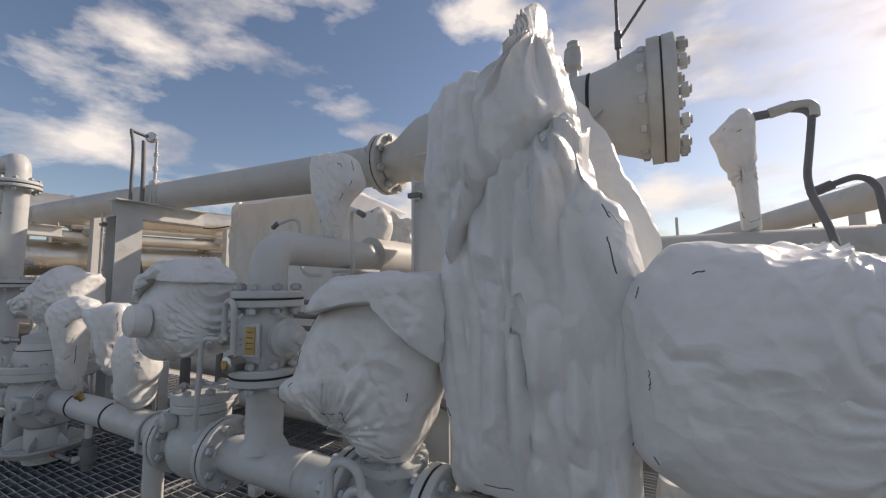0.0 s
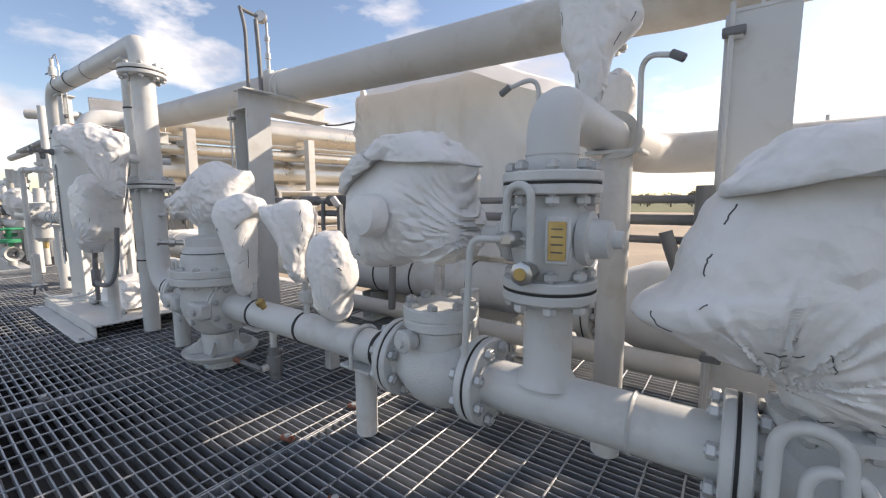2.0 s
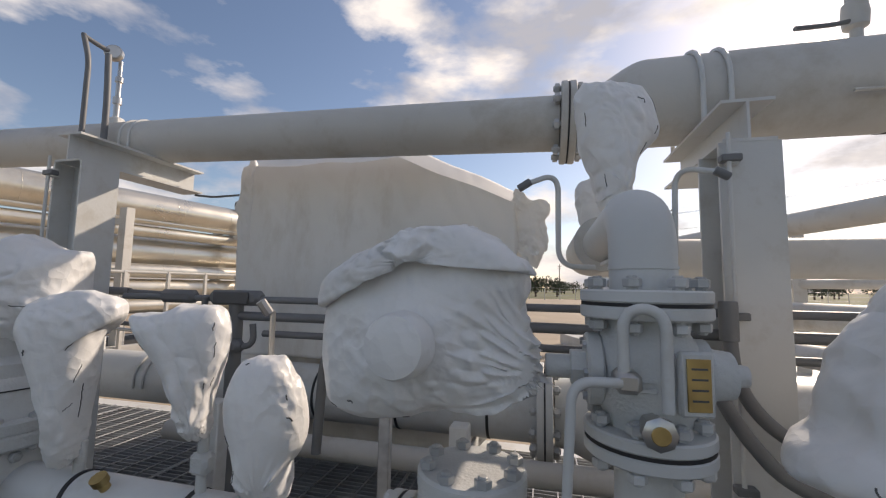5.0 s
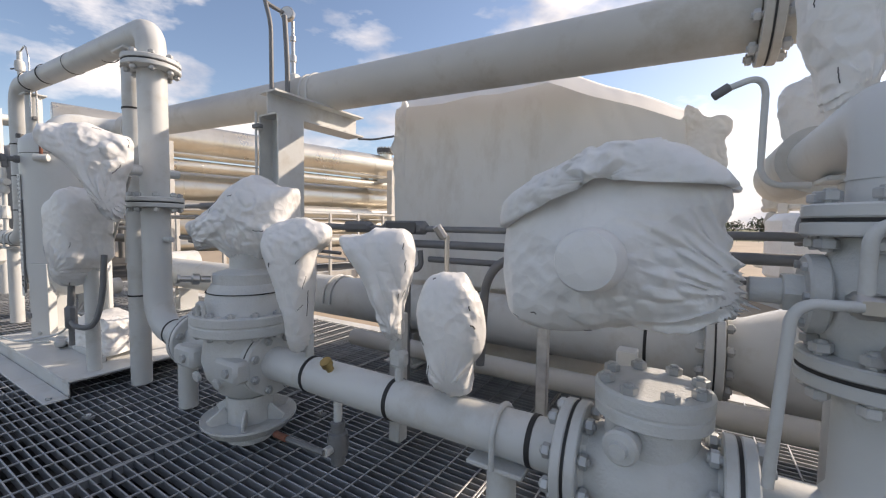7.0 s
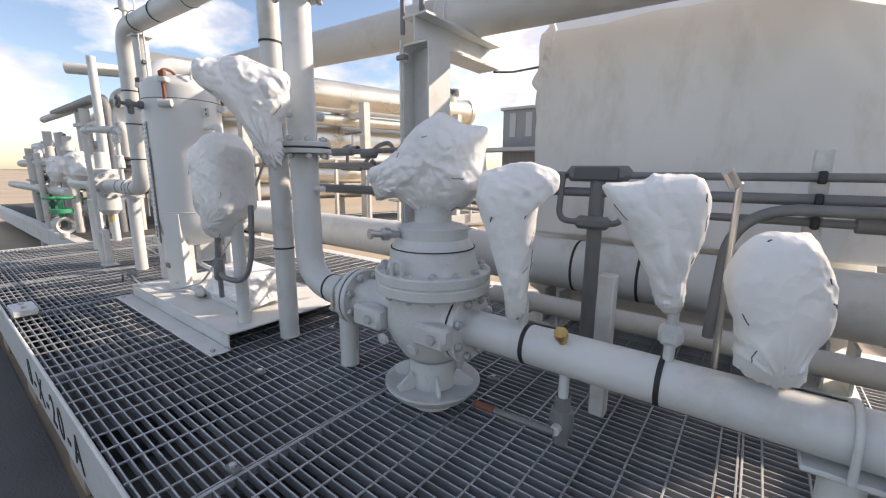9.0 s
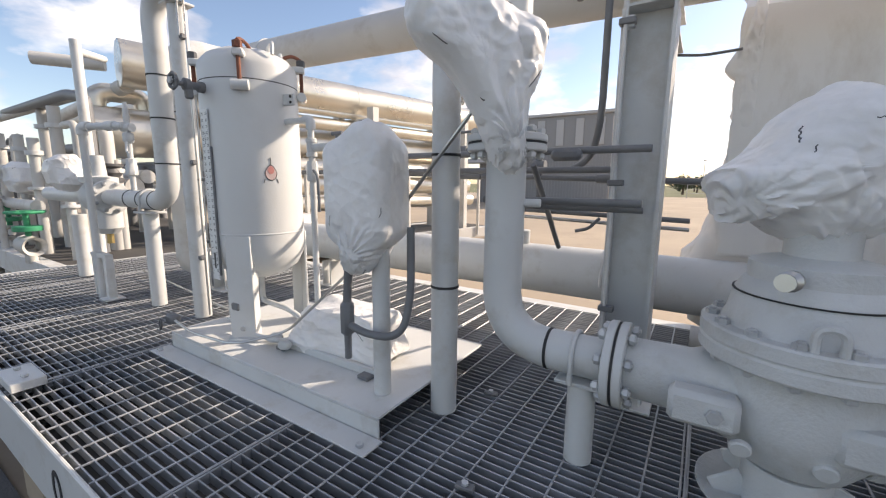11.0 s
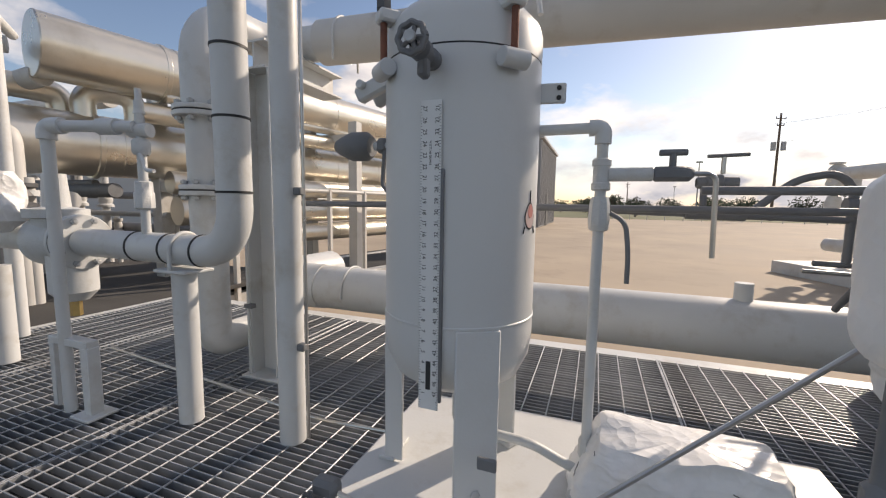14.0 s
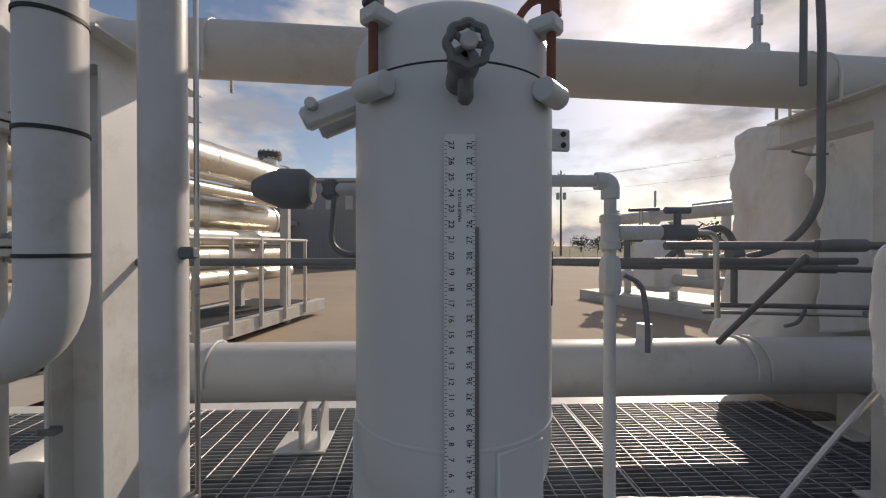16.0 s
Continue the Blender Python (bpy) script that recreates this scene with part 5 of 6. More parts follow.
part("cable", sweep(B(), [(0.84, 2.6, 1.557), (0.92, 2.58, 1.53), (0.90, 2.56, 1.40), (0.862, 2.5, 1.22), (0.905, 2.45, 1.05), (0.89, 2.3, 0.9)], 0.013, 0.07, 12), CONDUIT, lp)
part("fitting", rod(B(), (0.735, 2.6, 1.545), (0.80, 2.6, 1.548), 0.018, 12), CONDUIT, lp)
part("fitting", rod(B(), (0.79, 2.6, 1.548), (0.87, 2.59, 1.562), 0.022, 12), PAINT_OLD, lp)
part("elbow", sweep(B(), [(0.86, 2.59, 1.56), (0.925, 2.58, 1.555), (0.922, 2.575, 1.50)], 0.019, 0.03, 12), PAINT_OLD, lp)
lp = thing("cable_loop", "dark bent conduit on the crossover pipe", "cable")
part("cable", sweep(B(), [(0.91, 2.6, 1.21), (0.97, 2.6, 1.235), (1.04, 2.6, 1.258), (1.085, 2.6, 1.22), (1.10, 2.6, 1.06)], 0.012, 0.04, 12), CONDUIT, lp)
part("fitting", rod(B(), (0.90, 2.6, 1.205), (0.965, 2.6, 1.232), 0.019, 12), CONDUIT, lp)
cover("plastic_cover", [(1.5, 1.62, 2.5, 0.03, 0.03), (1.62, 1.60, 2.5, 0.05, 0.05), (1.78, 1.58, 2.5, 0.08, 0.07), (1.86, 1.58, 2.5, 0.05, 0.05)], W + "a high gauge at the skid end", 13, 0.015, 10)
part("stand", rod(B(), (1.62, 2.5, 1.0), (1.62, 2.5, 1.55), 0.014, 10), PAINT_OLD, xo)

# covers beside the risers
film("plastic_cover", (-3.06, 1.19, 1.03), [(-3.22, 1.17), (-3.215, 1.09), (-3.13, 1.03), (-3.06, 0.94), (-3.01, 0.83), (-2.975, 0.795), (-2.945, 0.81), (-2.94, 0.95), (-2.905, 1.02), (-2.90, 1.13), (-2.98, 1.15), (-3.06, 1.19), (-3.14, 1.17)],
     0.07, 0.07, W + "a transmitter beside the riser", 14, turn=46, k=1.0, wrinkle=0.014, size=13, gathers=((-2.98, 0.86, 14, 0.02, 0.2),), tears=5)
part("arm", rod(B(), (-3.09, 1.40, 1.03), (-3.11, 1.32, 1.03), 0.018, 12), CASTING, run)

# ---------- drip pan with filter vessel ----------
pan = thing("drip_pan", "grey painted steel drip pan on the grating", "drip pan")
px0, px1, py0, py1, pz = -4.645, -3.365, 1.185, 1.87, 0.075
part("top_plate", box(B(), ((px0 + px1) / 2, (py0 + py1) / 2, pz - 0.005), (px1 - px0, py1 - py0, 0.01)), PAINT, pan)
part("front_lip", box(B(), ((px0 + px1) / 2, py0 + 0.004, pz / 2 - 0.004), (px1 - px0, 0.008, pz - 0.012)), PAINT, pan)
part("end_lip", box(B(), (px0 + 0.004, (py0 + py1) / 2, pz / 2 - 0.004), (0.008, py1 - py0 - 0.02, pz - 0.012)), PAINT, pan)
part("foot_angle", box(B(), ((px0 + px1) / 2, py0 - 0.045, 0.005), (px1 - px0 + 0.04, 0.085, 0.008)), PAINT, pan)
for x in (px0 + 0.02, px1 - 0.02):
    part("bolt", disc(B(), (x, py0 - 0.06, 0.009), (0, 0, 1), 0.012, 0.012, 0.002, 6), BOLT, pan)

VX, VY, VR = -4.373, 1.486, 0.2035
ves = thing("filter_vessel", "tall grey cylindrical filter vessel with domed clamped lid", "pressure vessel")
part("shell", lathe(B(), [(0, 0.325), (0.06, 0.33), (0.12, 0.35), (0.17, 0.385), (0.197, 0.44), (VR, 0.50), (VR, 0.541), (VR + 0.002, 0.543), (VR + 0.002, 0.547), (VR, 0.549), (VR, 1.184)], (VX, VY, 0), (0, 0, 1), 72), VESSEL, ves)
part("seam", lathe(B(), [(VR - 0.006, 1.183), (VR - 0.001, 1.183), (VR - 0.001, 1.189), (VR - 0.006, 1.189)], (VX, VY, 0), (0, 0, 1), 64), BLACK, ves)
lid = part("lid", lathe(B(), [(VR, 1.188), (VR, 1.25), (VR - 0.006, 1.272), (0.17, 1.303), (0.12, 1.328), (0.06, 1.34), (0, 1.343)], (VX, VY, 0), (0, 0, 1), 72), VESSEL, ves, "domed lid")
for w in (-132, -42, 48, 138):
    a = radians(w)
    d = Vector((math.cos(a), math.sin(a), 0))
    s = Vector((-d.y, d.x, 0))
    c = Vector((VX, VY, 0))
    low_p = c + d * (VR + 0.018) + Vector((0, 0, 1.155))
    cl = part("clamp_lug", rod(B(), low_p - s * 0.034, low_p + s * 0.034, 0.021, 16), VESSEL, ves)
    part("swing_bolt", rod(B(), low_p, low_p + Vector((0, 0, 0.14)), 0.0085, 10), RUST, cl, "rusty swing bolt")
    part("nut", rod(B(), low_p + Vector((0, 0, 0.137)), low_p + Vector((0, 0, 0.165)), 0.019, 6), RUST if w == -42 else DARK, cl)
    if w in (-42, 48):
        tip = low_p + Vector((0, 0, 0.165))
        part("lever", sweep(B(), [tip, tip + Vector((0, 0, 0.018)) - d * 0.03, tip + Vector((0, 0, 0.014)) - d * 0.07 + s * 0.02, tip - d * 0.09 + s * 0.03 - Vector((0, 0, 0.004))], 0.008, 0.02, 8), RUST, cl)
    part("ear", box(B(), low_p + Vector((0, 0, 0.122)) - d * 0.012, (0.055, 0.045, 0.03), (0, 0, w), 0.006), VESSEL, cl)
for w in (80, 5):
    a = radians(w)
    c = Vector((VX + math.cos(a) * 0.14, VY + math.sin(a) * 0.14, 1.315))
    part("lid_handle", sweep(B(), [c + Vector((-0.05, 0.03, -0.01)), c + Vector((-0.04, 0.02, 0.035)), c + Vector((0.05, -0.02, 0.035)), c + Vector((0.06, -0.03, -0.02))], 0.007, 0.02, 8), VESSEL, lid)
part("hinge", box(B(), (VX - 0.25, VY - 0.02, 1.165), (0.13, 0.035, 0.045), (0, -25, 8), 0.008), VESSEL, ves)
part("hinge", box(B(), (VX - 0.24, VY + 0.05, 1.165), (0.12, 0.03, 0.045), (0, -25, 8), 0.008), VESSEL, ves)
part("hinge_pin", rod(B(), (VX - 0.285, VY - 0.06, 1.165), (VX - 0.285, VY + 0.09, 1.165), 0.012, 10), VESSEL, ves)
lugp = part("lug_plate", box(B(), (VX + VR + 0.025, VY + 0.03, 1.12), (0.07, 0.012, 0.05), (0, 0, 8), 0.004), VESSEL, ves)
for dz in (-0.012, 0.012):
    part("hole", disc(B(), (VX + VR + 0.043, VY + 0.0255, 1.12 + dz), (0.12, -1, 0), 0.006, 0.003, 0.0005, 12), BLACK, lugp)
legs = []
for w in (-58, 62, 182):
    a = radians(w)
    d = Vector((math.cos(a), math.sin(a), 0))
    c = Vector((VX, VY, 0)) + d * (VR - 0.005)
    leg = part("leg", box(B(), c + Vector((0, 0, 0.31)), (0.012, 0.11, 0.46), (0, 0, w)), VESSEL, ves)
    part("leg_side", box(B(), c + Vector((0, 0, 0.28)) - d * 0.025 + Vector((-d.y, d.x, 0)) * 0.05, (0.05, 0.01, 0.40), (0, 0, w)), VESSEL, leg)
    part("leg_pad", box(B(), c + Vector((0, 0, 0.082)), (0.05, 0.12, 0.014), (0, 0, w)), VESSEL, leg)
    part("leg_bolt", disc(B(), c + Vector((0, 0, 0.13)) + d * 0.006, d, 0.012, 0.008, 0.002, 6), BOLT, leg)
# handwheel valve on the shell
hv = part("vent_valve", lathe(B(), [(0.022, 0), (0.022, 0.03), (0.015, 0.035), (0.015, 0.06), (0.024, 0.065), (0.024, 0.085), (0.01, 0.09), (0.01, 0.12)], (VX - 0.005, VY - VR + 0.01, 1.15), (0.02, -1, 0), 14), CONDUIT, ves)
part("handwheel", wheel(B(), (VX - 0.002, VY - VR - 0.115, 1.155), (0.05, -1, 0), 0.028, 0.0065, 5), CONDUIT, hv, "grey cast handwheel")
part("wheel_hub", disc(B(), (VX - 0.002, VY - VR - 0.12, 1.155), (0.05, -1, 0), 0.012, 0.01, 0.002, 16), BOLT, hv)
part("drop", box(B(), (VX, VY - VR - 0.06, 1.125), (0.022, 0.03, 0.06), bevel=0.006), CONDUIT, hv)
# red drop mark on the shell
a = radians(-15)
for nm, mat, prof in (("mark_outline", MARK, 1.0), ("mark_fill", PALE, 0.88), ("mark_tip", RED, 0.5)):
    bm = B()
    n = 30
    ring = []
    for k in range(n):
        w = 2 * math.pi * k / n
        dx, dz = 0.026 * prof * math.cos(w), 0.034 * prof * math.sin(w)
        if math.sin(w) > 0.2:
            dx *= 1 - 0.35 * math.sin(w)
        th = a + dx / VR
        rr = VR + (0.0012 if prof == 1.0 else 0.0019 if prof > 0.7 else 0.0026)
        ring.append(bm.verts.new((VX + rr * math.cos(th), VY + rr * math.sin(th), 0.81 + dz + (0.012 if prof < 0.7 else 0))))
    ext = [bm.verts.new(v.co * 1.0 - Vector((math.cos(a), math.sin(a), 0)) * 0.003) for v in ring]
    bm.faces.new(ring)
    for k in range(n):
        bm.faces.new((ring[k], ring[(k + 1) % n], ext[(k + 1) % n], ext[k]))
    part(nm, bm, mat, ves, "red drop shaped warning mark" if mat == RED else "")
for dth, z0, z1 in ((0, 0.843, 0.873), (-0.12, 0.785, 0.767), (0.12, 0.785, 0.767)):
    p = Vector((VX + (VR + 0.001) * math.cos(a + dth), VY + (VR + 0.001) * math.sin(a + dth), z0))
    q = Vector((VX + (VR + 0.001) * math.cos(a + dth * 1.25), VY + (VR + 0.001) * math.sin(a + dth * 1.25), z1))
    part("mark_line", rod(B(), p, q, 0.0014, 5), MARK, ves)

# rule strip taped on the shell
RXX, RYY = -4.383, VY - VR - 0.006
rule = thing("measuring_rule", "white inch rule strip fixed on the vessel shell", "rule")
part("strip", box(B(), (RXX + 0.006, RYY, 0.705), (0.05, 0.004, 0.72), bevel=0.001), RULE, rule)
part("backing", box(B(), (RXX + 0.034, RYY + 0.003, 0.64), (0.008, 0.01, 0.55), bevel=0.002), CONDUIT, rule)


def figure(text, size, x, z, turn):
    c = bpy.data.curves.new("figure", "FONT")
    c.body, c.size, c.extrude, c.align_x, c.align_y = text, size, 0.0003, "CENTER", "CENTER"
    c.materials.append(MARK)
    ob = new("figure", c)
    ob.parent = rule
    ob.matrix_basis = pose(x, RYY - 0.0025, z, 90, turn, 0)
    return ob


for k in range(28):
    z = 1.046 - k * 0.0254
    if k < 27:
        figure(str(27 - k), 0.013, RXX - 0.008, z, 90)
        figure(str(21 + k), 0.013, RXX + 0.022, z, -90)
ticks = B()
for k in range(28 * 4):
    z = 1.052 - k * 0.00635
    w = 0.006 if k % 4 == 0 else 0.0035
    for x in (RXX - 0.0185 + w / 2, RXX + 0.0305 - w / 2):
        box(ticks, (x, RYY - 0.0023, z), (w, 0.0006, 0.0008), bevel=0)
tagged(part("ticks", ticks, MARK, rule), kind="stuff")
mk = figure("MADE IN U.S.A.", 0.008, RXX + 0.006, 0.95, -90)
part("maker_mark", box(B(), (RXX + 0.006, RYY - 0.0024, 0.43), (0.012, 0.0008, 0.07), bevel=0), MARK, rule)

# outlet line with valve on the vessel's side
out = thing("outlet_line", "small grey pipe with tee, ball valve and lever beside the vessel", "pipe")
part("pipe", sweep(B(), [(-4.19, 1.52, 1.03), (-4.016, 1.52, 1.03), (-4.016, 1.52, 0.09)], 0.0135, 0.035, 14), PAINT, out)
part("elbow", sweep(B(), [(-4.05, 1.52, 1.03), (-4.016, 1.52, 1.03), (-4.016, 1.52, 0.99)], 0.02, 0.02, 14), PAINT, out)
part("tee", lathe(B(), [(0.019, 0), (0.023, 0.004), (0.023, 0.018), (0.02, 0.02), (0.02, 0.06), (0.023, 0.062), (0.023, 0.076), (0.019, 0.08)], (-4.016, 1.52, 0.875), (0, 0, 1), 16), CASTING, out)
part("branch", rod(B(), (-4.0, 1.52, 0.915), (-3.90, 1.52, 0.915), 0.017, 14), CASTING, out)
part("valve_body", lathe(B(), [(0.02, 0), (0.024, 0.005), (0.026, 0.03), (0.024, 0.07), (0.02, 0.085)], (-4.016, 1.52, 0.775), (0, 0, 1), 8), CASTING, out)
part("lever", sweep(B(), [(-3.99, 1.505, 0.82), (-3.955, 1.495, 0.80), (-3.945, 1.49, 0.72), (-3.945, 1.49, 0.65)], 0.006, 0.03, 8), CONDUIT, out)
part("needle_valve", box(B(), (-3.86, 1.52, 0.915), (0.09, 0.035, 0.035), bevel=0.01), CONDUIT, out)
part("needle_stem", rod(B(), (-3.86, 1.52, 0.93), (-3.86, 1.52, 0.965), 0.008, 10), CONDUIT, out)
part("needle_grip", rod(B(), (-3.89, 1.52, 0.965), (-3.83, 1.52, 0.965), 0.008, 10), CONDUIT, out)
part("tubing", sweep(B(), [(-3.82, 1.52, 0.915), (-3.77, 1.52, 0.915), (-3.765, 1.52, 0.72)], 0.006, 0.02, 8), STEEL, out)
part("foot_valve", lathe(B(), [(0.016, 0), (0.02, 0.01), (0.02, 0.05), (0.016, 0.06)], (-4.016, 1.52, 0.16), (0, 0, 1), 8), CASTING, out)
crail = thing("cross_conduit", "grey conduit running behind the vessel to the column", "conduit")
part("conduit", rod(B(), (-5.4, 2.0, 0.83), (-2.9, 2.0, 0.83), 0.013, 12), CONDUIT, crail)
part("conduit", rod(B(), (-3.75, 1.75, 0.885), (-2.75, 1.75, 0.885), 0.012, 12), CONDUIT, crail)
part("fitting", box(B(), (-3.0, 1.72, 0.87), (0.10, 0.04, 0.04), bevel=0.012), CONDUIT, crail)
part("coupling", rod(B(), (-3.3, 1.75, 0.885), (-3.15, 1.75, 0.885), 0.019, 12), CONDUIT, crail)
part("conduit", rod(B(), (-3.25, 1.62, 0.72), (-2.75, 1.62, 0.72), 0.012, 12), CONDUIT, crail)
part("conduit", rod(B(), (-3.25, 1.66, 0.70), (-2.75, 1.66, 0.70), 0.010, 12), CONDUIT, crail)
part("drop", rod(B(), (-3.18, 2.3, 0.47), (-3.18, 1.9, 0.85), 0.012, 12), CONDUIT, crail)

part("conduit", rod(B(), (-3.326, 2.139, 0.657), (-2.640, 2.139, 0.640), 0.010, 12), CONDUIT, crail)
part("conduit", rod(B(), (-3.339, 2.179, 0.623), (-2.640, 2.179, 0.603), 0.008, 12), STEEL, crail)
part("lever", sweep(B(), [(-3.057, 2.112, 0.576), (-3.003, 2.112, 0.589), (-2.963, 2.125, 0.636)], 0.007, 0.02, 8), CONDUIT, crail)
part("conduit", rod(B(), (-3.985, 2.139, 0.822), (-2.572, 2.139, 0.787), 0.012, 12), CONDUIT, crail)
part("coupling", rod(B(), (-3.716, 2.139, 0.815), (-3.528, 2.139, 0.811), 0.019, 12), CONDUIT, crail)
part("coupling", rod(B(), (-2.989, 2.139, 0.798), (-2.828, 2.139, 0.794), 0.019, 12), CONDUIT, crail)
part("hose", sweep(B(), [(-3.501, 2.139, 0.838), (-3.393, 2.139, 0.939), (-3.285, 2.139, 0.959), (-3.238, 2.139, 0.906), (-3.236, 2.139, 0.805)], 0.013, 0.04, 12), CONDUIT, crail)
part("elbow", rod(B(), (-3.259, 2.139, 0.852), (-3.211, 2.139, 0.852), 0.026, 12), CONDUIT, crail)
part("drop", rod(B(), (-3.238, 2.139, 0.657), (-3.238, 2.139, 0.825), 0.012, 12), CONDUIT, crail)
part("bolted_valve", lathe(B(), [(0.016, 0), (0.022, 0.005), (0.022, 0.03), (0.03, 0.035), (0.03, 0.08), (0.022, 0.085), (0.02, 0.13)], (-3.689, 2.139, 0.928), (1, 0, 0), 12), CONDUIT, crail)
part("valve_stem", rod(B(), (-3.608, 2.139, 0.959), (-3.608, 2.139, 1.020), 0.008, 8), STEEL, crail)
part("valve_grip", rod(B(), (-3.662, 2.125, 1.020), (-3.528, 2.152, 1.027), 0.007, 8), CONDUIT, crail)
part("drop", rod(B(), (-3.662, 2.139, 0.822), (-3.662, 2.139, 0.919), 0.012, 10), CONDUIT, crail)

# transmitter left of the vessel
tr = thing("transmitter", "grey explosion-proof transmitter head on a nozzle", "transmitter")
part("nozzle", rod(B(), (VX - 0.18, 1.53, 1.01), (VX - 0.30, 1.54, 1.01), 0.014, 12), CASTING, tr)
part("tee", box(B(), (VX - 0.27, 1.54, 1.01), (0.04, 0.04, 0.045), bevel=0.01), CONDUIT, tr)
part("head", lathe(B(), [(0, 0), (0.03, 0.0), (0.045, 0.02), (0.045, 0.07), (0.03, 0.11), (0.02, 0.13), (0, 0.13)], (VX - 0.31, 1.54, 1.01), (-1, 0.05, 0.03), 20), CONDUIT, tr)
part("loop", sweep(B(), [(VX - 0.26, 1.53, 1.0), (VX - 0.27, 1.53, 0.88), (VX - 0.22, 1.53, 0.86), (VX - 0.19, 1.53, 0.88)], 0.007, 0.04, 8), CONDUIT, tr)

# drain piping under the vessel
dp = thing("drain_piping", "steel tubing and small valves under the vessel", "tubing")
part("tube", sweep(B(), [(-4.56, 1.17, 0.15), (-4.4, 1.16, 0.13), (-4.15, 1.2, 0.12), (-4.0, 1.34, 0.16), (-3.576, 1.40, 0.535), (-3.353, 1.385, 0.777), (-3.133, 1.36, 0.998)], 0.006, 0.06, 8), STEEL, dp)
part("valve", box(B(), (-4.60, 1.18, 0.15), (0.07, 0.045, 0.045), bevel=0.012), CONDUIT, dp)
part("handwheel", wheel(B(), (-4.62, 1.135, 0.13), (-0.3, -1, 0.1), 0.022, 0.005, 4), DARK, dp)
part("pipe", sweep(B(), [(VX, VY, 0.32), (VX, VY, 0.2), (VX + 0.22, VY - 0.02, 0.2), (-4.03, 1.5, 0.13)], 0.013, 0.03, 12), CASTING, dp)
for x, y in ((-4.10, 1.36), (-4.03, 1.42), (-4.0, 1.33)):
    part("fitting", box(B(), (x, y, 0.11), (0.055, 0.04, 0.04), (0, 0, 30), 0.012), CASTING, dp)
part("pipe", sweep(B(), [(-4.2, 1.33, 0.11), (-4.05, 1.34, 0.11), (-4.0, 1.45, 0.11)], 0.011, 0.03, 10), CASTING, dp)
clip_ob = part("tube_clip", box(B(), (-4.225, 1.262, 0.25), (0.045, 0.012, 0.03)), CONDUIT, dp)

# wrapped instrument on its stand
st = thing("instrument_stand", "short round grey stand for a wrapped instrument", "stand")
part("pole", rod(B(), (-3.455, 1.31, pz), (-3.455, 1.31, 0.60), 0.029, 22), PAINT, st)
part("flex_conduit", sweep(B(), [(-3.55, 1.26, 0.31), (-3.45, 1.24, 0.30), (-3.35, 1.28, 0.30), (-3.335, 1.31, 0.42), (-3.35, 1.33, 0.64)], 0.0125, 0.06, 12), CONDUIT, st)
part("conduit_body", box(B(), (-3.56, 1.26, 0.33), (0.045, 0.045, 0.12), bevel=0.016), CONDUIT, st)
part("conduit_plug", rod(B(), (-3.56, 1.26, 0.19), (-3.56, 1.26, 0.28), 0.012, 8), CONDUIT, st)
part("conduit_riser", rod(B(), (-3.56, 1.26, 0.38), (-3.55, 1.27, 0.60), 0.014, 12), CONDUIT, st)
film("plastic_cover", (-3.48, 1.285, 0.75), [(-3.59, 0.89), (-3.52, 0.915), (-3.475, 0.952), (-3.43, 0.95), (-3.40, 0.915), (-3.37, 0.885), (-3.368, 0.61), (-3.42, 0.575), (-3.45, 0.51), (-3.53, 0.485), (-3.53, 0.56), (-3.588, 0.60)],
     0.11, 0.10, W + "a boxy instrument on a stand", 21, turn=12, power=4.5, wrinkle=0.011, size=13, gathers=((-3.48, 0.56, 18, 0.014, 0.10),), tears=5)
cover("plastic_cover", [(pz + 0.02, -3.80, 1.50, 0.25, 0.12), (0.14, -3.80, 1.50, 0.24, 0.115), (0.22, -3.80, 1.50, 0.215, 0.10), (0.262, -3.80, 1.51, 0.19, 0.085)], W + "a pump lying in the drip pan", 22, 0.028, 9, flat=5.0)
pb = thing("pump_base", "grey angle base under the wrapped pump", "base")
part("angle", box(B(), (-3.80, 1.375, pz + 0.015), (0.52, 0.02, 0.03)), PAINT, pb)
for x in (-4.04, -3.57):
    part("foot", box(B(), (x, 1.36, pz + 0.008), (0.05, 0.06, 0.016)), CONDUIT, pb)

# thin conduit up the post beside the vessel
tc1 = thing("post_conduit", "thin brown conduit clipped along the tall post", "conduit")
part("conduit", rod(B(), (-4.915, 1.50, 0.02), (-4.915, 1.50, 1.72), 0.0055, 8), STEEL, tc1)
for z in (0.35, 0.87, 1.5):
    part("clip", box(B(), (-4.925, 1.49, z), (0.03, 0.03, 0.025), bevel=0.004), CONDUIT, tc1)
tc2 = thing("deck_tubing", "thin tubing laid low over the grating", "tubing")
part("tube", sweep(B(), [(-6.4, 1.75, 0.05), (-5.3, 1.62, 0.05), (-4.95, 1.6, 0.03), (-4.6, 1.6, 0.05)], 0.006, 0.06, 8), STEEL, tc2)

# ---------- left end of the skid ----------
lv = thing("wrapped_valve_station", "grey valve with bolted flanges at the end of the line", "valve")
flange(lv, (-6.05, 1.47, 0.655), (1, 0, 0), 0.115, 0.02, True, 8, 0.008)
part("body", lathe(B(), [(0.07, -0.14), (0.085, -0.09), (0.11, -0.05), (0.11, 0.03), (0.08, 0.09), (0.075, 0.13)], (-6.22, 1.47, 0.655), (1, 0, 0), 28), CASTING, lv)
part("bonnet", lathe(B(), [(0.085, 0), (0.085, 0.11), (0.11, 0.115), (0.11, 0.15), (0.05, 0.16), (0.04, 0.3), (0, 0.3)], (-6.2, 1.47, 0.64), (0, 0, 1), 28), CASTING, lv)
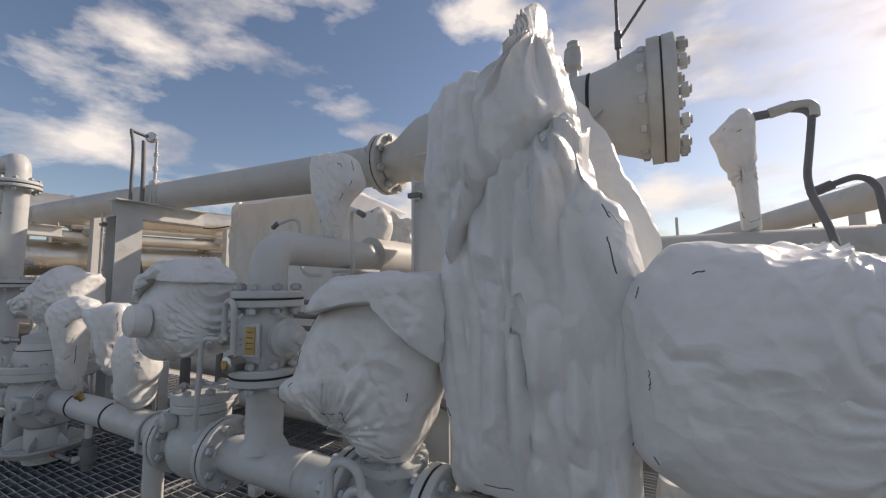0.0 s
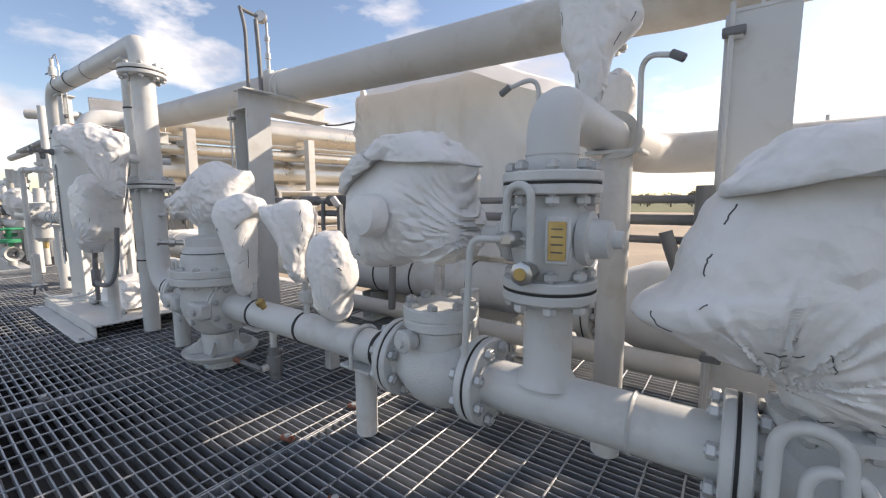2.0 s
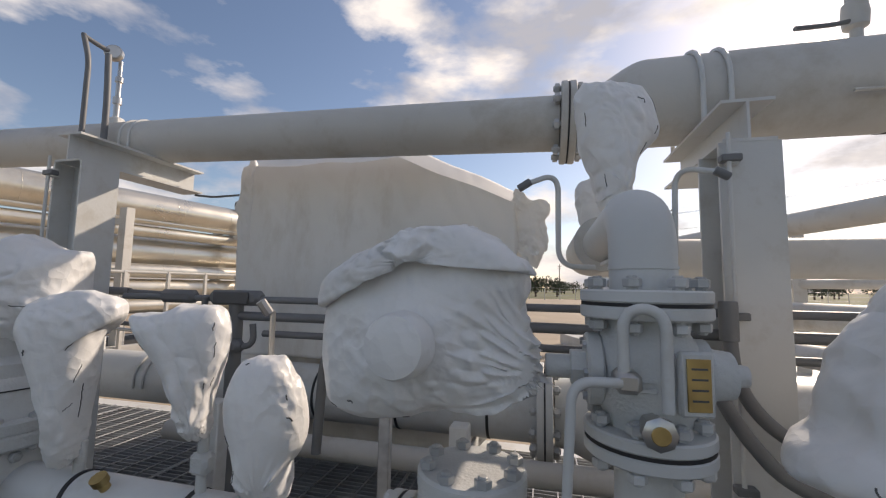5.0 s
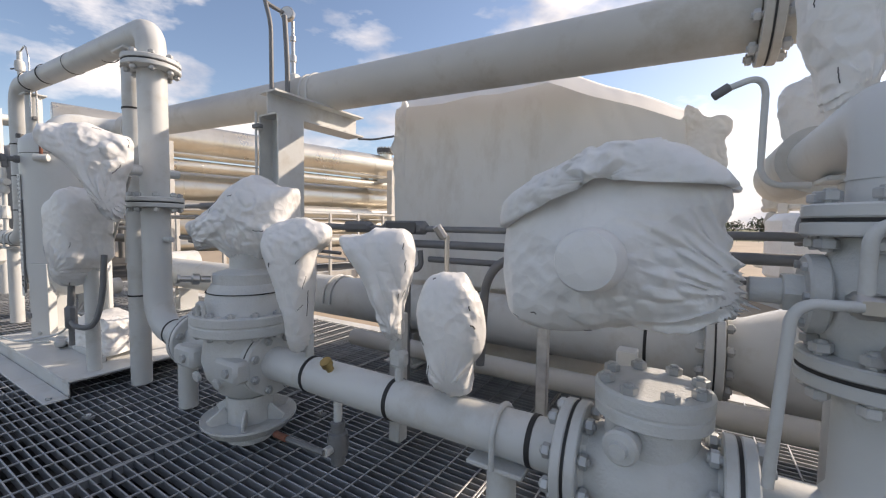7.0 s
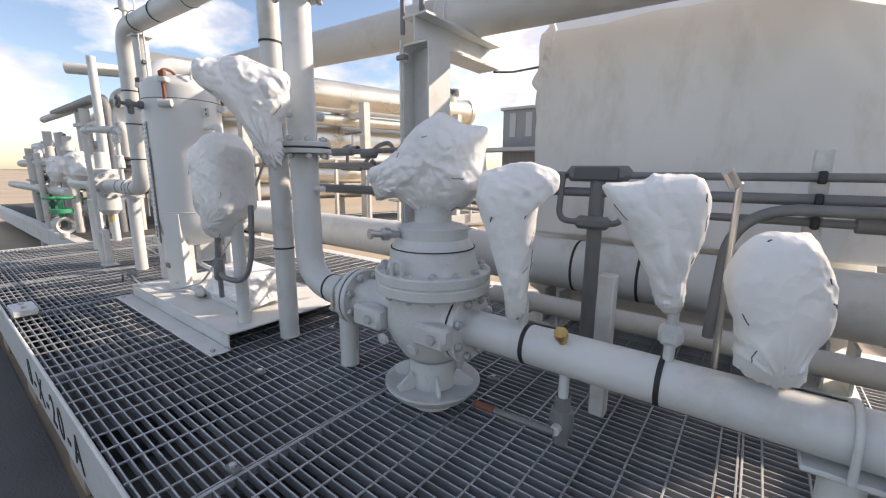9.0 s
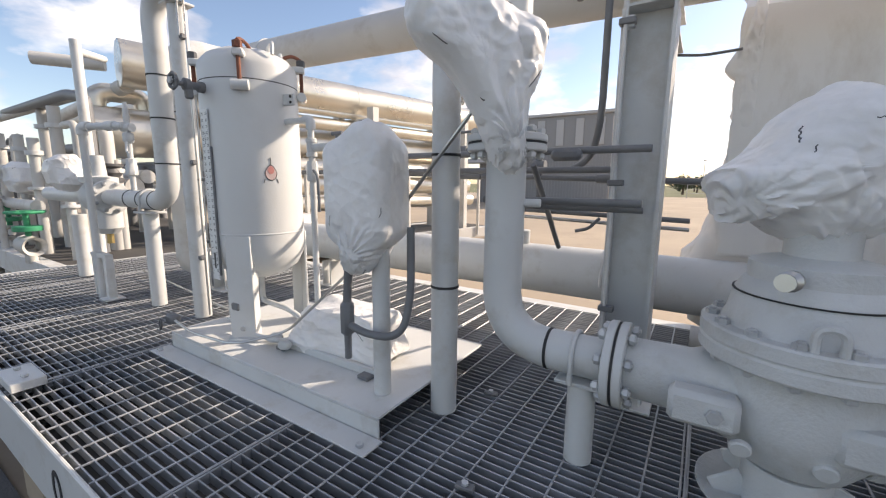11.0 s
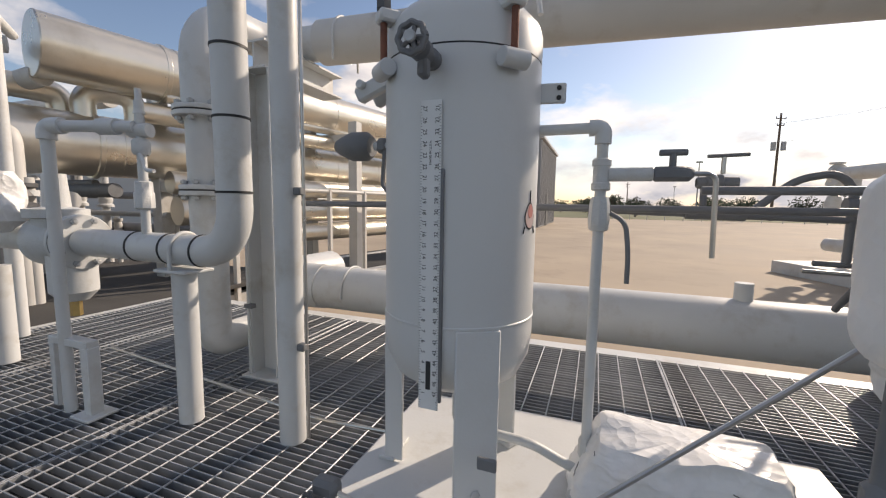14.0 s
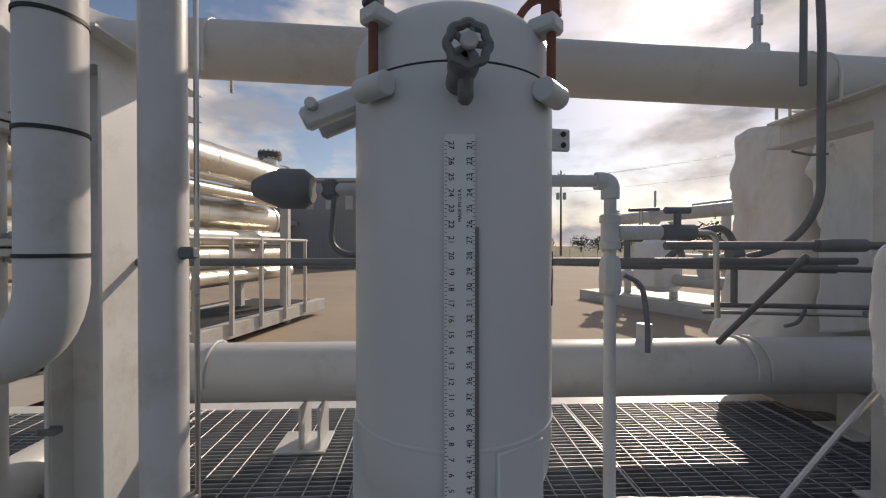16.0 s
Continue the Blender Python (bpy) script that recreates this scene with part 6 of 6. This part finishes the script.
part("drain_pot", lathe(B(), [(0.0, -0.2), (0.05, -0.2), (0.085, -0.16), (0.085, 0)], (-6.12, 1.47, 0.6), (0, 0, 1), 26), PAINT, lv)
part("drain_nut", lathe(B(), [(0, -0.08), (0.022, -0.08), (0.022, 0)], (-6.12, 1.47, 0.41), (0, 0, 1), 6), BRASS, lv)
part("line", rod(B(), (-6.35, 1.47, 0.655), (-7.3, 1.47, 0.655), MR, 24), PAINT, lv)
cover("plastic_cover", [(0.70, -6.42, 1.36, 0.06, 0.05), (0.74, -6.45, 1.36, 0.14, 0.09), (0.82, -6.46, 1.36, 0.15, 0.10), (0.90, -6.45, 1.36, 0.13, 0.09), (0.94, -6.4, 1.36, 0.08, 0.05)], W + "a valve actuator at the skid end", 23, 0.018, 9)
vp = thing("vertical_vent_pipe", "slim grey vertical pipe with branch valve", "pipe")
part("pipe", sweep(B(), [(-5.93, 1.33, 0.0), (-5.93, 1.33, 1.10), (-5.62, 1.44, 1.10)], 0.021, 0.03, 16), PAINT, vp)
part("elbow", sweep(B(), [(-5.93, 1.33, 1.05), (-5.93, 1.33, 1.10), (-5.87, 1.35, 1.10)], 0.03, 0.03, 16), PAINT, vp)
part("coupling", rod(B(), (-5.75, 1.40, 1.10), (-5.68, 1.42, 1.10), 0.03, 12), PAINT, vp)
va = thing("branch_valve", "grey threaded valve stack rising from the pipe", "valve")
part("nipple", rod(B(), (-5.62, 1.46, 0.69), (-5.62, 1.46, 1.2), 0.016, 14), PAINT, va)
part("valve", lathe(B(), [(0.024, 0), (0.034, 0.005), (0.034, 0.06), (0.03, 0.065), (0.03, 0.1), (0.024, 0.105)], (-5.62, 1.46, 0.80), (0, 0, 1), 8), CASTING, va)
part("valve", lathe(B(), [(0.024, 0), (0.03, 0.01), (0.03, 0.05), (0.022, 0.06)], (-5.62, 1.46, 1.0), (0, 0, 1), 12), CASTING, va)
part("tee", rod(B(), (-5.66, 1.45, 1.09), (-5.58, 1.47, 1.09), 0.026, 14), PAINT, va)
part("stem_top", lathe(B(), [(0.02, 0), (0.012, 0.03), (0.011, 0.09), (0, 0.09)], (-5.62, 1.46, 1.15), (0, 0, 1), 12), PAINT, va)
part("lever", sweep(B(), [(-5.60, 1.44, 1.0), (-5.55, 1.42, 0.97), (-5.53, 1.41, 0.94), (-5.47, 1.40, 0.935)], 0.007, 0.02, 8), CASTING, va)
fr = thing("angle_stand", "small welded angle stand on the grating", "stand")
part("leg", box(B(), (-5.80, 1.34, 0.14), (0.045, 0.045, 0.27)), PAINT, fr)
part("arm", box(B(), (-5.90, 1.34, 0.285), (0.24, 0.045, 0.03)), PAINT, fr)
part("pad", box(B(), (-5.80, 1.34, 0.008), (0.11, 0.11, 0.012)), PAINT, fr)
part("leg", box(B(), (-6.02, 1.34, 0.14), (0.03, 0.03, 0.27)), PAINT, fr)
tv = thing("top_valve", "small grey valve on top of the upper pipe", "valve")
part("stem", lathe(B(), [(0.014, 0), (0.014, 0.06), (0.026, 0.065), (0.03, 0.1), (0.026, 0.13), (0.015, 0.14), (0.015, 0.2), (0, 0.2)], (-5.12, 1.47, 1.785), (0, 0, 1), 14), CASTING, tv)
part("handle", rod(B(), (-5.20, 1.44, 1.87), (-5.12, 1.47, 1.87), 0.006, 8), CONDUIT, tv)
part("tube", sweep(B(), [(-5.1, 1.47, 1.98), (-4.98, 1.47, 2.0), (-4.92, 1.47, 1.9), (-4.92, 1.47, 1.5)], 0.005, 0.03, 8), STEEL, tv)

# ---------- aluminium clad exchangers on the neighbouring skid ----------
ex = thing("clad_exchanger", "aluminium clad heat exchanger shells on a rack", "heat exchanger", group="clad exchangers")


def shell_y(x, y0, y1, z, r, drift=0.22, cap=True):
    p, q = Vector((x, y0, z)), Vector((x + (y1 - y0) * drift, y1, z))
    L = (q - p).length
    prof = [(0, 0)] if cap else []
    prof += [(r * 0.97, 0), (r, 0.01)]
    n = int(L / 0.9)
    for k in range(1, n):
        h = L * k / n
        prof += [(r, h - 0.004), (r + 0.004, h), (r, h + 0.004)]
    prof += [(r, L), (0, L)]
    part("shell", lathe(B(), prof, p, q - p, 40), CLAD, ex)
    return p, (q - p).normalized()


for x, y0, y1, z, r in ((-8.5, 2.5, 8.6, 2.12, 0.27), (-8.9, 2.3, 8.6, 1.36, 0.30), (-8.3, 3.2, 8.4, 1.70, 0.10), (-8.2, 3.4, 8.4, 1.02, 0.12), (-8.25, 3.5, 8.4, 0.72, 0.16), (-8.1, 3.6, 8.4, 0.42, 0.12), (-8.2, 3.4, 8.2, 1.88, 0.06)):
    p, d = shell_y(x, y0, y1, z, r)
for y, x, z, r in ((3.4, -8.32, 2.12, 0.29), (3.0, -8.76, 1.36, 0.325), (8.5, -7.2, 2.12, 0.31), (8.5, -7.55, 1.36, 0.33)):
    part("flange", disc(B(), (x, y, z), (0.22, 1, 0), r, 0.05, 0.006, 36), CLAD, ex)
part("nozzle", rod(B(), (-8.75, 2.46, 2.12), (-9.1, 1.9, 2.12), 0.07, 18), PAINT_OLD, ex)
for x, y, r in ((-8.08, 4.1, 0.17), (-7.22, 8.0, 0.2)):
    part("nozzle", rod(B(), (x, y, 2.3), (x, y, 2.45), r * 0.7, 20), CLAD, ex)
    part("blind_flange", disc(B(), (x, y, 2.45), (0, 0, 1), r, 0.045, 0.004, 28), DARK, ex, "dark blind flange ringed with studs")
    part("blind_flange", disc(B(), (x, y, 2.5), (0, 0, 1), r, 0.045, 0.004, 28), DARK, ex)
    for k in range(14):
        w = 2 * math.pi * k / 14
        ob = new("bolt", stud(0.16, 0.016))
        ob.parent = ex
        ob.matrix_basis = Matrix.Translation((x + math.cos(w) * r * 0.84, y + math.sin(w) * r * 0.84, 2.5))
part("u_bend", sweep(B(), [(-8.95, 2.9, 1.6), (-8.95, 2.9, 1.85), (-9.0, 2.4, 1.85), (-9.0, 2.4, 1.55)], 0.11, 0.14, 22), CLAD, ex)
part("u_bend", sweep(B(), [(-8.5, 3.3, 1.6), (-8.5, 3.3, 1.88), (-8.7, 2.95, 1.88), (-8.7, 2.95, 1.55)], 0.10, 0.14, 22), CLAD, ex)
rack = thing("exchanger_rack", "grey steel rack under the clad exchangers", "steel rack")
for y in (3.6, 5.6, 7.8):
    x = -8.5 + (y - 2.5) * 0.22
    for dx in (-0.35, 0.45):
        part("post", box(B(), (x + dx, y, (2.0 + GZ) / 2), (0.14, 0.14, 2.0 - GZ)), PAINT_OLD, rack)
    part("rail", box(B(), (x + 0.05, y, 0.98), (0.9, 0.12, 0.12)), PAINT_OLD, rack)
    part("rail", box(B(), (x + 0.05, y, 1.78), (0.9, 0.12, 0.10)), PAINT_OLD, rack)
part("deck_beam", box(B(), (-7.2, 5.6, GZ + 0.2), (0.16, 6.4, 0.2), (0, 0, -12.4)), PAINT_OLD, rack)
part("deck_beam", box(B(), (-8.6, 5.6, GZ + 0.2), (0.16, 6.4, 0.2), (0, 0, -12.4)), PAINT_OLD, rack)
part("deck_plate", box(B(), (-8.0, 5.6, GZ + 0.28), (1.7, 6.3, 0.03), (0, 0, -12.4)), UNDER_SHADE, rack)
for k in range(8):
    y = 3.6 + k * 0.62
    part("stanchion", box(B(), (-7.1 + (y - 5.6) * 0.22, y, 0.35), (0.05, 0.05, 1.3)), PAINT_OLD, rack)
part("handrail", rod(B(), (-7.1 - 2.0 * 0.22, 3.6, 0.98), (-7.1 + 2.4 * 0.22, 8.0, 0.98), 0.025, 8), PAINT_OLD, rack)
# neighbouring pipework on the left
nb = thing("neighbour_pipework", "dense grey pipework of the next skid", "pipework")
for a, b, r in (((-13, 2.2, 1.75), (-8.9, 2.2, 1.75), 0.06), ((-13, 3.0, 1.85), (-8.6, 2.6, 1.9), 0.09), ((-14, 3.6, 2.0), (-9.4, 3.6, 2.0), 0.10), ((-14, 1.9, 0.9), (-8.4, 1.9, 0.9), 0.07), ((-14, 2.5, 0.7), (-8.4, 2.5, 0.7), 0.10), ((-14, 3.2, 1.2), (-9.0, 3.2, 1.2), 0.08), ((-13, 1.6, 0.5), (-8.3, 1.6, 0.5), 0.06)):
    part("pipe", rod(B(), a, b, r, 18), PAINT_OLD, nb)
for x, y, z, r in ((-8.6, 1.7, 1.2, 0.05), (-9.0, 2.0, 1.6, 0.06), (-9.6, 1.8, 1.3, 0.05), (-10.2, 2.2, 1.7, 0.07), (-11.0, 1.9, 1.4, 0.06), (-8.3, 2.3, 1.0, 0.05), (-9.3, 1.5, 1.0, 0.035), (-7.9, 1.75, 0.9, 0.04), (-10.6, 1.6, 1.1, 0.05)):
    part("riser", rod(B(), (x, y, GZ), (x, y, z), r, 16), PAINT_OLD, nb)
    part("collar", rod(B(), (x, y, z * 0.55), (x, y, z * 0.55 + 0.03), r * 1.8, 18), CASTING, nb)
    part("collar", rod(B(), (x, y, z * 0.85), (x, y, z * 0.85 + 0.05), r * 1.5, 18), CASTING, nb)
part("bent_pipe", sweep(B(), [(-8.0, 2.0, 0.0), (-8.0, 2.0, 1.60), (-8.5, 2.0, 1.68), (-12, 2.2, 1.8)], 0.055, 0.1, 18), CONDUIT, nb)
part("white_pipe", rod(B(), (-7.25, 1.75, 0.0), (-7.25, 1.75, 1.95), 0.04, 18), PAINT, nb)
part("branch", rod(B(), (-7.25, 1.75, 1.86), (-8.3, 2.3, 2.08), 0.035, 14), PAINT, nb)
part("edge_beam", box(B(), (-11.5, 1.5, -0.12), (8, 0.12, 0.22)), PAINT, nb)
part("deck_plate", box(B(), (-11.5, 3.0, -0.05), (8, 2.9, 0.04)), UNDER_SHADE, nb)
rn = random.Random(11)
for k in range(26):
    x, y, rr = rn.uniform(-13.5, -8.2), rn.uniform(1.9, 4.6), rn.choice((0.03, 0.04, 0.05, 0.07))
    z0, z1 = rn.uniform(-0.03, 0.3), rn.uniform(0.5, 1.5)
    part("riser", sweep(B(), [(x, y, z0 - 0.3), (x, y, z1), (x + rn.choice((-1, 1)) * rn.uniform(0.3, 0.9), y, z1)], rr, 0.1, 12), rn.choice((PAINT_OLD, PAINT, CONDUIT)), nb)
    part("valve", lathe(B(), [(0, 0), (rr * 1.9, 0), (rr * 1.9, 0.03), (rr * 1.4, 0.05), (rr * 1.7, 0.1), (rr * 1.4, 0.15), (rr * 1.9, 0.17), (rr * 1.9, 0.2), (0, 0.2)], (x, y, z0 + (z1 - z0) * 0.5), (0, 0, 1), 14), rn.choice((CASTING, PAINT_OLD, DARK)), nb)
for k in range(8):
    y, z = rn.uniform(2.2, 4.6), rn.uniform(0.3, 1.5)
    part("pipe", rod(B(), (-14, y, z), (rn.uniform(-9.2, -8.3), y, z), rn.uniform(0.03, 0.09), 14), rn.choice((PAINT_OLD, CONDUIT)), nb)
for x, y in ((-8.05, 1.45), (-9.5, 1.6), (-10.4, 2.2)):
    gw = thing("green_valve", "green painted handwheel valve on the next skid", "valve", group="green valves")
    part("handwheel", wheel(B(), (x, y, 0.46), (0, 0, 1), 0.13, 0.014, 5), GREEN, gw)
    part("stem", rod(B(), (x, y, 0.2), (x, y, 0.47), 0.025, 12), GREEN, gw)
    part("body", lathe(B(), [(0.09, -0.16), (0.06, -0.1), (0.1, 0), (0.06, 0.1), (0.09, 0.16)], (x, y, 0.14), (1, 0, 0), 22), PAINT_OLD, gw)
    part("bonnet", disc(B(), (x, y, 0.28), (0, 0, 1), 0.11, 0.05, 0.005, 22), GREEN, gw)
    part("pedestal", rod(B(), (x, y, -0.03), (x, y, 0.1), 0.05, 14), PAINT_OLD, gw)
cover("plastic_cover", [(0.62, -9.2, 1.7, 0.12, 0.1), (0.75, -9.2, 1.7, 0.2, 0.14), (0.9, -9.2, 1.7, 0.17, 0.12), (0.96, -9.2, 1.7, 0.08, 0.06)], W + "a valve on the next skid", 24, 0.02, 7)
shed = thing("pale_shed", "long pale metal shed behind the next skid", "building")
part("wall", box(B(), (-24, 14, 1.3), (14, 4, 3.5), bevel=0.03), SIDING_L, shed)
part("roof", box(B(), (-24, 14, 3.1), (14.6, 4.6, 0.12), bevel=0.03), SIDING, shed)

# ---------- grating bars, last ----------
bars_x = B()
box(bars_x, (0, 0, 0), (X1 - X0 - 0.02, 0.0045, 0.03), bevel=0.0008)
bar_mesh = mesh_of(bars_x, "bearing_bar", GALV, 30)
rods_y = B()
box(rods_y, (0, 0, 0), (0.006, Y1 - Y0 - 0.004, 0.006), bevel=0.0012)
rod_mesh = mesh_of(rods_y, "cross_rod", GALV, 30)
n = int((Y1 - Y0 - 0.02) / PITCH_Y)
for k in range(n):
    ob = new("bearing_bar", bar_mesh)
    ob.parent = deck
    ob.location = ((X0 + X1) / 2, Y0 + 0.015 + k * PITCH_Y, -0.0155)
n = int((X1 - X0 - 0.04) / PITCH_X)
for k in range(n):
    ob = new("cross_rod", rod_mesh)
    ob.parent = deck
    ob.location = (X0 + 0.03 + k * PITCH_X, (Y0 + Y1) / 2, -0.0025)

joint = B()
box(joint, (0, 0, 0), (0.006, Y1 - Y0 - 0.004, 0.031), bevel=0.001)
joint_mesh = mesh_of(joint, "panel_edge", GALV, 30)
for x in (-6.62, -5.62, -4.7, -3.66, -2.58, -1.52, -0.42, 0.6, 1.6):
    for dx in (-0.005, 0.005):
        ob = new("panel_edge", joint_mesh)
        ob.parent = deck
        ob.location = (x + dx, (Y0 + Y1) / 2, -0.0145)
for x, y, z in ((-1.557, 1.252, 0), (-1.537, 1.522, 0), (-2.296, 1.691, 0), (-1.2, 1.16, 0), (-3.05, 1.16, 0), (-2.6, 0.84, 0), (-3.2, 1.62, 0)):
    gc = thing("grating_clip", "small rusty saddle clip bolted to the grating", "clip", group="grating clips")
    part("saddle", box(B(), (x, y, 0.006), (0.05, 0.024, 0.012), (0, 0, 12), 0.003), RUST if x > -2 else CONDUIT, gc)
    part("bolt", disc(B(), (x, y, 0.012), (0, 0, 1), 0.010, 0.008, 0.001, 6), BOLT, gc)

# every thing's empty stands at its own base
bpy.context.view_layer.update()
for ob in list(scene.objects):
    if ob.type == "EMPTY" and ob.parent is None:
        pts = [o.matrix_world @ Vector(c) for o in ob.children_recursive if o.type == "MESH" for c in o.bound_box]
        if not pts:
            continue
        lo = [min(p[i] for p in pts) for i in range(3)]
        hi = [max(p[i] for p in pts) for i in range(3)]
        c = Vector(((lo[0] + hi[0]) / 2, (lo[1] + hi[1]) / 2, lo[2]))
        ob.location = c
        for o in ob.children:
            o.matrix_parent_inverse = Matrix.Translation(-c)
